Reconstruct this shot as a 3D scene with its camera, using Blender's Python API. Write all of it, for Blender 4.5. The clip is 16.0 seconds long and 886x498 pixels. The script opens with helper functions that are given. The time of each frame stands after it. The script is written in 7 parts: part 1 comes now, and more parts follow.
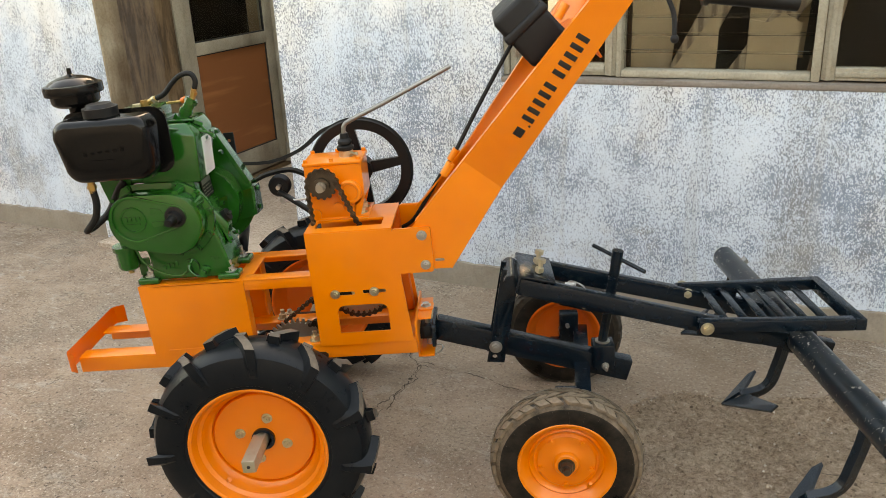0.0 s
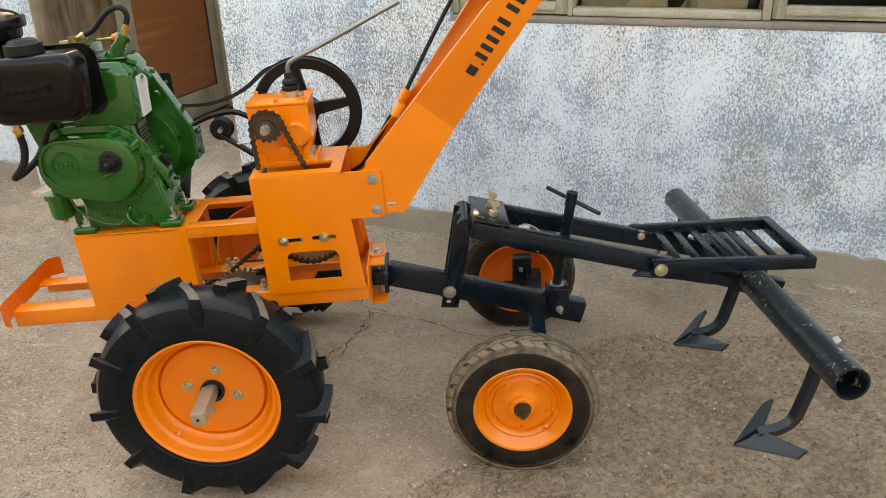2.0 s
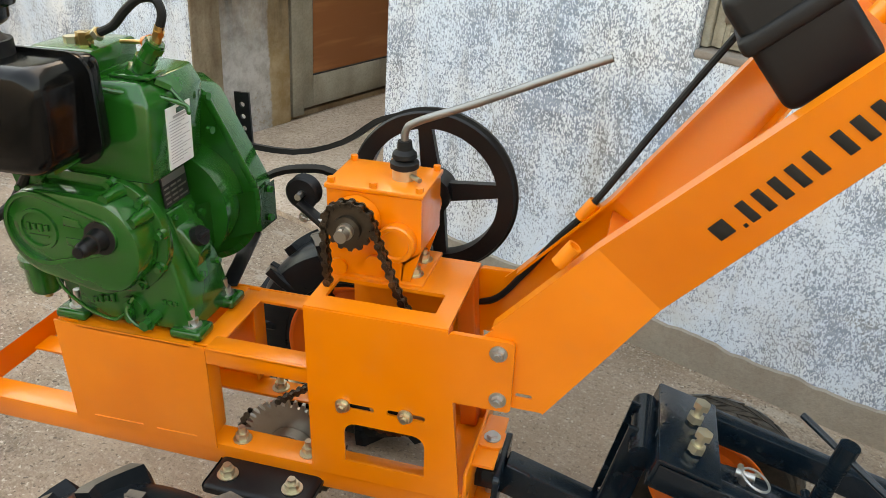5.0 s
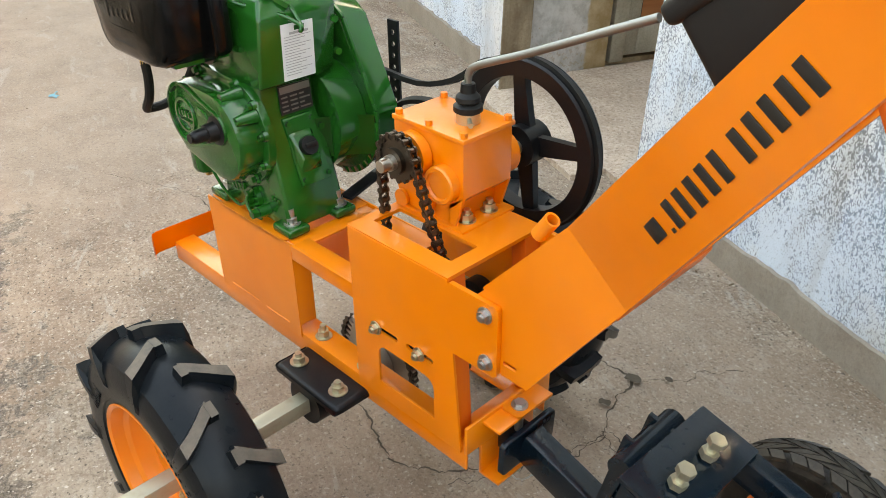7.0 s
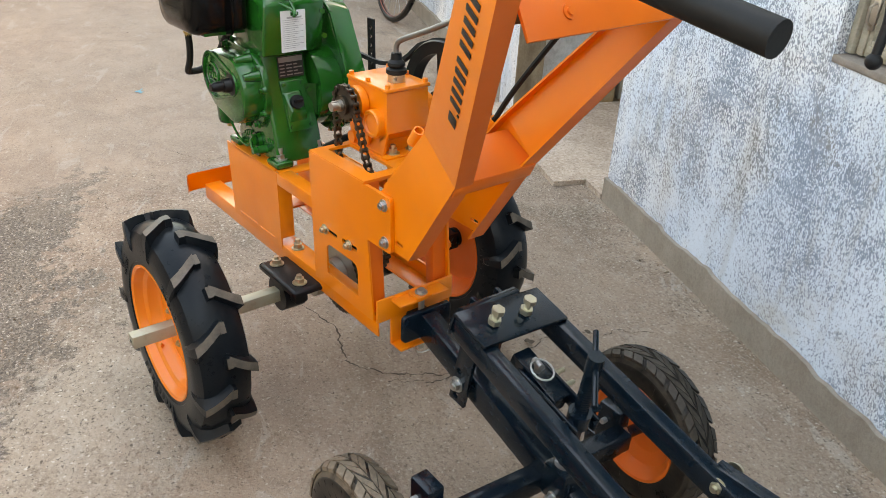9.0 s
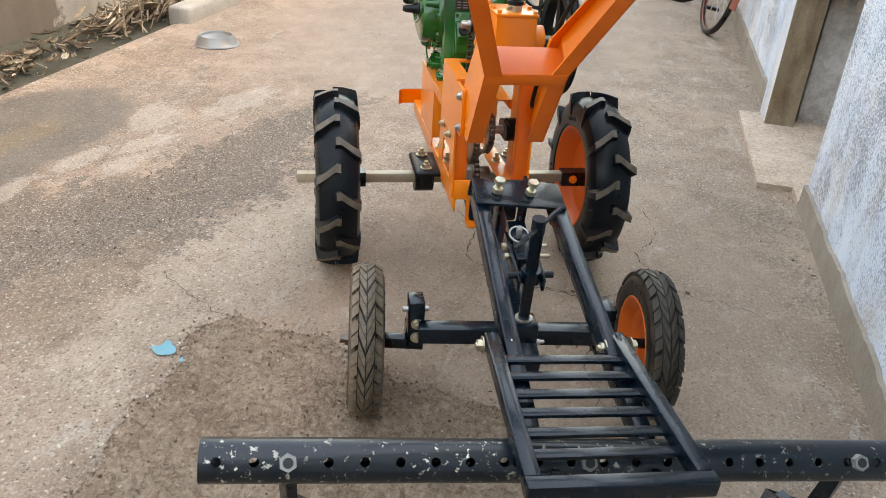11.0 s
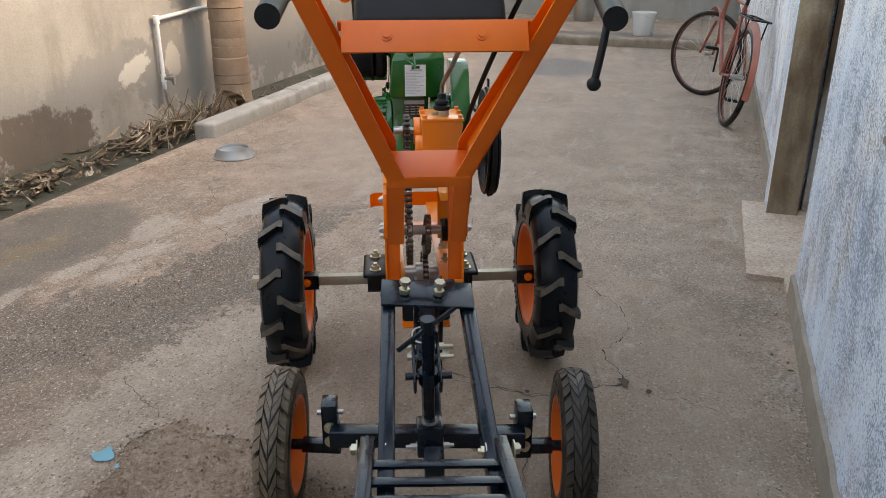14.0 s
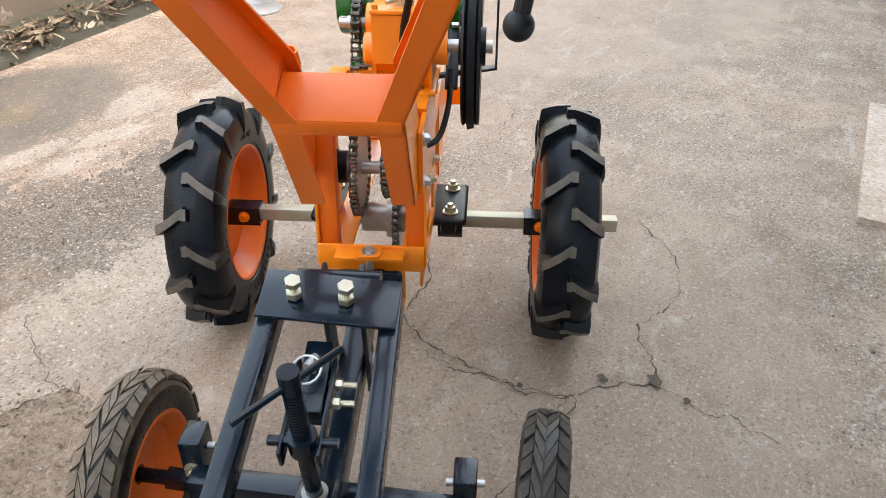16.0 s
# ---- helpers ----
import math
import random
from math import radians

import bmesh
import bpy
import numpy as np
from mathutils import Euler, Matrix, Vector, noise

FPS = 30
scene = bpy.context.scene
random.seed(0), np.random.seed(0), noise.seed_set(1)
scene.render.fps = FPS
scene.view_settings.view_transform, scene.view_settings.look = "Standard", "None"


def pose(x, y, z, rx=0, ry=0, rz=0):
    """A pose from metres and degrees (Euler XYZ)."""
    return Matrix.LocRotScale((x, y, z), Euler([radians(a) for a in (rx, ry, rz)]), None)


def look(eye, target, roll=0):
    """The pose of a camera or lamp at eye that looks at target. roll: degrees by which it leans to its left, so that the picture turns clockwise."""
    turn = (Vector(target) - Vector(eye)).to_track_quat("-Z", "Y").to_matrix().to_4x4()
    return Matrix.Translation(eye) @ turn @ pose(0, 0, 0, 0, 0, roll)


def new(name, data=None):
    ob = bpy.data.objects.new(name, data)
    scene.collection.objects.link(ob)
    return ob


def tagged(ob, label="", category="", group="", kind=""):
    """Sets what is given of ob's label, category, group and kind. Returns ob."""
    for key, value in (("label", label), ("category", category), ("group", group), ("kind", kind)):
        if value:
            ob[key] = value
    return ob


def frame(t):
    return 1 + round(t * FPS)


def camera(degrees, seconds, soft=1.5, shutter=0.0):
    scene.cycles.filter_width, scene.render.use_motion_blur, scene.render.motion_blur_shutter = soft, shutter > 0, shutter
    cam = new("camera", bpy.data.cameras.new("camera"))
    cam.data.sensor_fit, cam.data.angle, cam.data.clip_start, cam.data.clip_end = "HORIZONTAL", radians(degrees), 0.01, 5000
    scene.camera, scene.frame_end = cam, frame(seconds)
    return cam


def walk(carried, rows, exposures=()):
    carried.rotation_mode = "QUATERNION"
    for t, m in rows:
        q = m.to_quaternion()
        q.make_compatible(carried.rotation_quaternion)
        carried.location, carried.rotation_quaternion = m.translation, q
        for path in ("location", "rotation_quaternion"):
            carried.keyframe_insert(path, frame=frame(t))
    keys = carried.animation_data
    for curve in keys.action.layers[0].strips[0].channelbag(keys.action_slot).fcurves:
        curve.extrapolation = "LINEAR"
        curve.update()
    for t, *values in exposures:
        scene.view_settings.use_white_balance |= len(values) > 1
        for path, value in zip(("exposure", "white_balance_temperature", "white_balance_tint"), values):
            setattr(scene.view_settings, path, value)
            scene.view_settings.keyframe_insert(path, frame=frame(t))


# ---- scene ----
cam = camera(57.7, 16.0, soft=0.5)
PATH = [
    (0, (0.528, -1.954, 1.311), (0.42, -0.087, 0.601), -2.7),
    (0.5, (0.548, -1.954, 1.298), (0.528, -0.105, 0.536), -3.8),
    (1, (0.555, -1.949, 1.291), (0.589, -0.117, 0.491), -4.2),
    (1.5, (0.543, -1.935, 1.286), (0.583, -0.114, 0.462), -4.1),
    (2, (0.514, -1.911, 1.284), (0.532, -0.094, 0.45), -2.0),
    (2.5, (0.489, -1.865, 1.288), (0.423, -0.046, 0.459), 0.3),
    (3, (0.439, -1.722, 1.281), (0.275, 0.105, 0.484), 2.0),
    (3.5, (0.386, -1.543, 1.28), (0.223, 0.291, 0.499), 2.1),
    (3.7, (0.396, -1.486, 1.277), (0.231, 0.34, 0.477), 1.9),
    (5.8, (0.586, -0.811, 1.287), (-0.089, 0.767, 0.259), 4.3),
    (6, (0.62, -0.788, 1.284), (-0.134, 0.737, 0.232), 3.4),
    (6.5, (0.778, -0.735, 1.286), (-0.256, 0.601, 0.216), 1.9),
    (7, (0.925, -0.75, 1.299), (-0.254, 0.444, 0.211), 1.4),
    (7.5, (1.063, -0.855, 1.311), (-0.167, 0.342, 0.284), 1.3),
    (8, (1.214, -0.931, 1.329), (-0.02, 0.266, 0.306), 2.9),
    (8.2, (1.268, -0.925, 1.333), (0.023, 0.271, 0.324), 2.7),
    (10.3, (1.983, -0.644, 1.292), (0.287, -0.06, 0.409), 2.8),
    (10.5, (2.054, -0.573, 1.277), (0.316, -0.102, 0.405), 2.4),
    (11, (2.239, -0.467, 1.264), (0.516, -0.149, 0.3), 4.2),
    (11.5, (2.434, -0.468, 1.259), (0.735, -0.168, 0.247), 2.9),
    (12, (2.553, -0.408, 1.272), (0.868, -0.113, 0.236), 2.2),
    (12.5, (2.625, -0.267, 1.269), (0.883, -0.072, 0.306), 3.0),
    (13, (2.64, -0.18, 1.28), (0.833, -0.081, 0.427), 1.6),
    (13.5, (2.47, -0.14, 1.283), (0.612, -0.029, 0.55), 0.6),
    (14, (2.283, -0.1, 1.284), (0.434, 0.04, 0.534), 0.1),
    (14.5, (2.109, -0.001, 1.257), (0.303, 0.08, 0.4), -1.6),
    (15, (1.936, 0.127, 1.248), (0.17, 0.049, 0.313), -3.3),
    (15.5, (1.782, 0.173, 1.228), (0.062, 0.076, 0.211), -3.1),
    (16, (1.594, 0.214, 1.229), (-0.075, 0.11, 0.132), 0.1),
]
walk(cam, [(t, look(eye, target, roll)) for t, eye, target, roll in PATH],
     exposures=[(0.0, 2.99, 11500, 15), (3.7, 3.06, 11200, 15), (6.0, 3.05, 10400, 12), (7.0, 3.2, 10100, 12), (8.2, 3.16, 9800, 13), (10.3, 2.95, 9600, 16), (10.7, 3.04, 9600, 16), (11.0, 3.14, 9600, 16), (12.0, 3.24, 9400, 15), (12.5, 3.11, 9300, 16), (13.0, 2.63, 9100, 16), (13.5, 2.4, 8900, 16), (14.0, 2.44, 9000, 17), (14.5, 2.67, 9200, 17), (15.0, 2.82, 9150, 17), (15.5, 3.15, 9080, 17), (16.0, 3.48, 9000, 17)])


# ---- world and sun ----
SUN_TURN = radians(-22.2)          # the building's long wall against the x axis
world = bpy.data.worlds.new("sky")
scene.world = world
world.use_nodes = True
sky = world.node_tree.nodes.new("ShaderNodeTexSky")
sky.sky_type, sky.sun_disc = "NISHITA", False
sky.sun_elevation, sky.sun_rotation = radians(36), radians(15)
sky.air_density, sky.dust_density = 1.6, 2.0
back = world.node_tree.nodes["Background"]
back.inputs["Strength"].default_value = 0.15
world.node_tree.links.new(sky.outputs[0], back.inputs[0])
sun_data = bpy.data.lights.new("sun", "SUN")
sun_data.energy, sun_data.angle, sun_data.color = 0.38, radians(3), (1.0, 0.93, 0.84)
sun = new("sun", sun_data)
sun.matrix_world = look((1.3, 5.0, 3.75), (0.0, 0.0, 0.0))

# ---- mesh helpers ----
def part(name, bm, material, parent=None, label="", angle=32):
    """Link a bmesh as one mesh object under a thing or a part."""
    me = bpy.data.meshes.new(name)
    bmesh.ops.recalc_face_normals(bm, faces=bm.faces)
    bm.to_mesh(me)
    bm.free()
    me.polygons.foreach_set("use_smooth", [True] * len(me.polygons))
    me.set_sharp_from_angle(angle=radians(angle))
    for m in material if isinstance(material, (list, tuple)) else [material]:
        me.materials.append(m)
    ob = new(name, me)
    if parent is not None:
        ob.parent = parent
    if label:
        ob["label"] = label
    return ob


def share(ob, parent, m):
    """Another object on ob's mesh, posed by m under its parent."""
    o = new(ob.name.split(".")[0], ob.data)
    o.parent = parent
    o.matrix_local = m
    return o


def bolts(name, specs, material, parent, label=""):
    """Each bolt an object of its own: (place, axis, radius, head, stud)."""
    for sp in specs:
        bm = B()
        bolt(bm, *sp)
        part(name, bm, material, parent, label)


def bars(name, specs, material, parent, label=""):
    """Each bar an object of its own, as bar() takes it."""
    for sp in specs:
        bm = B()
        bar(bm, *sp)
        part(name, bm, material, parent, label)


def rods(name, specs, material, parent, label=""):
    for sp in specs:
        bm = B()
        rod(bm, *sp)
        part(name, bm, material, parent, label)


def thing(name, label, category, m=Matrix(), group="", kind=""):
    ob = new(name)
    ob.matrix_world = m
    ob.empty_display_size = 0.1
    return tagged(ob, label, category, group, kind)


def B():
    return bmesh.new()


def bx(bm, c, s, m=Matrix(), bev=0.0, seg=2):
    """A box of size s round c, with rounded edges."""
    r = bmesh.ops.create_cube(bm, size=1.0, matrix=m @ Matrix.Translation(c) @ Matrix.Diagonal((*s, 1)))
    if bev > 0:
        edges = list({e for v in r["verts"] for e in v.link_edges})
        bmesh.ops.bevel(bm, geom=edges, offset=bev, segments=seg, affect="EDGES", profile=0.5)


def span(bm, lo, hi, m=Matrix(), bev=0.0, seg=2):
    lo, hi = Vector(lo), Vector(hi)
    bx(bm, (lo + hi) / 2, hi - lo, m, bev, seg)


def turn_to(axis):
    return Vector(axis).to_track_quat("Z", "Y").to_matrix().to_4x4()


def rod(bm, a, b, r, n=16, r2=None):
    """A cylinder or cone from a to b."""
    a, b = Vector(a), Vector(b)
    d = b - a
    bmesh.ops.create_cone(bm, cap_ends=True, segments=n, radius1=r, radius2=r if r2 is None else r2, depth=d.length,
                          matrix=Matrix.Translation((a + b) / 2) @ turn_to(d))


def bar(bm, a, b, w, h, up=(0, 0, 1), bev=0.002):
    """A rectangular bar from a to b: w across, h along up."""
    a, b = Vector(a), Vector(b)
    x = (b - a).normalized()
    y = Vector(up).cross(x).normalized()
    z = x.cross(y)
    m = Matrix((x, y, z)).transposed().to_4x4()
    m.translation = (a + b) / 2
    bx(bm, (0, 0, 0), ((b - a).length, w, h), m, bev)


def lathe(bm, profile, n=48, m=Matrix(), axis="Y"):
    """Spin (radius, height) pairs round the axis through m's origin."""
    rings = []
    for r, h in profile:
        ring = []
        for i in range(n):
            a = 2 * math.pi * i / n
            p = (r * math.cos(a), h, r * math.sin(a)) if axis == "Y" else (r * math.cos(a), r * math.sin(a), h)
            ring.append(bm.verts.new(m @ Vector(p)))
        rings.append(ring)
    for p, q in zip(rings, rings[1:]):
        for i in range(n):
            bm.faces.new((p[i], p[(i + 1) % n], q[(i + 1) % n], q[i]))
    return rings


def sweep(bm, pts, r, n=10, flat=None):
    """A tube along points; flat=(w, h) gives a ribbon instead."""
    pts = [Vector(p) for p in pts]
    rings, up = [], Vector((0.03, 0.2, 1)).normalized()
    for i, p in enumerate(pts):
        d = (pts[min(i + 1, len(pts) - 1)] - pts[max(i - 1, 0)]).normalized()
        side = d.cross(up)
        if side.length < 0.05:
            side = d.cross(Vector((0, 1, 0)))
        side.normalize()
        up = side.cross(d).normalized()
        if flat:
            offs = [(flat[0] / 2, flat[1] / 2), (-flat[0] / 2, flat[1] / 2), (-flat[0] / 2, -flat[1] / 2), (flat[0] / 2, -flat[1] / 2)]
        else:
            offs = [(r * math.cos(2 * math.pi * k / n), r * math.sin(2 * math.pi * k / n)) for k in range(n)]
        rings.append([bm.verts.new(p + side * a + up * b) for a, b in offs])
    k = len(rings[0])
    for p, q in zip(rings, rings[1:]):
        for i in range(k):
            bm.faces.new((p[i], p[(i + 1) % k], q[(i + 1) % k], q[i]))
    bm.faces.new(rings[0][::-1])
    bm.faces.new(rings[-1])


def curve(pts, steps=8):
    """Smooth points through the given ones."""
    P = [Vector(p) for p in pts]
    P = [2 * P[0] - P[1]] + P + [2 * P[-1] - P[-2]]
    out = []
    for i in range(1, len(P) - 2):
        a, b, c, d = P[i - 1:i + 3]
        for k in range(steps):
            t = k / steps
            out.append(0.5 * (2 * b + (c - a) * t + (2 * a - 5 * b + 4 * c - d) * t * t + (3 * b - a - 3 * c + d) * t ** 3))
    return out + [P[-2]]


def circle(cx, cy, r, n=24, a0=0, a1=360):
    full = abs(a1 - a0) >= 360
    return [(cx + r * math.cos(radians(a0 + (a1 - a0) * i / (n if full else n - 1))),
             cy + r * math.sin(radians(a0 + (a1 - a0) * i / (n if full else n - 1)))) for i in range(n)]


def rounded(x0, y0, x1, y1, r, n=5):
    return (circle(x1 - r, y1 - r, r, n, 0, 90) + circle(x0 + r, y1 - r, r, n, 90, 180)
            + circle(x0 + r, y0 + r, r, n, 180, 270) + circle(x1 - r, y0 + r, r, n, 270, 360))


def plate(bm, outer, y0, y1, holes=(), m=Matrix(), bev=0.0):
    """A plate drawn in x and z, from y0 to y1, with holes through it."""
    edges = []
    for loop in (outer, *holes):
        vs = [bm.verts.new(m @ Vector((x, y0, z))) for x, z in loop]
        edges += [bm.edges.new((vs[i], vs[(i + 1) % len(vs)])) for i in range(len(vs))]
    if holes:
        faces = [g for g in bmesh.ops.triangle_fill(bm, use_beauty=True, use_dissolve=False, edges=edges)["geom"] if isinstance(g, bmesh.types.BMFace)]
    else:
        faces = [bm.faces.new([e.verts[0] for e in edges])]
    r = bmesh.ops.extrude_face_region(bm, geom=faces)
    d = m.to_3x3() @ Vector((0, y1 - y0, 0))
    bmesh.ops.translate(bm, vec=d, verts=[g for g in r["geom"] if isinstance(g, bmesh.types.BMVert)])
    if bev:
        top = {e for f in r["geom"] if isinstance(f, bmesh.types.BMFace) for e in f.edges if len({g for g in e.link_faces if g in r["geom"]}) == 1}
        bmesh.ops.bevel(bm, geom=list(top), offset=bev, segments=2, affect="EDGES", profile=0.5)


def bolt(bm, p, axis, r=0.009, h=0.007, stud=0.006):
    """A hexagon head on a washer, with the thread's end."""
    p, d = Vector(p), Vector(axis).normalized()
    rod(bm, p, p + d * 0.002, r * 1.45, 18)
    rod(bm, p + d * 0.002, p + d * (0.002 + h), r, 6)
    if stud:
        rod(bm, p + d * (0.002 + h), p + d * (0.002 + h + stud), r * 0.55, 12)


def hull(a, b):
    """The outline round two circles (x, z, r)."""
    pts = [p for c in (a, b) for p in circle(c[0], c[1], c[2], 40)]
    pts.sort()
    def half(seq):
        out = []
        for p in seq:
            while len(out) > 1 and (out[-1][0] - out[-2][0]) * (p[1] - out[-2][1]) - (out[-1][1] - out[-2][1]) * (p[0] - out[-2][0]) <= 0:
                out.pop()
            out.append(p)
        return out
    lo, hi = half(pts), half(pts[::-1])
    return lo[:-1] + hi[:-1]


def chain(bm, pts, pitch=0.0159):
    """A roller chain along points: plates and rollers."""
    P = [Vector(p) for p in pts]
    stops, want, walked = [P[0]], pitch, 0.0
    for a, b in zip(P, P[1:]):
        L = (b - a).length
        while L > 0 and want <= walked + L:
            stops.append(a.lerp(b, (want - walked) / L))
            want += pitch
        walked += L
    for i, (a, b) in enumerate(zip(stops, stops[1:])):
        y = 0.0068 if i % 2 else 0.0050
        for s in (-1, 1):
            o = Vector((0, s * y, 0))
            bar(bm, a + o, b + o, 0.0016, 0.0066, up=(b - a).cross(Vector((0, 1, 0))), bev=0)
            for q in (a, b):
                rod(bm, q + o - Vector((0, 0.0008, 0)), q + o + Vector((0, 0.0008, 0)), 0.0062, 10)
        rod(bm, a - Vector((0, 0.0088, 0)), a + Vector((0, 0.0088, 0)), 0.0028, 8)
        rod(bm, a - Vector((0, 0.004, 0)), a + Vector((0, 0.004, 0)), 0.0048, 8)


def sprocket(bm, c, r, teeth, y0, y1):
    pts = []
    for i in range(teeth):
        for k, q in ((0, r * 0.9), (0.3, r * 0.9), (0.5, r * 1.03), (0.8, r * 1.03)):
            a = 2 * math.pi * (i + k) / teeth
            pts.append((c[0] + q * math.cos(a), c[1] + q * math.sin(a)))
    plate(bm, pts, y0, y1)


def raised_text(words, size, depth):
    """Words in the built-in font as a mesh standing on the xy plane."""
    cu = bpy.data.curves.new("words", "FONT")
    cu.body, cu.size, cu.extrude = words, size, depth
    cu.align_x, cu.align_y, cu.resolution_u = "CENTER", "CENTER", 2
    ob = bpy.data.objects.new("words", cu)
    me = bpy.data.meshes.new_from_object(ob)
    bpy.data.objects.remove(ob)
    bpy.data.curves.remove(cu)
    return me


# ---- materials ----
class Nodes:
    """A few short calls to write a node material."""
    def __init__(self, name):
        self.m = bpy.data.materials.new(name)
        self.m.use_nodes = True
        self.t = self.m.node_tree
        self.b = self.t.nodes["Principled BSDF"]
        self.co = self.t.nodes.new("ShaderNodeTexCoord").outputs["Object"]

    def link(self, a, b):
        self.t.links.new(a, b)

    def space(self, scale=(1, 1, 1), world_space=False):
        n = self.t.nodes.new("ShaderNodeMapping")
        n.inputs["Scale"].default_value = scale
        src = self.t.nodes.new("ShaderNodeNewGeometry").outputs["Position"] if world_space else self.co
        self.link(src, n.inputs[0])
        return n.outputs[0]

    def noise(self, scale, detail=4, rough=0.55, co=None, dist=0.0):
        n = self.t.nodes.new("ShaderNodeTexNoise")
        n.inputs["Scale"].default_value, n.inputs["Detail"].default_value = scale, detail
        n.inputs["Roughness"].default_value, n.inputs["Distortion"].default_value = rough, dist
        self.link(co or self.co, n.inputs["Vector"])
        return n.outputs["Fac"]

    def wave(self, scale, dist=4.0, co=None, detail=3):
        n = self.t.nodes.new("ShaderNodeTexWave")
        n.inputs["Scale"].default_value, n.inputs["Distortion"].default_value, n.inputs["Detail"].default_value = scale, dist, detail
        self.link(co or self.co, n.inputs["Vector"])
        return n.outputs["Fac"]

    def ramp(self, fac, *stops):
        n = self.t.nodes.new("ShaderNodeValToRGB")
        el = n.color_ramp.elements
        while len(el) < len(stops):
            el.new(0.5)
        for e, (p, c) in zip(el, stops):
            e.position = p
            e.color = (*c, 1) if isinstance(c, (tuple, list)) else (c, c, c, 1)
        self.link(fac, n.inputs[0])
        return n.outputs[0]

    def mix(self, fac, a, b, kind="MIX"):
        n = self.t.nodes.new("ShaderNodeMix")
        n.data_type, n.blend_type = "RGBA", kind
        for v, s in ((fac, n.inputs[0]), (a, n.inputs[6]), (b, n.inputs[7])):
            if isinstance(v, (int, float)):
                s.default_value = v if s is n.inputs[0] else (v, v, v, 1)
            elif isinstance(v, tuple):
                s.default_value = (*v, 1)
            else:
                self.link(v, s)
        return n.outputs[2]

    def math(self, op, a, b=0.0):
        n = self.t.nodes.new("ShaderNodeMath")
        n.operation = op
        for v, s in ((a, n.inputs[0]), (b, n.inputs[1])):
            if isinstance(v, (int, float)):
                s.default_value = v
            else:
                self.link(v, s)
        return n.outputs[0]

    def height(self, co=None):
        n = self.t.nodes.new("ShaderNodeSeparateXYZ")
        self.link(co or self.co, n.inputs[0])
        return n.outputs

    def bump(self, h, strength=0.3, dist=0.01, under=None):
        n = self.t.nodes.new("ShaderNodeBump")
        n.inputs["Strength"].default_value, n.inputs["Distance"].default_value = strength, dist
        self.link(h, n.inputs["Height"])
        if under is not None:
            self.link(under, n.inputs["Normal"])
        self.link(n.outputs[0], self.b.inputs["Normal"])
        return n.outputs[0]

    def put(self, **kw):
        names = dict(color="Base Color", rough="Roughness", metal="Metallic", coat="Coat Weight", coat_rough="Coat Roughness",
                     trans="Transmission Weight", ior="IOR", spec="Specular IOR Level", alpha="Alpha")
        for k, v in kw.items():
            s = self.b.inputs[names[k]]
            if isinstance(v, (int, float)):
                s.default_value = v
            elif isinstance(v, tuple):
                s.default_value = (*v, 1)
            else:
                self.link(v, s)
        return self


def enamel(name, dark, light, rough=0.32, coat=0.35, dust=(0.30, 0.24, 0.18), dusty=0.10, metal=0.0, spec=0.5):
    """Brushed or sprayed gloss paint: slight tone drift, orange peel and a film of dust."""
    n = Nodes(name)
    base = n.mix(n.ramp(n.noise(5, 3), (0.35, 0.0), (0.65, 1.0)), dark, light)
    film = n.ramp(n.noise(22, 6, 0.65), (0.52, 0.0), (0.78, 1.0))
    n.put(color=n.mix(n.math("MULTIPLY", film, dusty), base, dust), metal=metal, spec=spec, coat=coat, coat_rough=0.12,
          rough=n.math("ADD", n.math("MULTIPLY", n.noise(40, 4), 0.2), rough - 0.1))
    n.bump(n.noise(220, 2), 0.05, 0.002, n.bump(n.noise(9, 2), 0.05, 0.02))
    return n.m


M_orange = enamel("orange_enamel", (0.82, 0.190, 0.008), (0.91, 0.230, 0.012), 0.33, 0.3, dusty=0.05)
# redder copy of the orange: its shaded look from behind, put into colour
M_orange_shade = enamel("red_orange_enamel", (0.74, 0.125, 0.012), (0.82, 0.155, 0.016), 0.42, 0.10, dusty=0.05, spec=0.35)
M_green = enamel("green_enamel", (0.0012, 0.064, 0.007), (0.0024, 0.096, 0.012), 0.16, 0.55, dusty=0.006, spec=0.34)
M_black = enamel("black_enamel", (0.0016, 0.0066, 0.0115), (0.0027, 0.0100, 0.0172), 0.25, 0.24, dusty=0.002, spec=0.25)
M_tank = enamel("black_tank_paint", (0.003, 0.003, 0.003), (0.005, 0.005, 0.005), 0.15, 0.10, dusty=0.002, spec=0.18)
M_plastic = enamel("black_plastic", (0.006, 0.006, 0.0065), (0.011, 0.011, 0.012), 0.5, 0.0, dusty=0.01, spec=0.25)
M_rubber_hose = enamel("black_rubber_hose", (0.006, 0.006, 0.006), (0.010, 0.010, 0.010), 0.55, 0.0, dusty=0.012, spec=0.25)
M_cast = enamel("black_cast_iron", (0.004, 0.004, 0.005), (0.008, 0.008, 0.009), 0.42, 0.05, dusty=0.012, spec=0.25)
M_steel = enamel("bare_steel", (0.46, 0.455, 0.44), (0.58, 0.575, 0.56), 0.42, 0.0, (0.2, 0.15, 0.1), 0.2, 1.0)
M_zinc = enamel("yellow_zinc", (0.54, 0.49, 0.36), (0.66, 0.61, 0.47), 0.42, 0.0, (0.2, 0.15, 0.1), 0.2, 1.0)
M_brass = enamel("brass_fitting", (0.52, 0.33, 0.12), (0.62, 0.42, 0.17), 0.3, 0.0, (0.2, 0.15, 0.1), 0.2, 1.0)
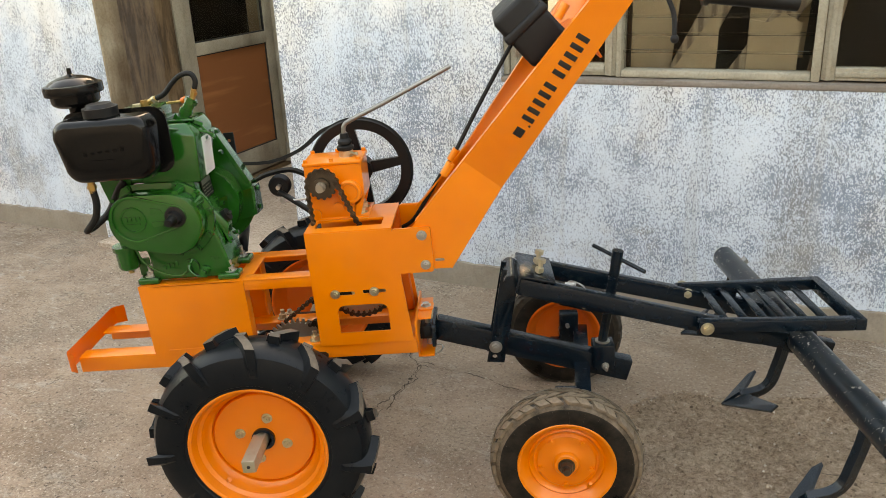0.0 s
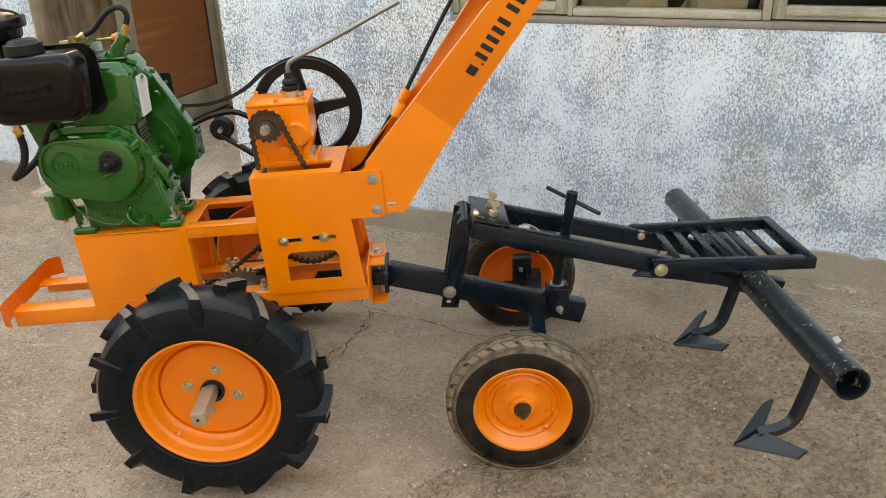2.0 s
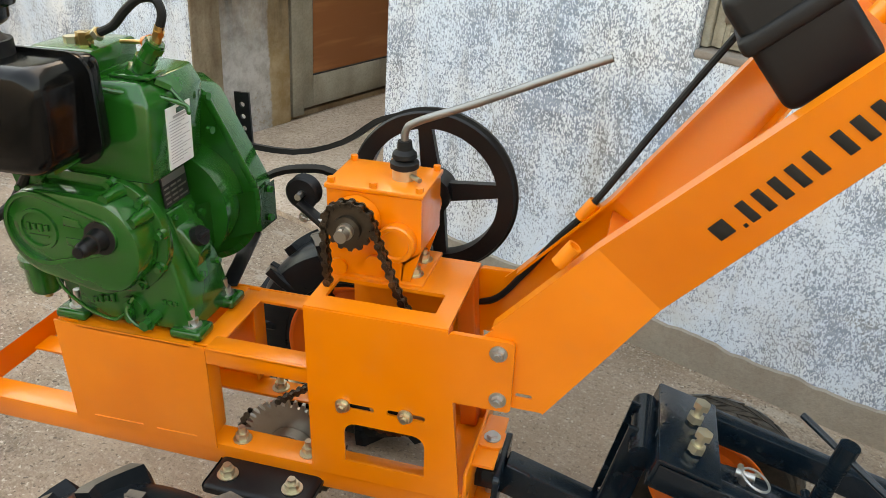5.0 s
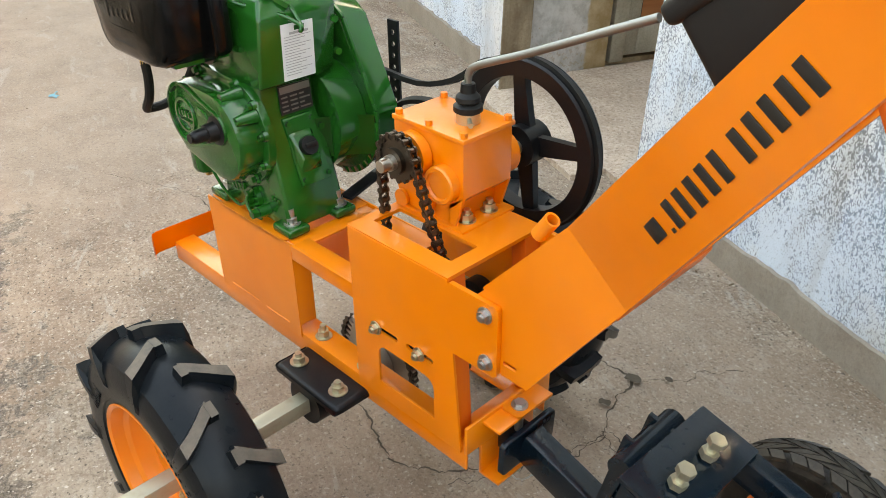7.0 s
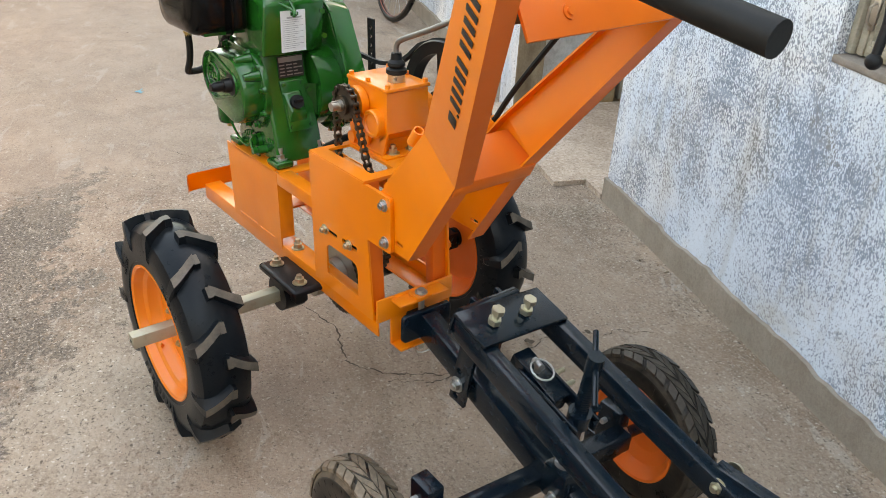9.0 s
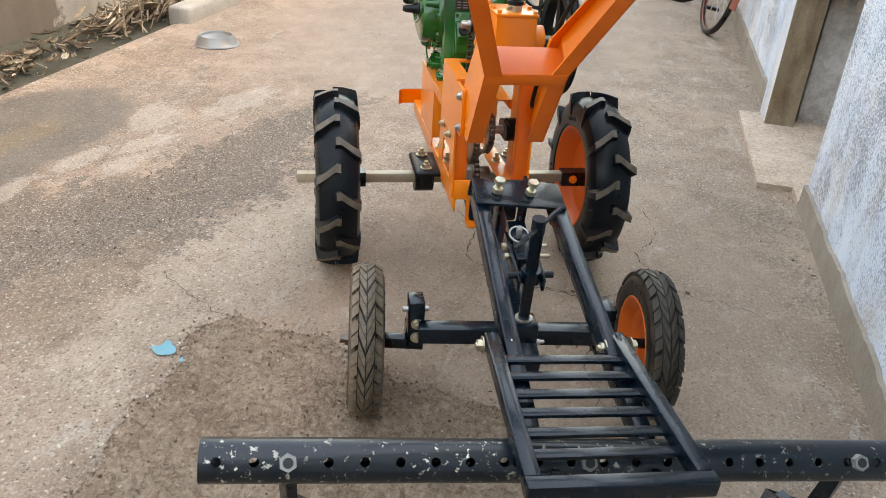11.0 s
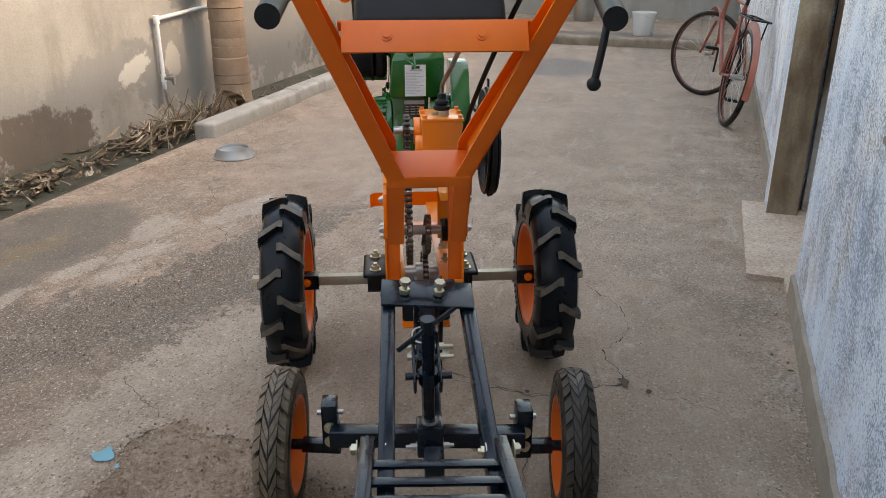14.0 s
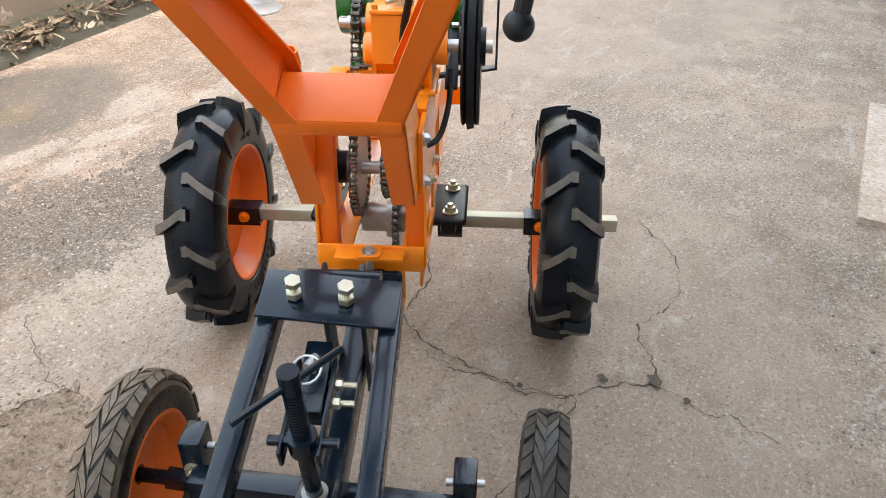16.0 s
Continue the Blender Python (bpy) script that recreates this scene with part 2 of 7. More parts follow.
M_chain = enamel("oiled_chain_steel", (0.085, 0.070, 0.056), (0.17, 0.145, 0.12), 0.36, 0.0, (0.1, 0.06, 0.03), 0.4, 1.0)
M_shaft = enamel("rusty_shaft_steel", (0.40, 0.36, 0.31), (0.55, 0.51, 0.46), 0.4, 0.0, (0.16, 0.07, 0.03), 0.35, 1.0)
M_axle = enamel("drawn_bar_steel", (0.36, 0.325, 0.23), (0.45, 0.405, 0.31), 0.42, 0.0, (0.26, 0.16, 0.09), 0.55, 0.55)


def rubber(name, dark, dust, amount, ribs=0.0):
    n = Nodes(name)
    fac = n.math("MULTIPLY", n.ramp(n.noise(16, 7, 0.7), (0.35, 0.0), (0.72, 1.0)), amount)
    spots = n.ramp(n.noise(130, 3, 0.6), (0.62, 0.0), (0.72, 1.0))
    fac = n.math("MAXIMUM", fac, n.math("MULTIPLY", spots, amount * 0.6))
    n.put(color=n.mix(fac, dark, dust), rough=n.math("ADD", n.math("MULTIPLY", fac, 0.4), 0.27), spec=0.16)
    n.bump(n.noise(150, 4), 0.12, 0.002)
    return n.m


M_tyre = rubber("black_tyre_rubber", (0.0040, 0.0066, 0.0092), (0.070, 0.065, 0.060), 0.11)
M_lug = rubber("scuffed_lug_rubber", (0.055, 0.049, 0.042), (0.19, 0.15, 0.115), 0.8)
M_small_tyre = rubber("dusty_tyre_rubber", (0.006, 0.006, 0.006), (0.13, 0.10, 0.075), 0.28)
M_tread = rubber("dusty_tread_rubber", (0.034, 0.027, 0.020), (0.25, 0.188, 0.134), 0.95)
M_tread_dark = rubber("dark_tread_rubber", (0.014, 0.013, 0.012), (0.105, 0.085, 0.066), 0.75)


def ragged_spot(n, c, r, turn, warp, upright=False):
    """A soft-edged ragged spot on the floor: centre, two radii, turn in degrees."""
    mp = n.t.nodes.new("ShaderNodeMapping")
    mp.vector_type = "TEXTURE"
    mp.inputs["Location"].default_value = (c[0], 0, c[1]) if upright else (*c, 0)
    mp.inputs["Rotation"].default_value = (0, radians(turn), 0) if upright else (0, 0, radians(turn))
    mp.inputs["Scale"].default_value = (r[0], 100, r[1]) if upright else (*r, 1)
    n.link(n.co, mp.inputs[0])
    ln = n.t.nodes.new("ShaderNodeVectorMath")
    ln.operation = "LENGTH"
    n.link(mp.outputs[0], ln.inputs[0])
    return n.ramp(n.math("ADD", ln.outputs["Value"], warp), (0.80, 1.0), (0.97, 0.0))


def concrete_floor():
    """Old cement floor: worn screed with grey and brown blotches, pits, pale scuffs and grit."""
    n = Nodes("worn_cement_floor")
    big = n.noise(0.7, 5, 0.62)
    mid = n.noise(3.6, 8, 0.72, None, 0.4)
    fine = n.noise(30, 6, 0.8)
    calm_warp = n.math("MULTIPLY", n.math("SUBTRACT", n.noise(5.5, 8, 0.66), 0.5), 0.75)
    damp = ragged_spot(n, (0.56, -3.12), (0.80, 0.40), -5, calm_warp)
    trowelled = ragged_spot(n, (-3.1, -1.75), (3.1, 1.55), -4, calm_warp)
    walked = ragged_spot(n, (1.25, -0.85), (1.5, 0.85), -6, calm_warp)
    busy = n.math("SUBTRACT", 1.0, n.math("MAXIMUM", n.math("MULTIPLY", n.math("MAXIMUM", trowelled, n.math("MULTIPLY", walked, 0.6)), 0.62), n.math("MULTIPLY", damp, 0.55)))
    warp = n.math("ADD", n.math("MULTIPLY", n.math("SUBTRACT", n.noise(4.5, 9, 0.78), 0.5), 2.2), n.math("MULTIPLY", n.math("SUBTRACT", n.noise(17, 8, 0.75, None, 0.6), 0.5), 2.4))
    tone = n.mix(n.ramp(mid, (0.36, 0.0), (0.62, 1.0)), (0.226, 0.150, 0.106), (0.392, 0.283, 0.208))
    tone = n.mix(n.math("MULTIPLY", n.ramp(big, (0.42, 0.0), (0.60, 1.0)), 0.5), tone, (0.268, 0.214, 0.167))
    brown = n.ramp(n.noise(1.5, 6, 0.68, n.space((1, 1.5, 1)), 0.5), (0.50, 0.0), (0.64, 1.0))
    tone = n.mix(n.math("MULTIPLY", brown, 0.7), tone, (0.190, 0.127, 0.085))
    scuff = n.ramp(n.noise(6.5, 7, 0.75, n.space((0.7, 1.8, 1)), 0.8), (0.575, 0.0), (0.605, 1.0))
    tone = n.mix(n.math("MULTIPLY", scuff, 0.45), tone, (0.43, 0.385, 0.330))
    # broken dark areas and damp spots
    worn = n.ramp(n.noise(1.9, 9, 0.74, n.space((1, 1.3, 1)), 0.3), (0.555, 0.0), (0.575, 1.0))
    tone = n.mix(n.math("MULTIPLY", worn, n.math("MULTIPLY", busy, 0.45)), tone, n.mix(n.ramp(n.noise(60, 5, 0.75), (0.42, 0.0), (0.60, 1.0)), (0.120, 0.088, 0.063), (0.320, 0.262, 0.205)))
    rough1 = n.math("MAXIMUM", ragged_spot(n, (0.60, -2.15), (0.56, 0.30), -18, warp), ragged_spot(n, (1.08, -2.34), (0.54, 0.40), -20, warp))
    rough2 = ragged_spot(n, (-0.05, -2.10), (0.50, 0.17), -20, warp)
    coarse = n.math("MAXIMUM", rough1, rough2)
    band = ragged_spot(n, (1.10, -1.86), (0.85, 0.30), -8, warp)
    tone = n.mix(n.math("MULTIPLY", band, 0.65), tone, n.mix(n.ramp(mid, (0.40, 0.0), (0.60, 1.0)), (0.30, 0.236, 0.178), (0.39, 0.315, 0.242)))
    soil = n.math("MAXIMUM", ragged_spot(n, (0.75, -0.36), (0.60, 0.26), -10, warp), ragged_spot(n, (2.2, -0.55), (0.75, 0.40), 0, warp))
    tone = n.mix(n.math("MULTIPLY", soil, 0.5), tone, (0.230, 0.160, 0.112))
    tone = n.mix(n.math("MULTIPLY", coarse, 0.92), tone, n.mix(n.ramp(n.noise(110, 4, 0.7), (0.40, 0.0), (0.62, 1.0)), (0.068, 0.053, 0.040), (0.215, 0.168, 0.130)))
    flow = n.math("MAXIMUM", ragged_spot(n, (1.52, -2.17), (0.46, 0.17), -12, warp), ragged_spot(n, (1.0, -2.9), (0.5, 0.13), 0, warp))
    tone = n.mix(n.math("MULTIPLY", flow, 0.7), tone, n.mix(n.ramp(mid, (0.42, 0.0), (0.6, 1.0)), (0.175, 0.117, 0.078), (0.255, 0.184, 0.128)))
    edge = ragged_spot(n, (0.7, -2.98), (1.6, 0.42), 0, warp)
    tone = n.mix(n.math("MULTIPLY", edge, 0.5), tone, n.mix(n.ramp(mid, (0.42, 0.0), (0.6, 1.0)), (0.130, 0.098, 0.072), (0.225, 0.180, 0.140)))
    tone = n.mix(n.math("MULTIPLY", damp, 0.92), tone, n.mix(n.ramp(mid, (0.40, 0.0), (0.62, 1.0)), (0.100, 0.086, 0.070), (0.150, 0.127, 0.102)))
    moss = ragged_spot(n, (0.47, -3.03), (0.20, 0.09), 0, warp)
    tone = n.mix(n.math("MULTIPLY", moss, 0.30), tone, (0.27, 0.185, 0.085))
    pale = n.math("MAXIMUM", ragged_spot(n, (0.35, -2.56), (0.16, 0.06), -20, warp), ragged_spot(n, (0.60, -2.53), (0.12, 0.07), -10, warp))
    for c, r, turn in (((1.03, -2.75), (0.24, 0.05), 3), ((0.62, -2.70), (0.17, 0.06), -8), ((0.10, -2.70), (0.22, 0.10), 10), ((-0.25, -2.45), (0.30, 0.10), -15)):
        pale = n.math("MAXIMUM", pale, ragged_spot(n, c, r, turn, warp))
    tone = n.mix(n.math("MULTIPLY", pale, 0.45), tone, (0.45, 0.385, 0.32))
    tone = n.mix(n.math("MULTIPLY", trowelled, 0.40), tone, (0.345, 0.258, 0.198))
    tone = n.mix(n.math("MULTIPLY", walked, 0.28), tone, (0.395, 0.285, 0.207))
    far = n.math("MAXIMUM", ragged_spot(n, (-4.9, -1.75), (0.62, 0.42), 10, calm_warp), ragged_spot(n, (-7.3, -1.6), (0.6, 1.1), 0, calm_warp))
    tone = n.mix(n.math("MULTIPLY", far, 0.75), tone, (0.11, 0.098, 0.086))
    mott = n.noise(13, 9, 0.82)
    tone = n.mix(n.math("MULTIPLY", n.ramp(mott, (0.41, 1.0), (0.46, 0.0)), n.math("MULTIPLY", busy, 0.36)), tone, (0.150, 0.105, 0.075))
    tone = n.mix(n.math("MULTIPLY", n.ramp(mott, (0.54, 0.0), (0.62, 1.0)), n.math("MULTIPLY", busy, 0.40)), tone, (0.46, 0.385, 0.31))
    tone = n.mix(n.math("MULTIPLY", n.ramp(fine, (0.38, 1.0), (0.45, 0.0)), n.math("MULTIPLY", busy, 0.42)), tone, (0.130, 0.092, 0.064))
    tone = n.mix(n.math("MULTIPLY", n.ramp(n.noise(70, 4, 0.75), (0.55, 0.0), (0.63, 1.0)), n.math("MULTIPLY", busy, 0.45)), tone, (0.50, 0.42, 0.34))
    pits = n.ramp(n.noise(95, 3, 0.6), (0.31, 1.0), (0.38, 0.0))
    tone = n.mix(n.math("MULTIPLY", pits, n.math("MULTIPLY", busy, 0.7)), tone, (0.070, 0.050, 0.035))
    tone = n.mix(n.math("MULTIPLY", n.ramp(n.noise(85, 2, 0.5), (0.645, 0.0), (0.67, 1.0)), n.math("MULTIPLY", busy, 0.75)), tone, (0.055, 0.041, 0.030))
    tone = n.mix(n.math("MULTIPLY", n.ramp(n.noise(78, 2, 0.5, n.space((1.1, 0.93, 1))), (0.655, 0.0), (0.68, 1.0)), n.math("MULTIPLY", busy, 0.7)), tone, (0.60, 0.52, 0.43))
    grain = n.noise(120, 4, 0.66)
    tone = n.mix(n.math("MULTIPLY", n.ramp(grain, (0.30, 1.0), (0.47, 0.0)), n.math("MULTIPLY", busy, 0.42)), tone, (0.085, 0.062, 0.045))
    tone = n.mix(n.math("MULTIPLY", n.ramp(grain, (0.56, 0.0), (0.70, 1.0)), n.math("MULTIPLY", busy, 0.42)), tone, (0.62, 0.53, 0.44))
    n.put(color=tone, rough=n.math("SUBTRACT", n.math("ADD", n.math("MULTIPLY", mid, 0.3), 0.58), n.math("MULTIPLY", n.math("MAXIMUM", far, n.math("MULTIPLY", damp, 0.5)), 0.34)), spec=0.3)
    h = n.math("ADD", n.math("MULTIPLY", fine, 0.6), n.math("MULTIPLY", n.noise(120, 4, 0.7), 0.45))
    n.bump(n.math("SUBTRACT", n.math("ADD", h, n.math("MULTIPLY", mid, 1.0)), n.math("MULTIPLY", worn, 0.3)), 0.8, 0.007)
    return n.m


M_floor = concrete_floor()


def gravel_patch():
    """Broken ground where the screed has come off: brown sandy gravel."""
    n = Nodes("sandy_gravel_ground")
    a = n.noise(6, 6, 0.65)
    tone = n.mix(n.ramp(a, (0.32, 0.0), (0.66, 1.0)), (0.345, 0.240, 0.168), (0.510, 0.378, 0.275))
    grey = n.ramp(n.noise(3.3, 6, 0.7), (0.55, 0.0), (0.66, 1.0))
    tone = n.mix(n.math("MULTIPLY", grey, 0.3), tone, (0.215, 0.165, 0.128))
    clods = n.noise(58, 7, 0.8, None, 0.7)
    # dark hollows, pale tops: clod browns plus the shade between clods, as colour
    tone = n.mix(n.math("MULTIPLY", n.ramp(clods, (0.38, 1.0), (0.50, 0.0)), 0.62), tone, (0.105, 0.064, 0.040))
    tone = n.mix(n.math("MULTIPLY", n.ramp(clods, (0.52, 0.0), (0.62, 1.0)), 0.65), tone, (0.68, 0.535, 0.41))
    n.put(color=tone, rough=0.95, spec=0.2)
    n.bump(n.math("ADD", clods, n.math("MULTIPLY", n.noise(150, 4), 0.6)), 1.0, 0.020)
    return n.m


M_gravel = gravel_patch()


def pebbles():
    """Loose small stones, each its own brown, grey or straw."""
    n = Nodes("loose_pebbles")
    isl = n.t.nodes.new("ShaderNodeNewGeometry").outputs["Random Per Island"]
    tone = n.ramp(isl, (0.0, (0.13, 0.088, 0.060)), (0.4, (0.29, 0.210, 0.150)), (0.85, (0.42, 0.325, 0.245)), (0.97, (0.54, 0.45, 0.36)), (1.0, (0.74, 0.69, 0.62)))
    n.put(color=tone, rough=0.9, spec=0.2)
    n.bump(n.noise(300, 3), 0.4, 0.002)
    return n.m


M_pebble = pebbles()


def whitewash(name, bare_below, tint):
    """Flaking white limewash over grey-blue older coats, with run marks and ochre damp."""
    n = Nodes(name)
    st = n.space((1.0, 1.0, 0.62))
    flakes = n.noise(160, 6, 0.67, st, 0.9)
    crumbs = n.noise(300, 3, 0.62, st, 0.4)
    patch = n.noise(2.6, 5, 0.62, n.space((1, 1, 0.85)), 0.3)
    cloud = n.noise(9.0, 5, 0.65, n.space((1.2, 1.2, 0.8)), 0.4)
    brush = n.noise(7.0, 4, 0.6, n.space((0.5, 0.5, 5.0)), 0.6)
    along = n.height()
    level = n.math("ADD", n.math("MULTIPLY", n.math("SUBTRACT", patch, 0.5), 0.40), flakes)
    level = n.math("ADD", level, n.math("MULTIPLY", n.math("SUBTRACT", cloud, 0.5), 0.26))
    level = n.math("ADD", level, n.math("MULTIPLY", n.math("SUBTRACT", crumbs, 0.5), 0.22))
    rag = n.math("MULTIPLY", n.math("SUBTRACT", n.noise(3.0, 7, 0.7), 0.5), 1.6)
    rubbed = n.math("MAXIMUM", ragged_spot(n, (1.05, 0.42), (0.75, 0.30), 0, rag, True), ragged_spot(n, (2.0, 0.40), (0.55, 0.22), 6, rag, True))
    level = n.math("SUBTRACT", level, n.math("MULTIPLY", rubbed, 0.014))
    white = n.ramp(level, (bare_below, 0.0), (bare_below + 0.022, 1.0))
    under = n.mix(n.ramp(n.noise(2.4, 5, 0.6), (0.35, 0.0), (0.65, 1.0)), (0.165, 0.175, 0.200), (0.345, 0.362, 0.400))
    lean = n.math("MULTIPLY", n.math("SUBTRACT", along[0], 0.9), 0.05)
    blue = n.ramp(n.math("ADD", n.noise(1.7, 5, 0.62, n.space((1, 1, 0.8))), n.math("ADD", n.math("MINIMUM", lean, 0.14), tint)), (0.47, 0.0), (0.65, 1.0))
    under = n.mix(n.math("MULTIPLY", blue, 0.72), under, (0.25, 0.33, 0.44))
    under = n.mix(n.math("MULTIPLY", n.ramp(brush, (0.50, 0.0), (0.60, 1.0)), 0.5), under, (0.40, 0.46, 0.57))
    bare = n.ramp(n.noise(5.5, 6, 0.7), (0.58, 0.0), (0.66, 1.0))
    under = n.mix(n.math("MULTIPLY", bare, 0.55), under, (0.23, 0.21, 0.185))
    top = n.mix(n.math("MULTIPLY", blue, 0.75), (0.825, 0.825, 0.83), (0.60, 0.72, 0.85))
    top = n.mix(n.math("MULTIPLY", n.ramp(crumbs, (0.36, 1.0), (0.50, 0.0)), 0.35), top, (0.50, 0.53, 0.58))
    tone = n.mix(white, under, top)
    ochre = n.ramp(n.noise(1.6, 6, 0.68, n.space((1, 1, 1.4))), (0.57, 0.0), (0.73, 1.0))
    tone = n.mix(n.math("MULTIPLY", ochre, 0.40), tone, (0.50, 0.42, 0.31))
    drips = n.ramp(n.noise(11, 5, 0.6, n.space((1.0, 1.0, 0.09)), 0.2), (0.57, 0.0), (0.66, 1.0))
    tone = n.mix(n.math("MULTIPLY", drips, 0.22), tone, (0.36, 0.34, 0.31))
    grime = n.ramp(n.noise(2.1, 7, 0.7, n.space((2.0, 2.0, 0.55)), 0.3), (0.52, 0.0), (0.66, 1.0))
    tone = n.mix(n.math("MULTIPLY", grime, n.math("ADD", n.math("MULTIPLY", n.math("SUBTRACT", 1.0, white), 0.5), 0.16)), tone, (0.23, 0.215, 0.20))
    specks = n.ramp(n.noise(170, 2, 0.5), (0.66, 0.0), (0.70, 1.0))
    tone = n.mix(n.math("MULTIPLY", specks, 0.5), tone, (0.2, 0.17, 0.14))
    n.put(color=tone, rough=0.85, spec=0.25)
    n.bump(n.math("ADD", n.math("MULTIPLY", white, 0.6), n.math("MULTIPLY", crumbs, 0.6)), 0.6, 0.005)
    return n.m


M_wash = whitewash("flaking_limewash", 0.462, 0.125)
M_wash_left = whitewash("smoother_limewash", 0.445, 0.20)


def rough_plaster(name, dark, mid, pale, scale=2.0, streak=0.5, bump=0.4, spots=()):
    """Bare weathered cement render with damp streaks."""
    n = Nodes(name)
    a = n.noise(scale, 6, 0.62)
    tone = n.mix(n.ramp(a, (0.33, 0.0), (0.67, 1.0)), mid, pale)
    runs = n.ramp(n.noise(2.5, 5, 0.6, n.space((1.6, 1.6, 0.35))), (0.5, 0.0), (0.72, 1.0))
    tone = n.mix(n.math("MULTIPLY", runs, streak), tone, dark)
    tone = n.mix(n.math("MULTIPLY", n.ramp(n.noise(95, 6, 0.78), (0.34, 1.0), (0.56, 0.0)), 0.30), tone, dark)
    tone = n.mix(n.math("MULTIPLY", n.ramp(n.noise(9, 8, 0.75, None, 0.6), (0.56, 0.0), (0.70, 1.0)), 0.35), tone, pale)
    if spots:
        warp = n.math("MULTIPLY", n.math("SUBTRACT", n.noise(7.0, 8, 0.7), 0.5), 2.0)
        for c, r, turn, shade, much in spots:
            tone = n.mix(n.math("MULTIPLY", ragged_spot(n, c, r, turn, warp, True), much), tone, shade)
    n.put(color=tone, rough=0.88, spec=0.25)
    n.bump(n.math("ADD", n.noise(26, 5, 0.7), n.math("MULTIPLY", n.noise(120, 3), 0.4)), bump, 0.008)
    return n.m


M_plinth = rough_plaster("cement_plinth", (0.14, 0.11, 0.085), (0.27, 0.225, 0.18), (0.37, 0.32, 0.265), 4.0, 0.5, 0.6)
M_post = rough_plaster("stained_concrete_post", (0.085, 0.048, 0.027), (0.255, 0.190, 0.124), (0.42, 0.355, 0.265), 5.0, 1.0)


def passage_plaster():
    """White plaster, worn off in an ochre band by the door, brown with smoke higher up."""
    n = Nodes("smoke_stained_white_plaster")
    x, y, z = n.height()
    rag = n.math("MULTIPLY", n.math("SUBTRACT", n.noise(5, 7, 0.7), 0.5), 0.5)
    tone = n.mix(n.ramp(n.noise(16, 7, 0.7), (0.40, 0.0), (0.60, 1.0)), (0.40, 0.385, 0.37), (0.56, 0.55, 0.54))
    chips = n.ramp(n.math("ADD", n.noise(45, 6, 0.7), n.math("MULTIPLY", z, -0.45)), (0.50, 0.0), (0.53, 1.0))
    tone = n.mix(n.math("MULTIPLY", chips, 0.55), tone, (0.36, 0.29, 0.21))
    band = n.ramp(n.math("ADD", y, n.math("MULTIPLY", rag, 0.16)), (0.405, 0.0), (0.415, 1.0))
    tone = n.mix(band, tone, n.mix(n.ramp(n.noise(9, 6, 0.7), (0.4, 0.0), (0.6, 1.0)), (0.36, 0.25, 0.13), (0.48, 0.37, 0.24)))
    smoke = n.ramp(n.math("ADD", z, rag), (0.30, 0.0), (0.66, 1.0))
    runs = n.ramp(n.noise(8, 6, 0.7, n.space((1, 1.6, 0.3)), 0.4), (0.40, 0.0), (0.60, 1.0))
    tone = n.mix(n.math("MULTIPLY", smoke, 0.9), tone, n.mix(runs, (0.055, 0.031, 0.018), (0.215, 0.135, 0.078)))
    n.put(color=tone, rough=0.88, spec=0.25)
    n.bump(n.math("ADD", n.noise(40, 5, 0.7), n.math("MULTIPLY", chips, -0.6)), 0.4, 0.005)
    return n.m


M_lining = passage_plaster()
M_grime = rough_plaster("smoke_stained_plaster", (0.09, 0.048, 0.026), (0.27, 0.165, 0.085), (0.42, 0.31, 0.20), 2.6, 0.75)
# low grey spots put the house's soft shade edge into colour, among damp stains
M_yard_wall = rough_plaster("weathered_yard_wall", (0.13, 0.122, 0.112), (0.255, 0.242, 0.224), (0.365, 0.345, 0.316), 1.3, 0.45, 0.4,
                            (((-0.30, 0.30), (0.55, 0.13), 10, (0.25, 0.245, 0.235), 0.7), ((-1.20, 0.34), (0.62, 0.17), 16, (0.225, 0.222, 0.215), 0.8), ((-2.2, 0.32), (0.75, 0.34), 0, (0.20, 0.195, 0.185), 0.8),
                             ((-0.72, 0.08), (0.50, 0.20), 0, (0.10, 0.078, 0.062), 0.85), ((0.1, -0.02), (0.6, 0.14), 0, (0.13, 0.10, 0.08), 0.7), ((-1.60, 0.36), (0.19, 0.085), 24, (0.50, 0.485, 0.45), 0.75),
                             ((-2.05, 0.36), (0.10, 0.13), 0, (0.46, 0.44, 0.40), 0.6), ((-2.25, 0.80), (0.20, 0.14), 0, (0.13, 0.125, 0.12), 0.8), ((-3.6, 0.5), (0.9, 0.6), 0, (0.15, 0.145, 0.138), 0.75), ((-5.2, 0.3), (1.2, 0.5), 0, (0.13, 0.12, 0.108), 0.7)))
M_beam = rough_plaster("stained_beam_concrete", (0.07, 0.05, 0.036), (0.19, 0.145, 0.105), (0.33, 0.27, 0.21), 6.0, 0.8, 0.7)
M_kerb = rough_plaster("pale_kerb_concrete", (0.13, 0.118, 0.10), (0.32, 0.295, 0.255), (0.45, 0.42, 0.38), 4.0, 0.6, 0.6)
M_pale_wall = rough_plaster("pale_limewash", (0.30, 0.29, 0.28), (0.56, 0.56, 0.56), (0.74, 0.74, 0.73), 1.4, 0.45, 0.25)


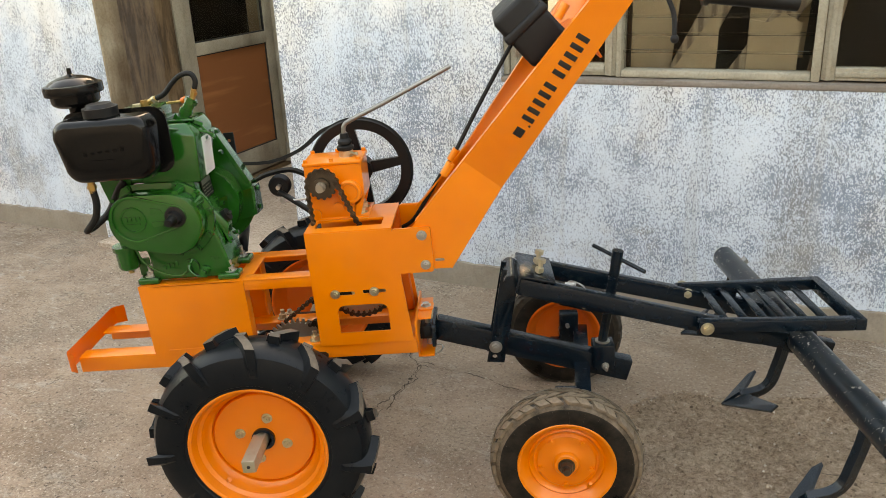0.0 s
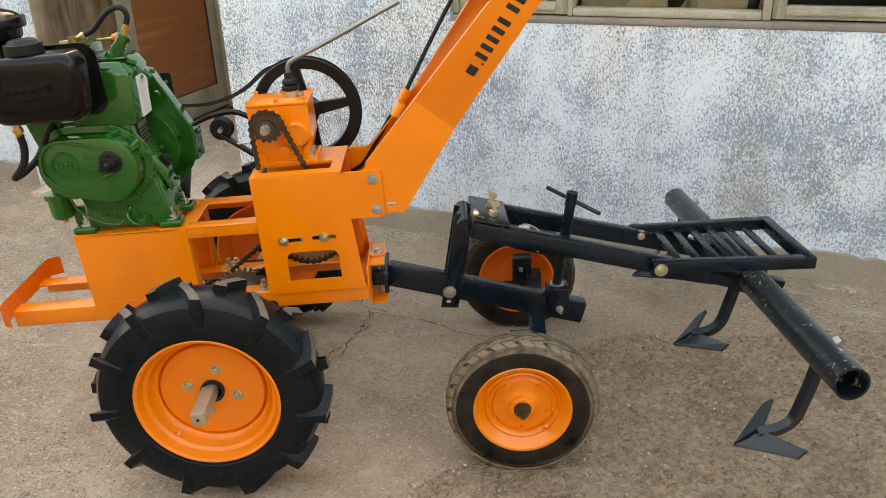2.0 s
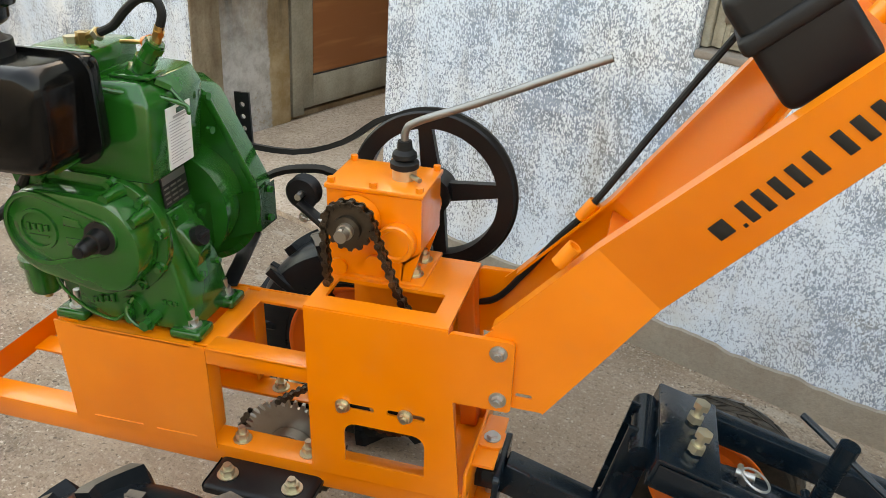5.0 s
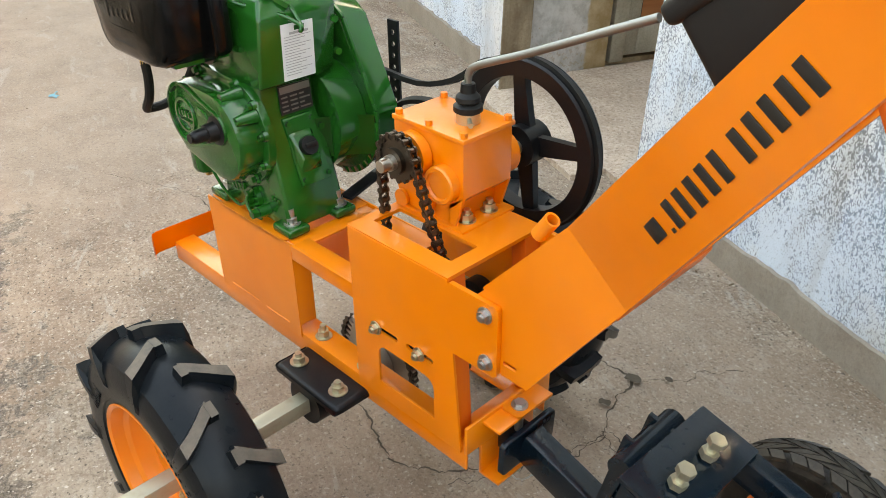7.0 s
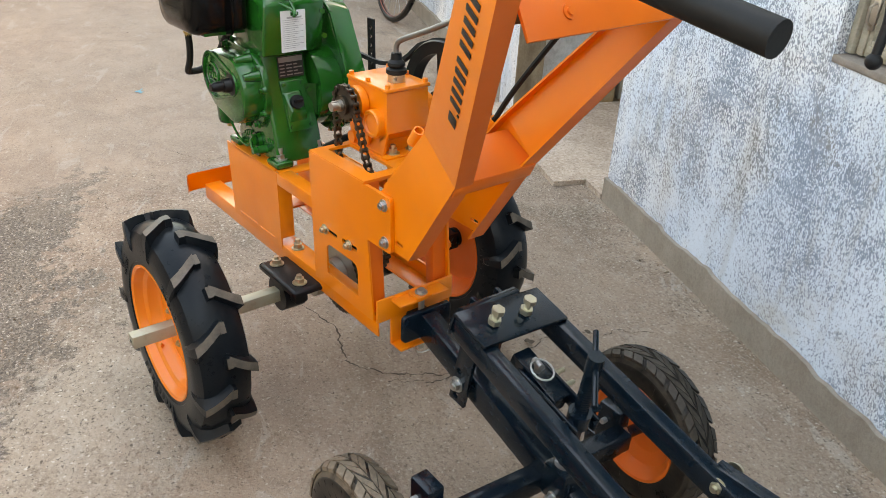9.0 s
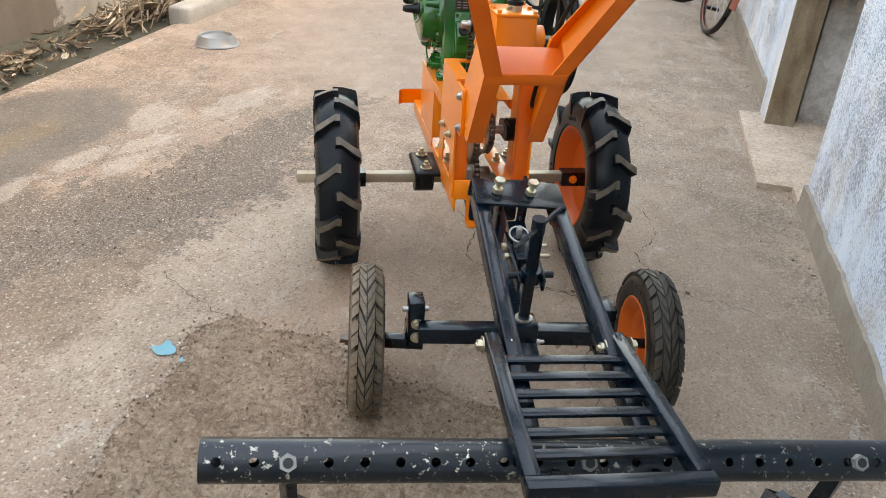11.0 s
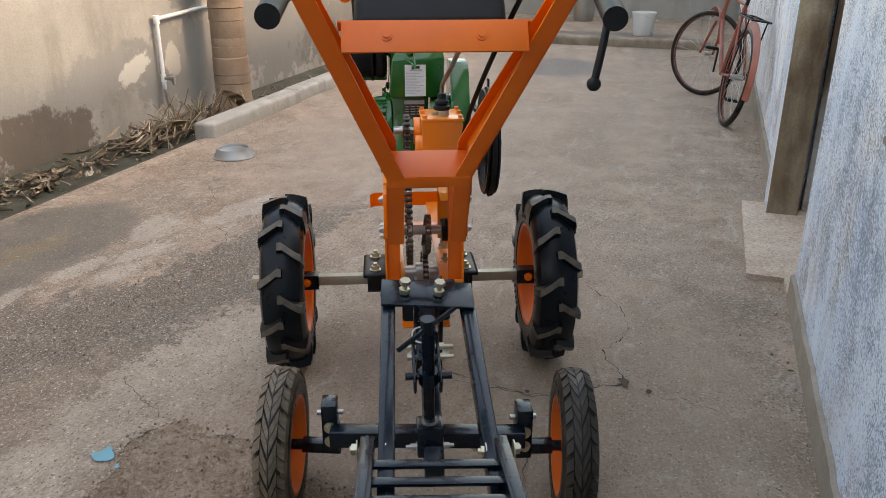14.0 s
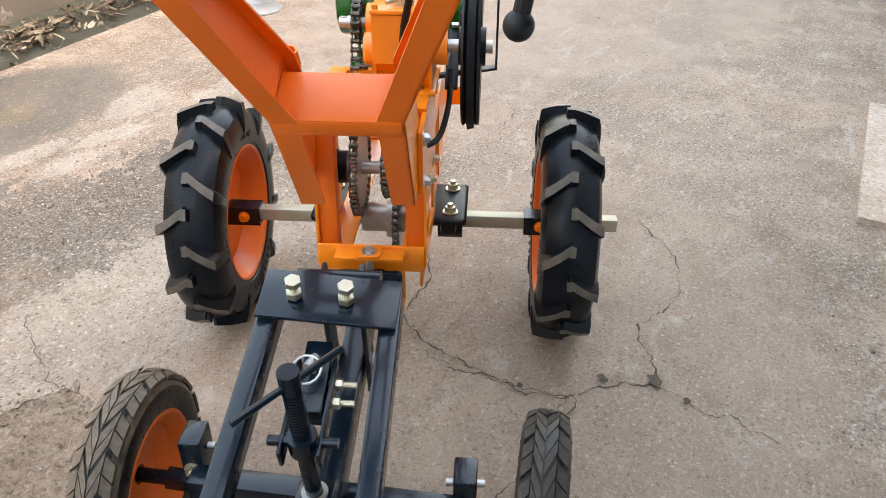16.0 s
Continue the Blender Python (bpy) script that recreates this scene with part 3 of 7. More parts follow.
def wood(name, dark, light, scale=6, rough=0.5, along=(1, 1, 0.12)):
    n = Nodes(name)
    g = n.wave(scale, 7, n.space(along), 4)
    tone = n.mix(n.ramp(g, (0.2, 0.0), (0.8, 1.0)), dark, light)
    tone = n.mix(n.math("MULTIPLY", n.ramp(n.noise(60, 5, 0.7, n.space(along)), (0.45, 0.0), (0.7, 1.0)), 0.4), tone, dark)
    n.put(color=tone, rough=rough, spec=0.35)
    n.bump(g, 0.08, 0.002)
    return n.m


M_door_wood = wood("red_brown_laminate", (0.30, 0.105, 0.040), (0.43, 0.165, 0.066), 9, 0.4, (1, 0.10, 1))
M_frame = rough_plaster("grey_beige_frame_paint", (0.11, 0.080, 0.055), (0.31, 0.275, 0.215), (0.41, 0.37, 0.295), 6, 0.65, 0.2)
M_old_wood = wood("old_plank_wood", (0.12, 0.075, 0.045), (0.27, 0.185, 0.115), 8, 0.7)
def speckled_slab():
    """Exposed-aggregate slab: beige cement with brown and cream chips."""
    n = Nodes("speckled_stone_slab")
    tone = n.mix(n.ramp(n.noise(5, 7, 0.7), (0.38, 0.0), (0.62, 1.0)), (0.42, 0.320, 0.245), (0.54, 0.43, 0.345))
    chip = n.noise(75, 3, 0.6)
    tone = n.mix(n.math("MULTIPLY", n.ramp(chip, (0.38, 1.0), (0.43, 0.0)), 0.45), tone, (0.25, 0.165, 0.115))
    tone = n.mix(n.math("MULTIPLY", n.ramp(chip, (0.57, 0.0), (0.61, 1.0)), 0.45), tone, (0.66, 0.56, 0.46))
    tone = n.mix(n.math("MULTIPLY", n.ramp(n.noise(160, 2, 0.5), (0.62, 0.0), (0.66, 1.0)), 0.6), tone, (0.09, 0.065, 0.045))
    n.put(color=tone, rough=0.8, spec=0.3)
    n.bump(n.math("ADD", chip, n.noise(200, 3)), 0.5, 0.004)
    return n.m


M_slab = speckled_slab()


def glass(name, tint=(0.86, 0.88, 0.87)):
    n = Nodes(name)
    n.put(color=tint, rough=0.03, trans=1.0, ior=1.2)
    return n.m


M_glass = glass("window_glass")
# near-black plaster: the lack of light indoors is put into the colour
M_darkened_room = rough_plaster("dim_room_plaster", (0.02, 0.016, 0.013), (0.05, 0.04, 0.033), (0.08, 0.065, 0.052))
M_paper = enamel("white_sticker", (0.62, 0.62, 0.62), (0.70, 0.70, 0.70), 0.5, 0.0, dusty=0.08)
M_ink = enamel("black_ink", (0.012, 0.012, 0.012), (0.016, 0.016, 0.016), 0.45, 0.0, dusty=0.02)
M_grey_ink = enamel("grey_print", (0.30, 0.30, 0.30), (0.36, 0.36, 0.36), 0.5, 0.0, dusty=0.02)
M_alu = enamel("brushed_aluminium", (0.34, 0.34, 0.33), (0.44, 0.44, 0.43), 0.42, 0.0, (0.3, 0.27, 0.23), 0.25, 1.0)
M_blue = enamel("blue_paint_spill", (0.06, 0.24, 0.30), (0.12, 0.33, 0.39), 0.7, 0.0, (0.34, 0.29, 0.24), 0.95)
M_dull = enamel("dull_grey_steel", (0.22, 0.22, 0.215), (0.30, 0.30, 0.29), 0.42, 0.0, (0.26, 0.23, 0.2), 0.5, 0.55)
M_flange = enamel("orange_plastic_cap", (0.80, 0.16, 0.02), (0.85, 0.2, 0.03), 0.4, 0.1)
M_rust = enamel("rusty_cycle_paint", (0.22, 0.050, 0.034), (0.30, 0.085, 0.055), 0.5, 0.1, (0.2, 0.12, 0.07), 0.4)


def dry_litter():
    """Dead leaves and stems, each its own shade of brown or straw."""
    n = Nodes("dry_leaf_litter")
    isl = n.t.nodes.new("ShaderNodeNewGeometry").outputs["Random Per Island"]
    tone = n.ramp(isl, (0.0, (0.07, 0.05, 0.035)), (0.45, (0.20, 0.145, 0.10)), (0.75, (0.34, 0.265, 0.185)), (1.0, (0.54, 0.46, 0.36)))
    tone = n.mix(n.math("MULTIPLY", n.ramp(n.noise(60, 4, 0.7), (0.4, 1.0), (0.6, 0.0)), 0.5), tone, (0.07, 0.05, 0.035))
    n.put(color=tone, rough=0.85, spec=0.2)
    n.bump(n.noise(90, 4), 0.3, 0.003)
    return n.m


M_twig = dry_litter()
M_soil = rough_plaster("damp_gutter_soil", (0.022, 0.022, 0.016), (0.050, 0.050, 0.037), (0.098, 0.092, 0.068), 5, 0.4, 0.9)
M_trunk = rough_plaster("palm_trunk_bark", (0.13, 0.085, 0.058), (0.235, 0.160, 0.112), (0.315, 0.228, 0.165), 5, 0.6, 0.8)


def chipped():
    """Black paint knocked off a steel pipe in spots."""
    n = Nodes("chipped_black_pipe_paint")
    chips = n.ramp(n.noise(75, 5, 0.7), (0.60, 0.0), (0.62, 1.0))
    near = n.ramp(n.noise(7.0, 4, 0.6), (0.42, 0.0), (0.58, 1.0))
    fac = n.math("MULTIPLY", chips, near)
    dust = n.ramp(n.noise(18, 6, 0.7), (0.5, 0.0), (0.8, 1.0))
    tone = n.mix(n.math("MULTIPLY", dust, 0.05), (0.004, 0.0095, 0.0145), (0.20, 0.18, 0.15))
    n.put(color=n.mix(fac, tone, (0.62, 0.58, 0.49)), rough=n.math("ADD", n.math("MULTIPLY", fac, 0.3), 0.30), coat=0.2, spec=0.35)
    n.bump(fac, 0.4, -0.001)
    return n.m


M_pipe = chipped()

# ---- the yard: u runs along the building, w into it ----
WALL = Matrix.Translation((-0.302, 1.388, 0.0)) @ Matrix.Rotation(SUN_TURN, 4, "Z")


def piece(name, bm, material, parent=None, label="", category="", kind="structure"):
    ob = part(name, bm, material, parent, label)
    if parent is None:
        ob.matrix_world = WALL
        tagged(ob, label, category or name.split("_")[0], kind=kind)
    return ob


bm = B()
bmesh.ops.create_grid(bm, x_segments=2, y_segments=2, size=400, matrix=Matrix.Translation((0, 0, -0.09)))
piece("ground", bm, M_soil, None, "bare brown soil that runs out past the yard", "ground")
def loop_of(pts, steps=36, amp=0.018, seed=0):
    """A ragged closed outline through a few corners."""
    P = [Vector((*p, 0)) for p in pts]
    n, out = len(P), []
    for i in range(n):
        a, b, c, d = P[i - 1], P[i], P[(i + 1) % n], P[(i + 2) % n]
        for k in range(steps):
            t = k / steps
            q = 0.5 * (2 * b + (c - a) * t + (2 * a - 5 * b + 4 * c - d) * t * t + (3 * b - a - 3 * c + d) * t ** 3)
            j = noise.noise_vector(Vector((q.x * 6, q.y * 6, seed))) * amp * 1.8 + noise.noise_vector(Vector((q.x * 22, q.y * 22, seed + 5))) * amp * 1.2 + noise.noise_vector(Vector((q.x * 70, q.y * 70, seed + 9))) * amp * 0.7
            out.append((q.x + j.x, q.y + j.y))
    return out


# where the screed has broken away, on the ground plan
GRAVEL = [(0.34, -0.71), (0.57, -0.83), (0.82, -0.90), (1.00, -0.98), (1.35, -1.20), (2.1, -1.72), (2.6, -1.6), (2.7, -0.7), (2.4, 0.02), (1.75, 0.17), (1.28, 0.15), (1.08, 0.20), (0.80, 0.02), (0.66, -0.24), (0.47, -0.43), (0.41, -0.60)]
grav_loop = loop_of(GRAVEL, seed=3)
inv = WALL.inverted()
hole = [inv @ Vector((x, y, 0)) for x, y in grav_loop]
bm = B()
rect = [Vector(p) for p in ((-12, -3.42, 0), (7, -3.42, 0), (7, 2.7, 0), (-12, 2.7, 0))]
edges = []
for loop, deep in ((rect, 0.12), (hole, 0.025)):
    vs = [bm.verts.new((p.x, p.y, 0)) for p in loop]
    low = [bm.verts.new((p.x, p.y, -deep)) for p in loop]
    for i in range(len(vs)):
        edges.append(bm.edges.new((vs[i], vs[(i + 1) % len(vs)])))
        bm.faces.new((vs[i], vs[(i + 1) % len(vs)], low[(i + 1) % len(vs)], low[i]))
bmesh.ops.triangle_fill(bm, use_beauty=True, use_dissolve=False, edges=edges)
floor_ob = piece("floor", bm, M_floor, None, "worn cracked grey-brown cement yard floor", "floor")


from mathutils import kdtree
rim = kdtree.KDTree(len(grav_loop) // 4 + 1)
for i, (x, y) in enumerate(grav_loop[::4]):
    rim.insert((x, y, 0), i)
rim.balance()


def dip(x, y):
    """Height of the broken ground below the screed."""
    a = noise.noise(Vector((x * 3.1, y * 3.1, 1.7))) * 0.5 + noise.noise(Vector((x * 11, y * 11, 4.2))) * 0.3 + noise.noise(Vector((x * 34, y * 34, 8.8))) * 0.2
    b = noise.noise(Vector((x * 45, y * 45, 3.3))) * 0.6 + noise.noise(Vector((x * 100, y * 100, 5.1))) * 0.4
    deep = min(1.0, 0.18 + rim.find((x, y, 0))[2] / 0.16)
    return min(deep * (-0.0085 + 0.012 * a) + 0.011 * b * min(1.0, 0.4 + deep), -0.0004)


bm = B()
nx, ny, x0, y0, st = 345, 318, 0.2, -2.15, 0.0078
grid = [[bm.verts.new((x0 + i * st, y0 + k * st, dip(x0 + i * st, y0 + k * st))) for i in range(nx)] for k in range(ny)]
for k in range(ny - 1):
    for i in range(nx - 1):
        bm.faces.new((grid[k][i], grid[k][i + 1], grid[k + 1][i + 1], grid[k + 1][i]))
tagged(part("ground_patch", bm, M_gravel), "broken sandy gravel where the screed has worn off", "ground", kind="structure")

# front wall with the window opening, left wall past the passage
WIN = (0.97, 2.42, 0.832, 2.05)
TOP = 3.1
bm = B()
plate(bm, [(0, -0.1), (7, -0.1), (7, TOP), (0, TOP)], 0.0, 0.23, [[(WIN[0], WIN[2]), (WIN[1], WIN[2]), (WIN[1], WIN[3]), (WIN[0], WIN[3])]])
piece("wall_front", bm, M_wash, None, "flaking white and blue limewashed house wall", "wall")
bm = B()
span(bm, (-12, 0.0, -0.1), (-1.08, 0.113, TOP))
span(bm, (-12, 0.1135, -0.1), (-1.62, 0.23, TOP))
piece("wall_left", bm, M_wash_left, None, "dirty bluish-white limewashed house wall beside the passage", "wall")
bm = B()
span(bm, (0.0, 0.232, -0.1), (0.23, 2.7, TOP))
piece("wall_passage_right", bm, M_pale_wall, None, "white wall along the passage", "wall")
DOOR = (0.565, 1.505, 0.024, 2.08)
bm = B()
pm = Matrix.Rotation(radians(90), 4, "Z")
plate(bm, [(0.168, -0.1), (2.7, -0.1), (2.7, TOP), (0.168, TOP)], 1.08, 1.31, [[(DOOR[0], DOOR[2]), (DOOR[1], DOOR[2]), (DOOR[1], DOOR[3]), (DOOR[0], DOOR[3])]], pm)
piece("wall_passage_left", bm, M_grime, None, "smoke-stained brown plaster wall along the passage", "wall")
# unseen end wall, added and made 6 m tall to keep sun out
bm = B()
span(bm, (-1.31, 2.702, -0.1), (0.23, 2.9, 6.0))
piece("wall_passage_end", bm, M_grime, None, "unseen plaster wall closing the passage, raised to keep the sun out", "wall")
# unseen roof slabs, added; the short overhang lets sky light onto wall and floor
bm = B()
span(bm, (0.0, -0.16, TOP + 0.002), (7, 4.6, TOP + 0.14))
piece("ceiling", bm, M_plinth, None, "unseen roof slab over the limewashed house, eave set for the light below", "roof")
bm = B()
span(bm, (-12, -0.16, TOP + 0.002), (-1.08, 4.6, TOP + 0.14))
piece("ceiling_left", bm, M_plinth, None, "unseen roof slab over the far house, eave set for the light below", "roof")

# the rooms behind window and door, their dimness coloured into the walls
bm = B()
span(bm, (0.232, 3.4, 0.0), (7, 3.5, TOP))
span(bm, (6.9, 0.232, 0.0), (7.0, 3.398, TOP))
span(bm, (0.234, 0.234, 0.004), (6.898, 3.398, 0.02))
piece("wall_room_back", bm, M_darkened_room, None, "plaster walls of the room behind the window, dimness put into their colour", "wall")
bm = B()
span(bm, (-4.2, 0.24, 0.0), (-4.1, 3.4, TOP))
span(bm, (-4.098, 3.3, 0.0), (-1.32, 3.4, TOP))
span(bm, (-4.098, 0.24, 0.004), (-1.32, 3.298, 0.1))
piece("wall_shop_back", bm, M_darkened_room, None, "walls of the room behind the door, dimness put into their colour", "wall")

# plinth bands
def ragged(x0, x1, z):
    """A rough upper edge from x0 to x1."""
    n = int((x1 - x0) / 0.02)
    return [(x0 + (x1 - x0) * i / n, z + 0.016 * noise.noise(Vector((x0 + (x1 - x0) * i / n * 5, 0, 2))) + 0.010 * noise.noise(Vector(((x0 + (x1 - x0) * i / n) * 23, 0, 7)))) for i in range(n + 1)]


bm = B()
plate(bm, [(6.99, -0.05), (0.004, -0.05)] + ragged(0.004, 6.99, 0.098), -0.016, -0.001)
piece("plinth_right", bm, M_plinth, None, "grey cement plinth along the limewashed wall", "plinth")
bm = B()
plate(bm, [(-1.135, -0.05), (-11.9, -0.05)] + ragged(-11.9, -1.135, 0.098), -0.020, -0.001)
piece("plinth_left", bm, M_plinth, None, "grey cement plinth below the white wall", "plinth")
# post at the passage corner with its dark gap
bm = B()
span(bm, (-1.135, -0.048, 0.0), (-0.9365, 0.0835, 2.9), bev=0.006)
pier = piece("pier", bm, M_wash_left, None, "limewashed pier at the passage corner", "pier")
bm = B()
span(bm, (-0.936, -0.050, 0.0), (-0.924, 0.085, 2.9), bev=0.004)
piece("pier_face", bm, M_post, pier, "brown stained cement face")
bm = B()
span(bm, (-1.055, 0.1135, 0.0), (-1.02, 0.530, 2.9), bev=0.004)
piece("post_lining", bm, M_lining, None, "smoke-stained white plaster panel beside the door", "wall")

# door, set in the passage's left wall
door = thing("door_1", "red-brown panelled door with glass above, closed", "door", WALL @ Matrix.Translation((-1.08, 0, 0)), kind="structure")
bm = B()
span(bm, (-0.06, DOOR[0] + 0.002, DOOR[2]), (0.035, DOOR[0] + 0.075, DOOR[3]), bev=0.004)
span(bm, (-0.06, DOOR[1] - 0.075, DOOR[2]), (0.035, DOOR[1] - 0.002, DOOR[3]), bev=0.004)
span(bm, (-0.06, DOOR[0] + 0.075, DOOR[3] - 0.07), (0.035, DOOR[1] - 0.075, DOOR[3] - 0.002), bev=0.004)
part("door_frame", bm, M_frame, door, "grey-beige painted frame")
bm = B()
y0, y1 = DOOR[0] + 0.077, DOOR[1] - 0.077
ya, yb = y0 + 0.078, y1 - 0.078
for a, b, c, d in ((y0, ya, 0.042, 2.0), (yb, y1, 0.042, 2.0), (ya, yb, 0.795, 0.862), (ya, yb, 0.042, 0.190), (ya, yb, 1.93, 2.0)):
    span(bm, (-0.03, a, c), (0.012, b, d), bev=0.003)
leaf = part("door_leaf", bm, M_frame, door, "grey-beige door stiles and rails")
bm = B()
span(bm, (-0.022, ya - 0.005, 0.185), (-0.002, yb + 0.005, 0.80))
part("panel", bm, M_door_wood, door, "red-brown wood-grain lower panel")
bm = B()
for a, b, c, d in ((ya, ya + 0.008, 0.862, 1.93), (yb - 0.008, yb, 0.862, 1.93), (ya + 0.008, yb - 0.008, 0.862, 0.870), (ya, ya + 0.006, 0.190, 0.795), (yb - 0.006, yb, 0.190, 0.795), (ya + 0.006, yb - 0.006, 0.190, 0.196), (ya + 0.006, yb - 0.006, 0.789, 0.795)):
    span(bm, (-0.006, a, c), (0.006, b, d))
part("glazing_bead", bm, M_ink, door, "dark putty bead round the panes")
bm = B()
span(bm, (-0.014, ya - 0.005, 0.855), (-0.009, yb + 0.005, 1.935))
pane = part("pane", bm, M_glass, door, "clear glass pane")
pane.visible_shadow = False
bm = B()
span(bm, (-0.9, DOOR[0], 0.0), (-0.035, DOOR[1], 0.036), bev=0.004)
part("door_sill", bm, M_plinth, door, "cement door step")

# window in the front wall
M_sill = rough_plaster("brown_grey_sill_cement", (0.10, 0.08, 0.065), (0.20, 0.165, 0.14), (0.27, 0.23, 0.20), 5, 0.4, 0.5)
window = thing("window_1", "old three-part window with beige frame and louvre glass", "window", WALL, kind="structure")
bm = B()
span(bm, (WIN[0] + 0.002, -0.004, WIN[2] - 0.004), (WIN[1] - 0.002, 0.2, WIN[2] + 0.016), bev=0.005)
part("window_sill", bm, M_sill, window, "worn cement sill")
bm = B()
GLASS_Z = WIN[2] + 0.048
for a, b in ((WIN[0] + 0.001, WIN[0] + 0.022), (1.384, 1.402), (2.003, 2.030), (WIN[1] - 0.022, WIN[1] - 0.001)):
    span(bm, (a, 0.028, WIN[2] + 0.018), (b, 0.115, WIN[3] - 0.001), bev=0.005)
span(bm, (1.402, 0.030, WIN[2] + 0.018), (2.003, 0.105, GLASS_Z - 0.004), bev=0.006)
span(bm, (1.402, 0.030, WIN[3] - 0.04), (2.003, 0.105, WIN[3] - 0.002), bev=0.004)
part("window_frame", bm, M_frame, window, "chipped beige painted frame")
for a, b in ((WIN[0] + 0.024, 1.382), (2.032, WIN[1] - 0.024)):
    bm = B()
    za, zb, fw = WIN[2] + 0.022, WIN[3] - 0.003, 0.040
    for lo, hi in (((a, za), (a + fw, zb)), ((b - fw, za), (b, zb)), ((a + fw, za), (b - fw, za + fw)), ((a + fw, zb - fw), (b - fw, zb))):
        span(bm, (lo[0], 0.040, lo[1]), (hi[0], 0.085, hi[1]), bev=0.003)
        dx, dz = (0.006, 0.0) if hi[1] - lo[1] > 0.2 else (0.0, 0.006)
        span(bm, (lo[0] + dx * 2, 0.034, lo[1] + dz * 2), (hi[0] - dx * 2, 0.041, hi[1] - dz * 2), bev=0.002)
    sash = part("sash", bm, M_frame, window, "beige casement sash")
    bm = B()
    span(bm, (a + fw - 0.004, 0.062, za + fw - 0.004), (b - fw + 0.004, 0.066, zb - fw + 0.004))
    part("pane", bm, M_glass, sash).visible_shadow = False
bm = B()
sweep(bm, [(WIN[0] + 0.056, 0.030, 0.925), (WIN[0] + 0.056, 0.016, 0.935), (WIN[0] + 0.056, 0.014, 0.968), (WIN[0] + 0.056, 0.030, 0.976)], 0.0035, 8)
span(bm, (WIN[0] + 0.046, 0.030, 0.915), (WIN[0] + 0.066, 0.0345, 0.985), bev=0.001)
part("latch", bm, M_shaft, window, "rusty sash latch")
z = GLASS_Z - 0.004
while z < WIN[3] - 0.10:
    bm = B()
    bx(bm, (0, 0, 0), (0.598, 0.005, 0.075), Matrix.Translation((1.7025, 0.070, z + 0.030)) @ Matrix.Rotation(radians(20), 4, "X"))
    part("louvre", bm, M_glass, window).visible_shadow = False
    z += 0.058
# planks and card stacked against the inside of the window
stack = thing("plank_stack", "old planks and brown card leaning inside the window", "planks", WALL)
for a, w, c, d, tilt, mat in ((1.47, 0.16, 0.085, 1.2, 26, M_old_wood), (1.62, 0.18, 0.075, 1.1, 34, M_old_wood), (1.90, 0.19, 0.05, 1.2, 3, M_old_wood), (1.98, 0.15, 0.06, 1.2, 9, M_old_wood)):
    bm = B()
    bx(bm, (0, 0, d / 2), (c, 0.02, d), Matrix.Translation((a, w, 0.62)) @ Matrix.Rotation(radians(tilt), 4, "Y"), 0.003)
    part("plank", bm, mat, stack)
M_card = rough_plaster("brown_cardboard", (0.13, 0.08, 0.045), (0.30, 0.20, 0.115), (0.40, 0.28, 0.17), 5, 0.5, 0.1)
for loop, w in (([(1.40, 0.6), (1.52, 0.6), (1.58, 1.3), (1.40, 1.3)], 0.20), ([(1.54, 0.84), (1.70, 0.84), (1.705, 1.05), (1.68, 1.04)], 0.145), ([(1.79, 0.6), (1.945, 0.6), (1.96, 1.02), (1.90, 1.05), (1.86, 1.02), (1.80, 1.03)], 0.16), ([(1.79, 0.9), (1.97, 0.9), (2.0, 1.5), (1.80, 1.5)], 0.22)):
    bm = B()
    plate(bm, loop, w, w + 0.006)
    part("card", bm, M_card, stack, "torn brown cardboard sheet")

# yard boundary
bm = B()
span(bm, (-12, -4.30, -0.1), (7, -4.06, 2.3))
piece("wall_boundary", bm, M_yard_wall, None, "weathered grey-brown yard wall, damp stains and soft shade put into its colour", "wall")
bm = B()
span(bm, (-9.9, -4.058, -0.1), (-9.6, -0.04, 2.4))
piece("wall_far", bm, M_yard_wall, None, "grey wall closing the far end of the yard", "wall")
bm = B()
span(bm, (7.002, -4.3, -0.1), (7.3, 4.6, 3.1))
piece("wall_rear", bm, M_pale_wall, None, "plain wall closing the yard behind", "wall")

# ---- the walking tractor ----
PITCH = Matrix.Translation((0, 0, 0.5)) @ Matrix.Rotation(radians(-2.5), 4, "Y") @ Matrix.Translation((0, 0, -0.5))
tractor = thing("walking_tractor", "orange two-wheeled walking tractor with a green diesel engine", "tractor", PITCH)

# chassis of welded plate and angle
SIDE = 0.10
bm = B()
bar(bm, (-0.345, -SIDE + 0.01, 0.536), (-0.345, SIDE - 0.01, 0.536), 0.04, 0.005)
chassis = part("chassis", bm, M_orange, tractor, "orange painted welded angle-iron frame")
for s in (-1, 1):
    bm = B()
    bar(bm, (-0.572, s * (SIDE - 0.028), 0.344), (0.335, s * (SIDE - 0.028), 0.344), 0.046, 0.005)
    bar(bm, (-0.572, s * (SIDE - 0.0055), 0.3245), (0.335, s * (SIDE - 0.0055), 0.3245), 0.005, 0.043)
    part("lower_rail", bm, M_orange, chassis)
    bm = B()
    bar(bm, (-0.09, s * (SIDE - 0.02), 0.536), (0.085, s * (SIDE - 0.02), 0.536), 0.04, 0.006)
    bar(bm, (-0.09, s * (SIDE - 0.003), 0.525), (0.085, s * (SIDE - 0.003), 0.525), 0.006, 0.030)
    part("upper_rail", bm, M_orange, chassis)
bars("engine_bearer", [((-0.325, s * (SIDE - 0.022), 0.536), (-0.113, s * (SIDE - 0.022), 0.536), 0.044, 0.006) for s in (-1, 1)], M_orange, chassis)
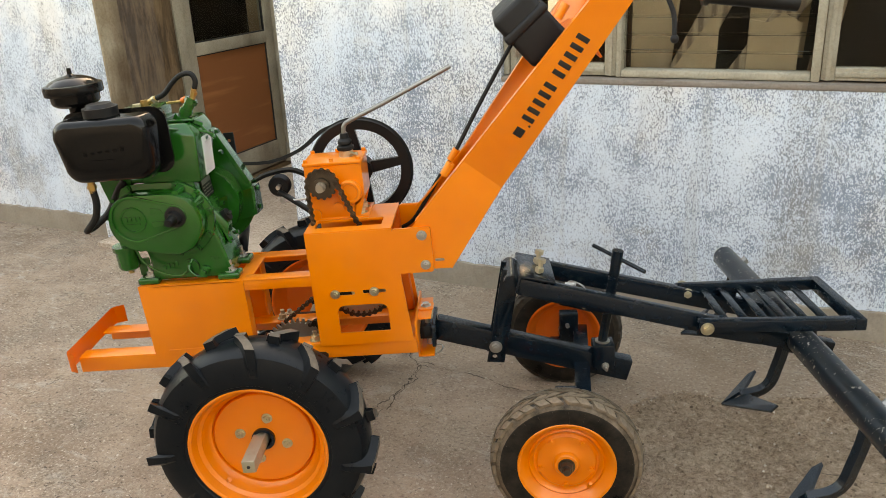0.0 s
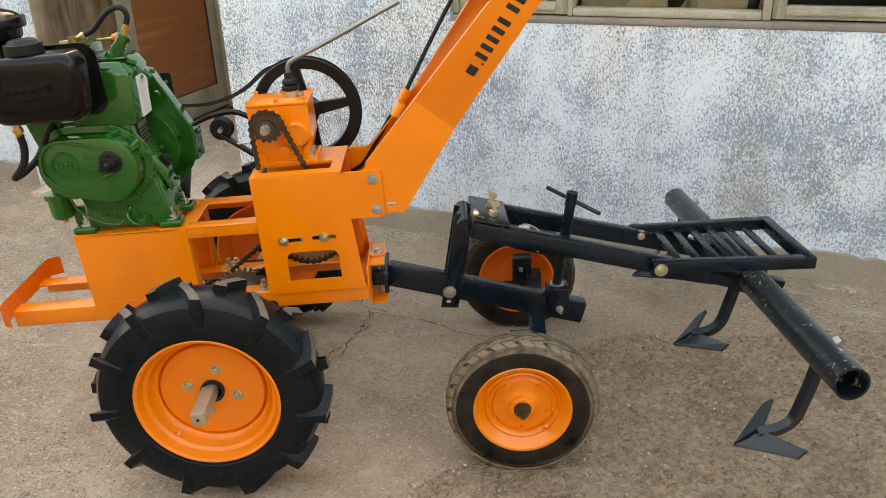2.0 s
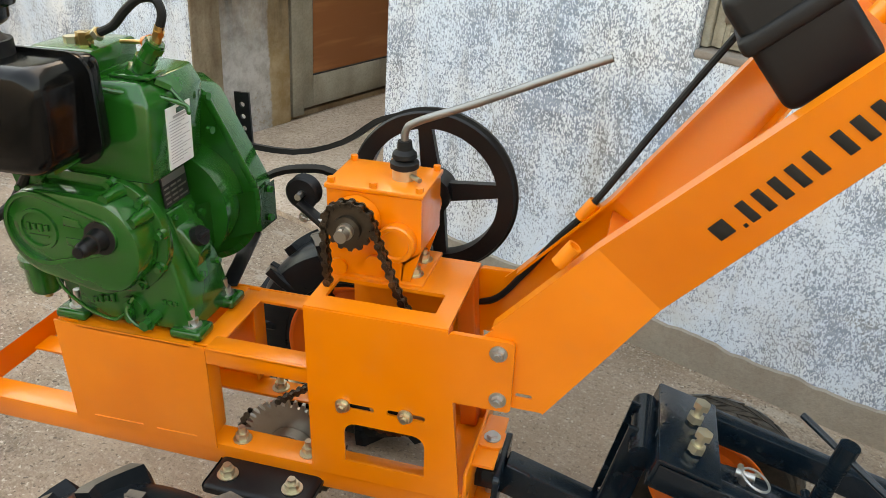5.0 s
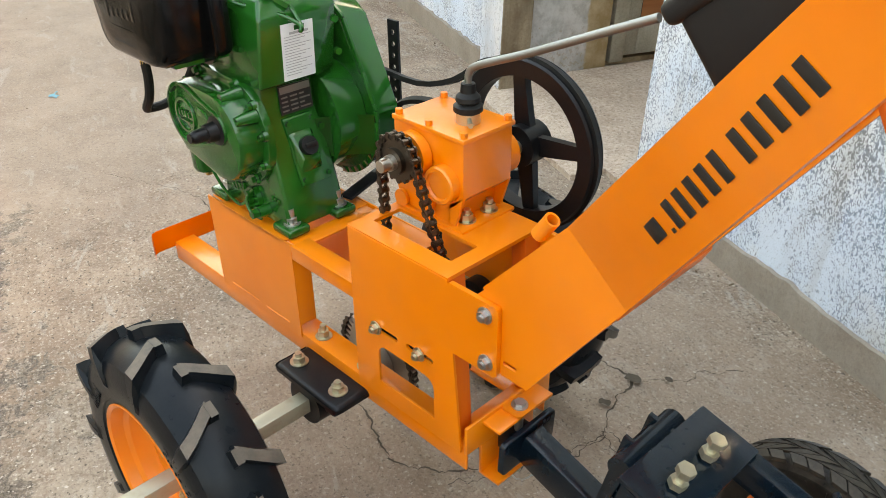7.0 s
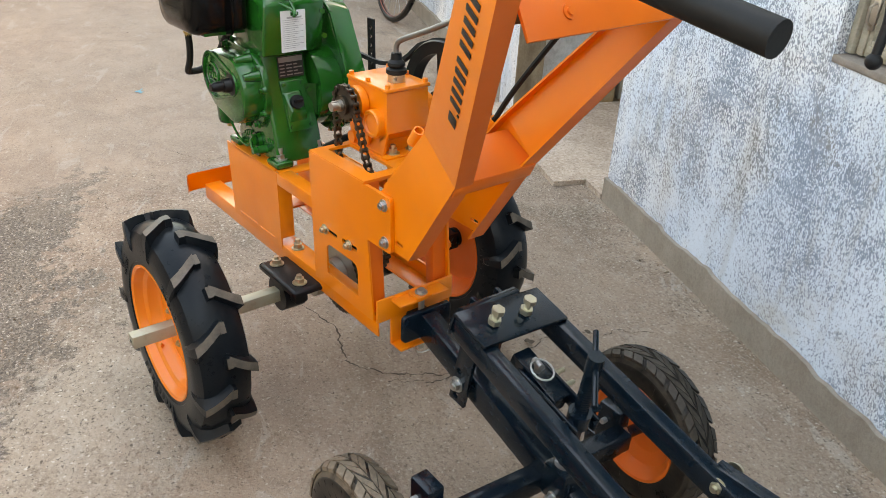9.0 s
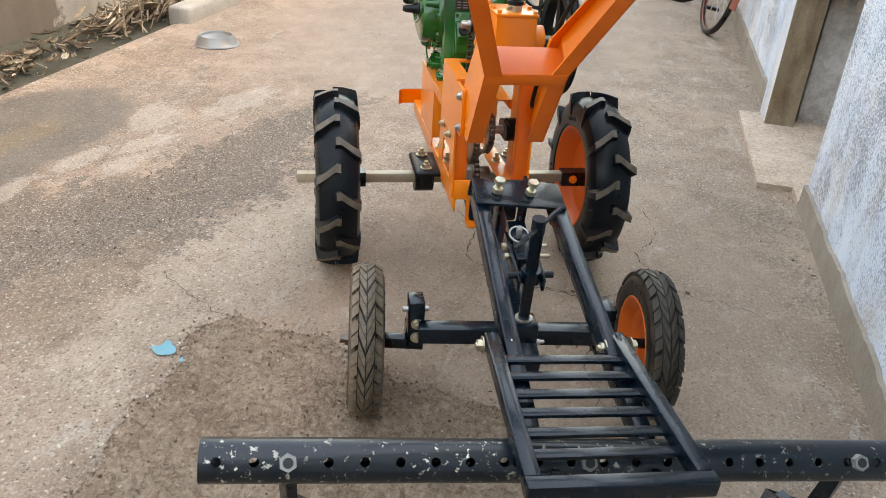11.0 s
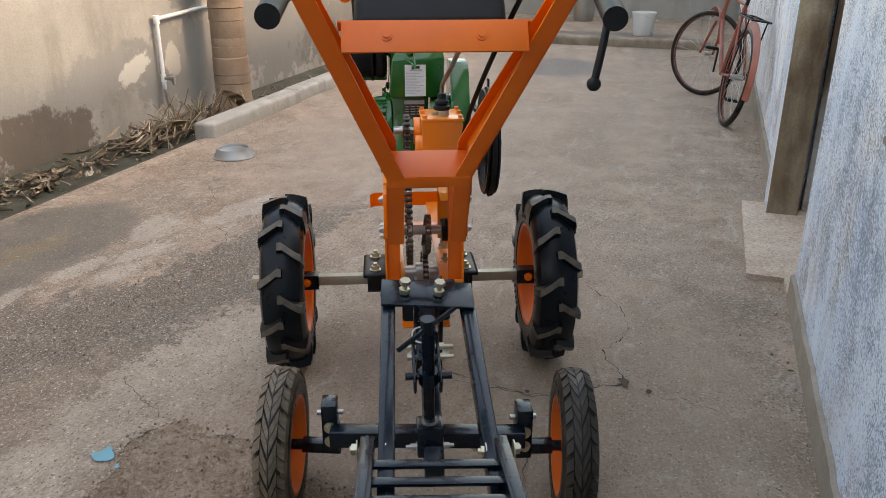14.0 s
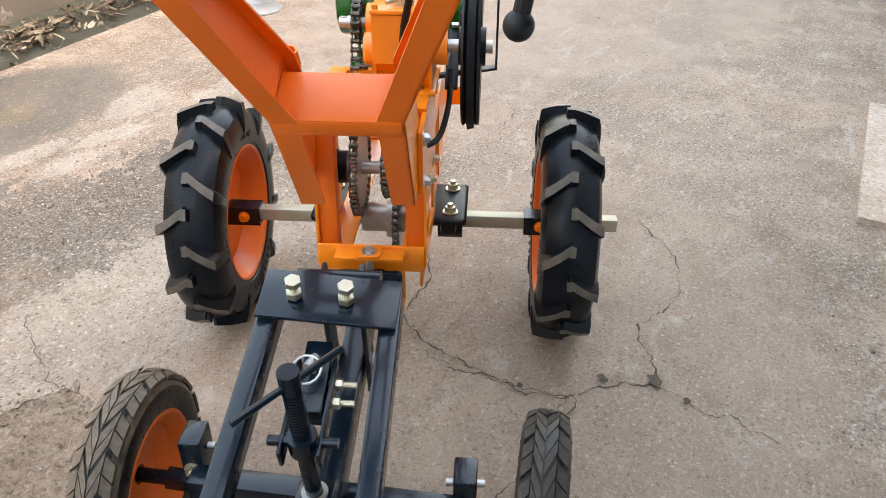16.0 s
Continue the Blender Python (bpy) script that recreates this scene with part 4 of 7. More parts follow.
bars("post", [((-0.093, s * (SIDE - 0.02), 0.364), (-0.093, s * (SIDE - 0.02), 0.532), 0.036, 0.006, (1, 0, 0)) for s in (-1, 1)], M_orange, chassis)
bars("rear_post", [((0.303, s * (SIDE - 0.018), 0.352), (0.286, s * (SIDE - 0.018), 0.646), 0.036, 0.030, (1, 0, 0), 0.004) for s in (-1, 1)], M_orange_shade, chassis)
bars("cross_member", [((-0.093, -SIDE + 0.01, 0.536), (-0.093, SIDE - 0.01, 0.536), 0.04, 0.005),
                      ((-0.30, -SIDE + 0.01, 0.347), (-0.30, SIDE - 0.01, 0.347), 0.05, 0.006), ((0.31, -SIDE + 0.004, 0.347), (0.31, SIDE - 0.004, 0.347), 0.05, 0.006),
                      ((0.336, -SIDE, 0.366), (0.336, SIDE, 0.366), 0.006, 0.055)], M_orange, chassis)
for s in (-1, 1):
    bm = B()
    plate(bm, [(-0.359, 0.338), (-0.09, 0.338), (-0.09, 0.54), (-0.365, 0.54)], s * SIDE, s * (SIDE - 0.004), bev=0.001)
    front = part("front_plate", bm, M_orange, chassis)
    for a, b in ((-0.321, -0.227), (-0.200, -0.125)):
        bm = B()
        rod(bm, (a, s * SIDE, 0.3545), (b, s * SIDE, 0.356), 0.0016, 8)
        part("weld_bead", bm, M_orange, front)
    slots = [rounded(0.133, 0.481, 0.192, 0.491, 0.0049), rounded(0.212, 0.483, 0.272, 0.493, 0.0049)]
    gap = [(0.142, 0.376), (0.272, 0.376)] + circle(0.252, 0.433, 0.02, 5, 0, 90) + circle(0.162, 0.433, 0.02, 5, 90, 180)
    bm = B()
    plate(bm, [(0.085, 0.342), (0.329, 0.342), (0.303, 0.65), (0.085, 0.65)], s * (SIDE + 0.004), s * (SIDE - 0.001), slots + [gap], bev=0.001)
    part("side_plate", bm, M_orange, chassis, "orange side plate with slots and a window")
bm = B()
mflat = Matrix(((1, 0, 0, 0), (0, 0, 1, 0), (0, -1, 0, 0.653), (0, 0, 0, 1)))
plate(bm, [(0.085, -SIDE - 0.003), (0.303, -SIDE - 0.003), (0.303, SIDE + 0.003), (0.085, SIDE + 0.003)], 0.0, 0.006, [rounded(0.105, -0.068, 0.275, -0.012, 0.003)], mflat)
part("top_plate", bm, M_orange, chassis, "orange top plate with a chain slot")
bm = B()
path = [(-0.548, -0.156), (-0.572, -0.144), (-0.577, -0.132), (-0.577, 0.132), (-0.572, 0.144), (-0.546, 0.156)]
rows = [[bm.verts.new((x, y, z)) for x, y in path] for z in (0.332, 0.384)]
for i in range(len(path) - 1):
    bm.faces.new((rows[0][i], rows[0][i + 1], rows[1][i + 1], rows[1][i]))
bmesh.ops.solidify(bm, geom=bm.faces[:], thickness=0.005)
part("bumper", bm, M_orange, chassis, "orange bent-end front bumper plate")
bolts("frame_bolt", [((x, s * (SIDE + 0.005), z), (0, s, 0), 0.0085, 0.007, 0.004) for x, z in ((0.142, 0.486), (0.242, 0.488)) for s in (-1, 1)]
      + [((x, s * (SIDE - 0.026), 0.3465), (0, 0, 1), 0.011, 0.012, 0.012) for x in (-0.055, 0.066) for s in (-1, 1)], M_zinc, chassis, "zinc-plated bolt")
# pillow block bearings under the frame
for s in (-1, 1):
    bm = B()
    span(bm, (-0.085, s * 0.128 - 0.043, 0.306), (0.10, s * 0.128 + 0.043, 0.322), bev=0.012, seg=3)
    rod(bm, (-0.01, s * 0.105, 0.268), (-0.01, s * 0.160, 0.268), 0.044, 24)
    span(bm, (-0.07, s * 0.130 - 0.018, 0.262), (0.06, s * 0.130 + 0.018, 0.308), bev=0.008)
    brg = part("bearing", bm, M_cast, tractor, "black cast pillow-block bearing")
    bolts("bearing_bolt", [((x, s * 0.135, 0.323), (0, 0, 1), 0.012, 0.011, 0.008) for x in (-0.052, 0.062)], M_zinc, brg)
# square axle bar
bm = B()
bar(bm, (-0.01, -0.512, 0.268), (-0.01, 0.512, 0.268), 0.03, 0.03, bev=0.0025)
axle = part("axle", bm, M_axle, tractor, "bare square steel axle bar")
rods("drill_mark", [((-0.01, s * 0.5115, 0.268), (-0.01, s * 0.5130, 0.268), 0.004, 12) for s in (-1, 1)], M_ink, axle)


def lug_tyre(parent):
    bm = B()
    prof = [(0.150, -0.045), (0.157, -0.056), (0.166, -0.0565), (0.168, -0.0595), (0.190, -0.0615), (0.214, -0.0600), (0.233, -0.0520), (0.243, -0.036), (0.2475, -0.016), (0.2485, 0.0)]
    prof += [(r, -h) for r, h in prof[-2::-1]]
    lathe(bm, prof, 72)
    tyre = part("tyre", bm, M_tyre, parent, "black agricultural tyre")
    n = 11
    first = {}
    for s in (-1, 1):
        bm = B()
        rows = []
        # the bar that runs from the middle out over the shoulder and down the sidewall
        for y, dt, r, h, w in ((0.001, 0.030, 0.2485, 0.0165, 0.0215), (0.010, 0.006, 0.2480, 0.0175, 0.0210), (0.024, -0.034, 0.2465, 0.0180, 0.0205), (0.042, -0.082, 0.2410, 0.0205, 0.0210), (0.056, -0.118, 0.2340, 0.0235, 0.0225),
                               (0.0600, -0.127, 0.2240, 0.0140, 0.0200), (0.0615, -0.136, 0.2080, 0.0060, 0.0190), (0.0612, -0.142, 0.1960, 0.0010, 0.0150)):
            row = []
            for side, rr, ww in ((-1, r - 0.008, w * 1.45), (-1, r + h, w * 0.94), (1, r + h, w * 0.94), (1, r - 0.008, w * 1.45)):
                a = dt + side * ww / 2 / 0.255
                yy = y + (0.0035 if r < 0.235 and rr > r else 0.0)
                row.append(bm.verts.new((rr * math.cos(a), s * yy, rr * math.sin(a))))
            rows.append(row)
        for p, q in zip(rows, rows[1:]):
            for k in range(3):
                bm.faces.new((p[k], p[k + 1], q[k + 1], q[k])).material_index = 1 if k == 1 and q in rows[:5] else 0
        bm.faces.new(rows[0])
        bm.faces.new(rows[-1])
        # its head: a short block along the centre line
        ends = []
        for dt, hh, grow in ((0.052, -0.004, 0.0), (0.046, 0.0172, -0.002), (-0.042, 0.0172, -0.002), (-0.056, -0.004, 0.0)):
            a = dt + 0.010
            rr = 0.2487 + hh
            ends.append([bm.verts.new((rr * math.cos(a), s * y, rr * math.sin(a))) for y in (-0.0085 - grow, 0.0075 + grow)])
        for k, (p, q) in enumerate(zip(ends, ends[1:])):
            bm.faces.new((p[0], p[1], q[1], q[0])).material_index = 1 if k == 1 else 0
        for k in (0, 1):
            bm.faces.new([e[k] for e in ends])
        for i in range(n):
            m = Matrix.Rotation(-2 * math.pi * (i + (0.5 if s > 0 else 0.0)) / n, 4, "Y")
            if i == 0:
                first[s] = part("tread_lug", bm, [M_tyre, M_lug], tyre, "chevron tread lug with scuffed top", 20)
                first[s].matrix_local = m
            else:
                share(first[s], tyre, m)
    for s in (-1, 1):
        bm = B()
        for k in range(9):
            a = radians(238 + k * 6.2)
            m = Matrix.Rotation(-a, 4, "Y") @ Matrix.Translation((0.184, s * 0.0612, 0))
            bx(bm, (0, 0, 0), (0.018, 0.002, 0.009), m @ Matrix.Rotation(s * 0.25, 4, "Z"))
        part("sidewall_lettering", bm, M_tyre, tyre, "raised black bars on the sidewall")["kind"] = "stuff"
        for words, deg, size in (("5.00-12", 62, 0.026), ("NYLON", 158, 0.020)):
            me = raised_text(words, size, 0.0012)
            me.materials.append(M_tyre)
            ob = new("lettering", me)
            ob.parent = tyre
            a = radians(deg - (7 if s < 0 else 50))
            # local x along the rim, local y outward from the hub, local z out of the sidewall
            up = Vector((math.cos(a), 0, math.sin(a)))
            out = Vector((0, s, 0))
            ob.matrix_local = Matrix.Translation(up * 0.183 + out * 0.0610) @ Matrix((up.cross(out), up, out)).transposed().to_4x4()
    return tyre


def drive_wheel(y, s):
    """Orange pressed-steel rim with a lugged tyre; s points outward."""
    bm = B()
    prof = [(0.026, 0.004), (0.106, 0.006), (0.1135, 0.005), (0.1160, 0.002), (0.1175, -0.004), (0.1195, -0.003), (0.1215, 0.004), (0.1265, 0.008), (0.131, 0.016), (0.1365, 0.030), (0.1440, 0.037), (0.1475, 0.046), (0.1510, 0.055), (0.1560, 0.0585), (0.1590, 0.0575), (0.1580, 0.053),
            (0.1500, 0.040), (0.1400, 0.0), (0.1500, -0.040), (0.1580, -0.053), (0.1590, -0.0575), (0.1560, -0.0585), (0.1510, -0.055), (0.1460, -0.043), (0.1390, -0.036), (0.1300, -0.020), (0.1230, -0.006), (0.1160, -0.004), (0.100, -0.002), (0.026, -0.002)]
    lathe(bm, [(r, s * h) for r, h in prof] + [(prof[0][0], s * prof[0][1])], 64)
    bmesh.ops.recalc_face_normals(bm, faces=bm.faces)
    # inward half of the rim takes the redder orange, shade put into colour
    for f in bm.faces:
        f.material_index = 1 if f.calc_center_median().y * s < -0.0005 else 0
    wheel = part("wheel", bm, [M_orange, M_orange_shade], tractor, "orange pressed-steel wheel rim", 24)
    wheel.location = (-0.004, y, 0.268)
    wheel.rotation_euler = (0, radians(7 if s < 0 else 50), 0)
    lug_tyre(wheel)
    bolts("wheel_bolt", [((0.055 * math.cos(radians(a)), s * 0.0045, 0.055 * math.sin(radians(a))), (0, s, 0), 0.0085, 0.008, 0.003) for a in (80, 170, 260, 350)], M_zinc, wheel)
    bm = B()
    turn_back = Matrix.Rotation(radians(-7 if s < 0 else -50), 4, "Y")
    lathe(bm, [(0.020, s * 0.012), (0.027, s * 0.012), (0.027, s * -0.012), (0.020, s * -0.012), (0.020, s * 0.012)], 24)
    plate(bm, [(-0.022, -0.022), (0.022, -0.022), (0.022, 0.022), (-0.022, 0.022)], s * -0.010, s * -0.088, [[(-0.0165, -0.0165), (0.0165, -0.0165), (0.0165, 0.0165), (-0.0165, 0.0165)]], turn_back)
    hub = part("hub", bm, M_black, wheel, "black square hub sleeve")
    bm = B()
    bolt(bm, turn_back @ Vector((0.022, s * -0.052, 0.0)), turn_back.to_3x3() @ Vector((1, 0, 0)), 0.009, 0.010, 0)
    part("hub_bolt", bm, M_orange, hub, "orange painted clamp bolt")
    bm = B()
    va = Vector((math.cos(radians(232)), 0, math.sin(radians(232))))
    rod(bm, va * 0.136 + Vector((0, s * 0.026, 0)), va * 0.124 + Vector((0, s * 0.034, 0)), 0.0048, 12)
    part("valve", bm, M_orange, wheel, "orange painted-over valve")
    return wheel


drive_wheel(-0.397, -1)
drive_wheel(0.388, 1)

# hitch clevis at the back
bm = B()
span(bm, (0.331, -0.064, 0.381), (0.374, 0.064, 0.387), bev=0.0015)
span(bm, (0.331, -0.064, 0.272), (0.374, 0.064, 0.278), bev=0.0015)
span(bm, (0.331, -0.064, 0.272), (0.337, 0.064, 0.387), bev=0.0015)
hitch = part("hitch", bm, M_orange, tractor, "orange welded hitch clevis")
flat = Matrix(((1, 0, 0, 0), (0, 0, 1, 0), (0, -1, 0, 0.392), (0, 0, 0, 1)))
bm = B()
plate(bm, rounded(0.338, -0.024, 0.378, 0.022, 0.010), 0.0, 0.005, (), flat, bev=0.001)
part("boss", bm, M_orange, hitch)
bm = B()
rod(bm, (0.337, -0.060, 0.3885), (0.337, 0.060, 0.3885), 0.0022, 8)
part("weld_bead", bm, M_orange_shade, hitch)
bm = B()
bolt(bm, (0.358, 0, 0.392), (0, 0, 1), 0.0095, 0.006, 0)
rod(bm, (0.358, 0, 0.252), (0.358, 0, 0.392), 0.007, 12)
part("hitch_pin", bm, M_steel, hitch)
bm = B()
sweep(bm, [(0.371 + 0.022 * math.cos(a * 0.45), 0.022 * math.sin(a * 0.45), 0.262 + 0.004 * math.sin(a)) for a in range(15)], 0.0018, 6)
part("linch_clip", bm, M_steel, hitch)

# gearbox
GX, GZ = 0.133, 0.754
bm = B()
plate(bm, [(0.092, 0.656), (0.202, 0.656), (0.204, 0.684), (0.231, 0.708), (0.231, 0.794), (0.084, 0.794), (0.084, 0.70)], 0.002, 0.108, bev=0.003)
gearbox = part("gearbox", bm, M_orange, tractor, "orange welded gearbox housing")
for y in (0.002, 0.102):
    bm = B()
    plate(bm, [(0.200, 0.656), (0.214, 0.656), (0.231, 0.709), (0.203, 0.690)], y, y + 0.006)
    part("foot_gusset", bm, M_orange, gearbox)
bm = B()
span(bm, (0.081, -0.001, 0.795), (0.234, 0.111, 0.803), bev=0.002)
part("gearbox_lid", bm, M_orange, gearbox)
rods("lid_bolt", [((x, y, 0.803), (x, y, 0.811), 0.006, 6) for x, y in ((0.090, 0.007), (0.156, 0.006), (0.226, 0.008), (0.090, 0.103), (0.156, 0.104), (0.226, 0.102))], M_orange, gearbox)
rods("bearing_cap", [((GX, 0.0, GZ), (GX, -0.018, GZ), 0.036, 28), ((0.160, 0.0, 0.682), (0.160, -0.008, 0.682), 0.015, 20),
                     ((0.19, 0.108, 0.733), (0.19, 0.135, 0.733), 0.036, 28), ((0.101, 0.0, 0.668), (0.101, -0.006, 0.668), 0.014, 20)], M_orange, gearbox, "round orange bearing cap")
bm = B()
lathe(bm, [(0.0, -0.012), (0.021, -0.012), (0.023, -0.016), (0.028, -0.016), (0.030, -0.013), (0.030, 0.004)], 28, Matrix.Translation((0.195, 0, 0.724)))
part("bearing_cap", bm, M_orange, gearbox, "round orange bearing cap")
bm = B()
span(bm, (0.086, -0.004, 0.650), (0.236, 0.114, 0.657), bev=0.002)
part("foot_plate", bm, M_orange, gearbox)
bolts("foot_bolt", [((0.214, y, 0.657), (0, 0, 1), 0.010, 0.010, 0.008) for y in (0.028, 0.078)], M_zinc, gearbox)
bm = B()
rod(bm, (GX, 0.0, GZ), (GX, -0.072, GZ), 0.0095, 20)
rod(bm, (GX, -0.046, GZ), (GX, -0.056, GZ), 0.0125, 20)
span(bm, (GX - 0.003, -0.070, GZ + 0.0075), (GX + 0.003, -0.058, GZ + 0.0115), bev=0.001)
part("output_shaft", bm, M_shaft, gearbox, "bare steel keyed output shaft")
bm = B()
sprocket(bm, (GX, GZ), 0.036, 14, -0.040, -0.033)
rod(bm, (GX, -0.048, GZ), (GX, -0.030, GZ), 0.021, 20)
part("sprocket", bm, M_chain, gearbox, "dark toothed sprocket")
bm = B()
run = [(0.103, -0.0365, 0.50), (GX - 0.0385, -0.0365, 0.728)] + [(GX - 0.0385 * math.cos(a * math.pi / 12), -0.0365, GZ + 0.0385 * math.sin(a * math.pi / 12)) for a in range(1, 13)] + [(0.206, -0.0365, 0.66), (0.250, -0.0365, 0.575), (0.284, -0.0365, 0.505)]
chain(bm, run)
part("drive_chain", bm, M_chain, gearbox, "oily roller chain")
# gear lever with its rubber boot
M_lever = enamel("dull_lever_steel", (0.22, 0.22, 0.215), (0.33, 0.33, 0.32), 0.5, 0.0, (0.2, 0.15, 0.1), 0.25, 1.0)
bm = B()
lathe(bm, [(0.0, 0.872), (0.0105, 0.871), (0.012, 0.858), (0.018, 0.852), (0.019, 0.846), (0.0155, 0.842), (0.022, 0.838), (0.022, 0.830), (0.016, 0.826)], 24, Matrix.Translation((0.188, 0.056, -0.009)), "Z")
part("lever_boot", bm, M_rubber_hose, gearbox, "black ribbed rubber boot")
bm = B()
rod(bm, (0.188, 0.056, 0.802), (0.188, 0.056, 0.820), 0.0185, 24)
rod(bm, (0.203, 0.043, 0.813), (0.220, 0.028, 0.813), 0.004, 8)
part("boot_collar", bm, M_zinc, gearbox)
bm = B()
sweep(bm, curve([(0.188, 0.056, 0.855), (0.190, 0.056, 0.878), (0.208, 0.058, 0.893), (0.29, 0.064, 0.926), (0.40, 0.072, 0.974), (0.472, 0.076, 1.005)], 5), 0.0058, 12)
part("gear_lever", bm, M_lever, gearbox, "bent bare steel gear lever")
# large belt pulley on the far side
bm = B()
pc = (0.200, 0.734)
pm2 = Matrix.Translation((pc[0], 0.0, pc[1]))
lathe(bm, [(0.112, 0.165), (0.138, 0.163), (0.141, 0.167), (0.128, 0.178), (0.141, 0.190), (0.138, 0.195), (0.112, 0.193), (0.112, 0.165)], 72, pm2)
lathe(bm, [(0.012, 0.155), (0.034, 0.155), (0.034, 0.203), (0.012, 0.203), (0.012, 0.155)], 32, pm2)
pulley = part("pulley", bm, M_cast, tractor, "large black four-spoked cast belt pulley")
for k in range(4):
    bm = B()
    a = radians(8 + 90 * k)
    p, q = Vector((math.cos(a), 0, math.sin(a))), Vector((-math.sin(a), 0, math.cos(a)))
    loop = [p * 0.030 + q * 0.016, p * 0.115 + q * 0.011, p * 0.115 - q * 0.011, p * 0.030 - q * 0.016]
    plate(bm, [(v.x, v.z) for v in loop], 0.172, 0.186, (), pm2)
    part("spoke", bm, M_cast, pulley)
bm = B()
rod(bm, (pc[0], 0.105, pc[1]), (pc[0], 0.215, pc[1]), 0.012, 16)
part("pulley_shaft", bm, M_shaft, pulley)

# lower chain, sprockets and cross shaft inside the frame
bm = B()
rod(bm, (0.195, -0.098, 0.487), (0.195, 0.098, 0.487), 0.0125, 18)
cross = part("cross_shaft", bm, M_shaft, tractor, "bare steel cross shaft")
for y0 in (-0.096, 0.052):
    bm = B()
    plate(bm, hull((0.165, 0.487, 0.022), (0.225, 0.487, 0.022)), y0, y0 + 0.012)
    rod(bm, (0.195, y0 + 0.01, 0.487), (0.195, y0 + 0.036, 0.487), 0.032, 24)
    part("flange_bearing", bm, M_cast, cross, "black flange bearing")
for r, teeth, y0 in ((0.088, 36, -0.040), (0.036, 14, 0.012)):
    bm = B()
    sprocket(bm, (0.195, 0.487), r, teeth, y0, y0 + 0.007)
    part("shaft_sprocket", bm, M_shaft, cross)
bm = B()
sprocket(bm, (-0.004, 0.270), 0.098, 40, 0.012, 0.019)
rod(bm, (-0.006, -0.07, 0.268), (-0.006, 0.07, 0.268), 0.034, 24)
rod(bm, (-0.006, -0.012, 0.268), (-0.006, 0.011, 0.268), 0.046, 24)
part("axle_sprocket", bm, M_shaft, axle, "large axle sprocket")
bm = B()
down = [(0.228, 0.0155, 0.487), (0.225, 0.0155, 0.46), (0.175, 0.0155, 0.415), (0.11, 0.0155, 0.395), (0.04, 0.0155, 0.352)]
down += [(-0.01 + 0.101 * math.cos(a), 0.0155, 0.268 + 0.101 * math.sin(a)) for a in [radians(60 - 20 * k) for k in range(15)]]
chain(bm, curve([(-0.03, 0.0155, 0.366), (0.05, 0.0155, 0.425), (0.11, 0.0155, 0.475), (0.165, 0.0155, 0.51), (0.195, 0.0155, 0.526), (0.228, 0.0155, 0.505)] + down, 4))
part("axle_chain", bm, M_chain, cross, "slack oily roller chain")
bm = B()
chain(bm, [(0.195 + 0.0915 * math.cos(radians(a)), -0.0365, 0.487 + 0.0915 * math.sin(radians(a))) for a in range(10, -195, -12)])
part("drive_chain_loop", bm, M_chain, cross)

# ---- engine ----
def tub(bm, rings):
    """A closed body through rings of corner points, bottom to top."""
    vs = [[bm.verts.new(p) for p in r] for r in rings]
    for p, q in zip(vs, vs[1:]):
        for i in range(len(p)):
            bm.faces.new((p[i], p[(i + 1) % len(p)], q[(i + 1) % len(p)], q[i]))
    bm.faces.new(vs[0][::-1])
    bm.faces.new(vs[-1])


def soften(bm, offset, seg=3):
    """Round every edge of a body that turns sharply."""
    bmesh.ops.recalc_face_normals(bm, faces=bm.faces)
    edges = [e for e in bm.edges if len(e.link_faces) == 2 and e.calc_face_angle(0) > 0.35]
    bmesh.ops.bevel(bm, geom=edges, offset=offset, segments=seg, affect="EDGES", profile=0.5)


def ring4(x0, x1, y0, y1, z):
    return [(x0, y0, z), (x1, y0, z), (x1, y1, z), (x0, y1, z)]


bm = B()
tub(bm, [ring4(-0.330, -0.118, -0.078, 0.048, 0.545), ring4(-0.326, -0.128, -0.076, 0.046, 0.600), ring4(-0.350, -0.150, -0.076, 0.042, 0.690),
         ring4(-0.350, -0.172, -0.076, 0.040, 0.745), ring4(-0.345, -0.176, -0.074, 0.040, 0.815)])
soften(bm, 0.007)
engine = part("engine", bm, M_green, tractor, "green enamelled single-cylinder diesel engine block")
feet = ((-0.340, -0.068), (-0.131, -0.067), (-0.131, 0.038), (-0.340, 0.040))
for x0, y0 in feet:
    bm = B()
    span(bm, (x0 - 0.026, y0 - 0.024, 0.539), (x0 + 0.030, y0 + 0.022, 0.556), bev=0.006, seg=3)
    bar(bm, (x0 - 0.016, y0 + (0.019 if y0 < 0 else -0.019), 0.552), (x0 - 0.016, y0 + (0.019 if y0 < 0 else -0.019), 0.60), 0.007, 0.030, (1, 0, 0))
    part("foot", bm, M_green, engine)
bolts("engine_bolt", [((x0 + 0.004, y0, 0.556), (0, 0, 1), 0.0105, 0.011, 0.016) for x0, y0 in feet], M_steel, engine, "zinc-plated foundation bolt")
# inspection cover with the oil filler
bm = B()
tub(bm, [[(-0.126, -0.040, 0.618), (-0.126, 0.026, 0.618), (-0.170, 0.026, 0.735), (-0.170, -0.040, 0.735)], [(-0.119, -0.038, 0.620), (-0.119, 0.024, 0.620), (-0.163, 0.024, 0.733), (-0.163, -0.038, 0.733)]])
soften(bm, 0.0025, 2)
lid = part("inspection_cover", bm, M_green, engine)
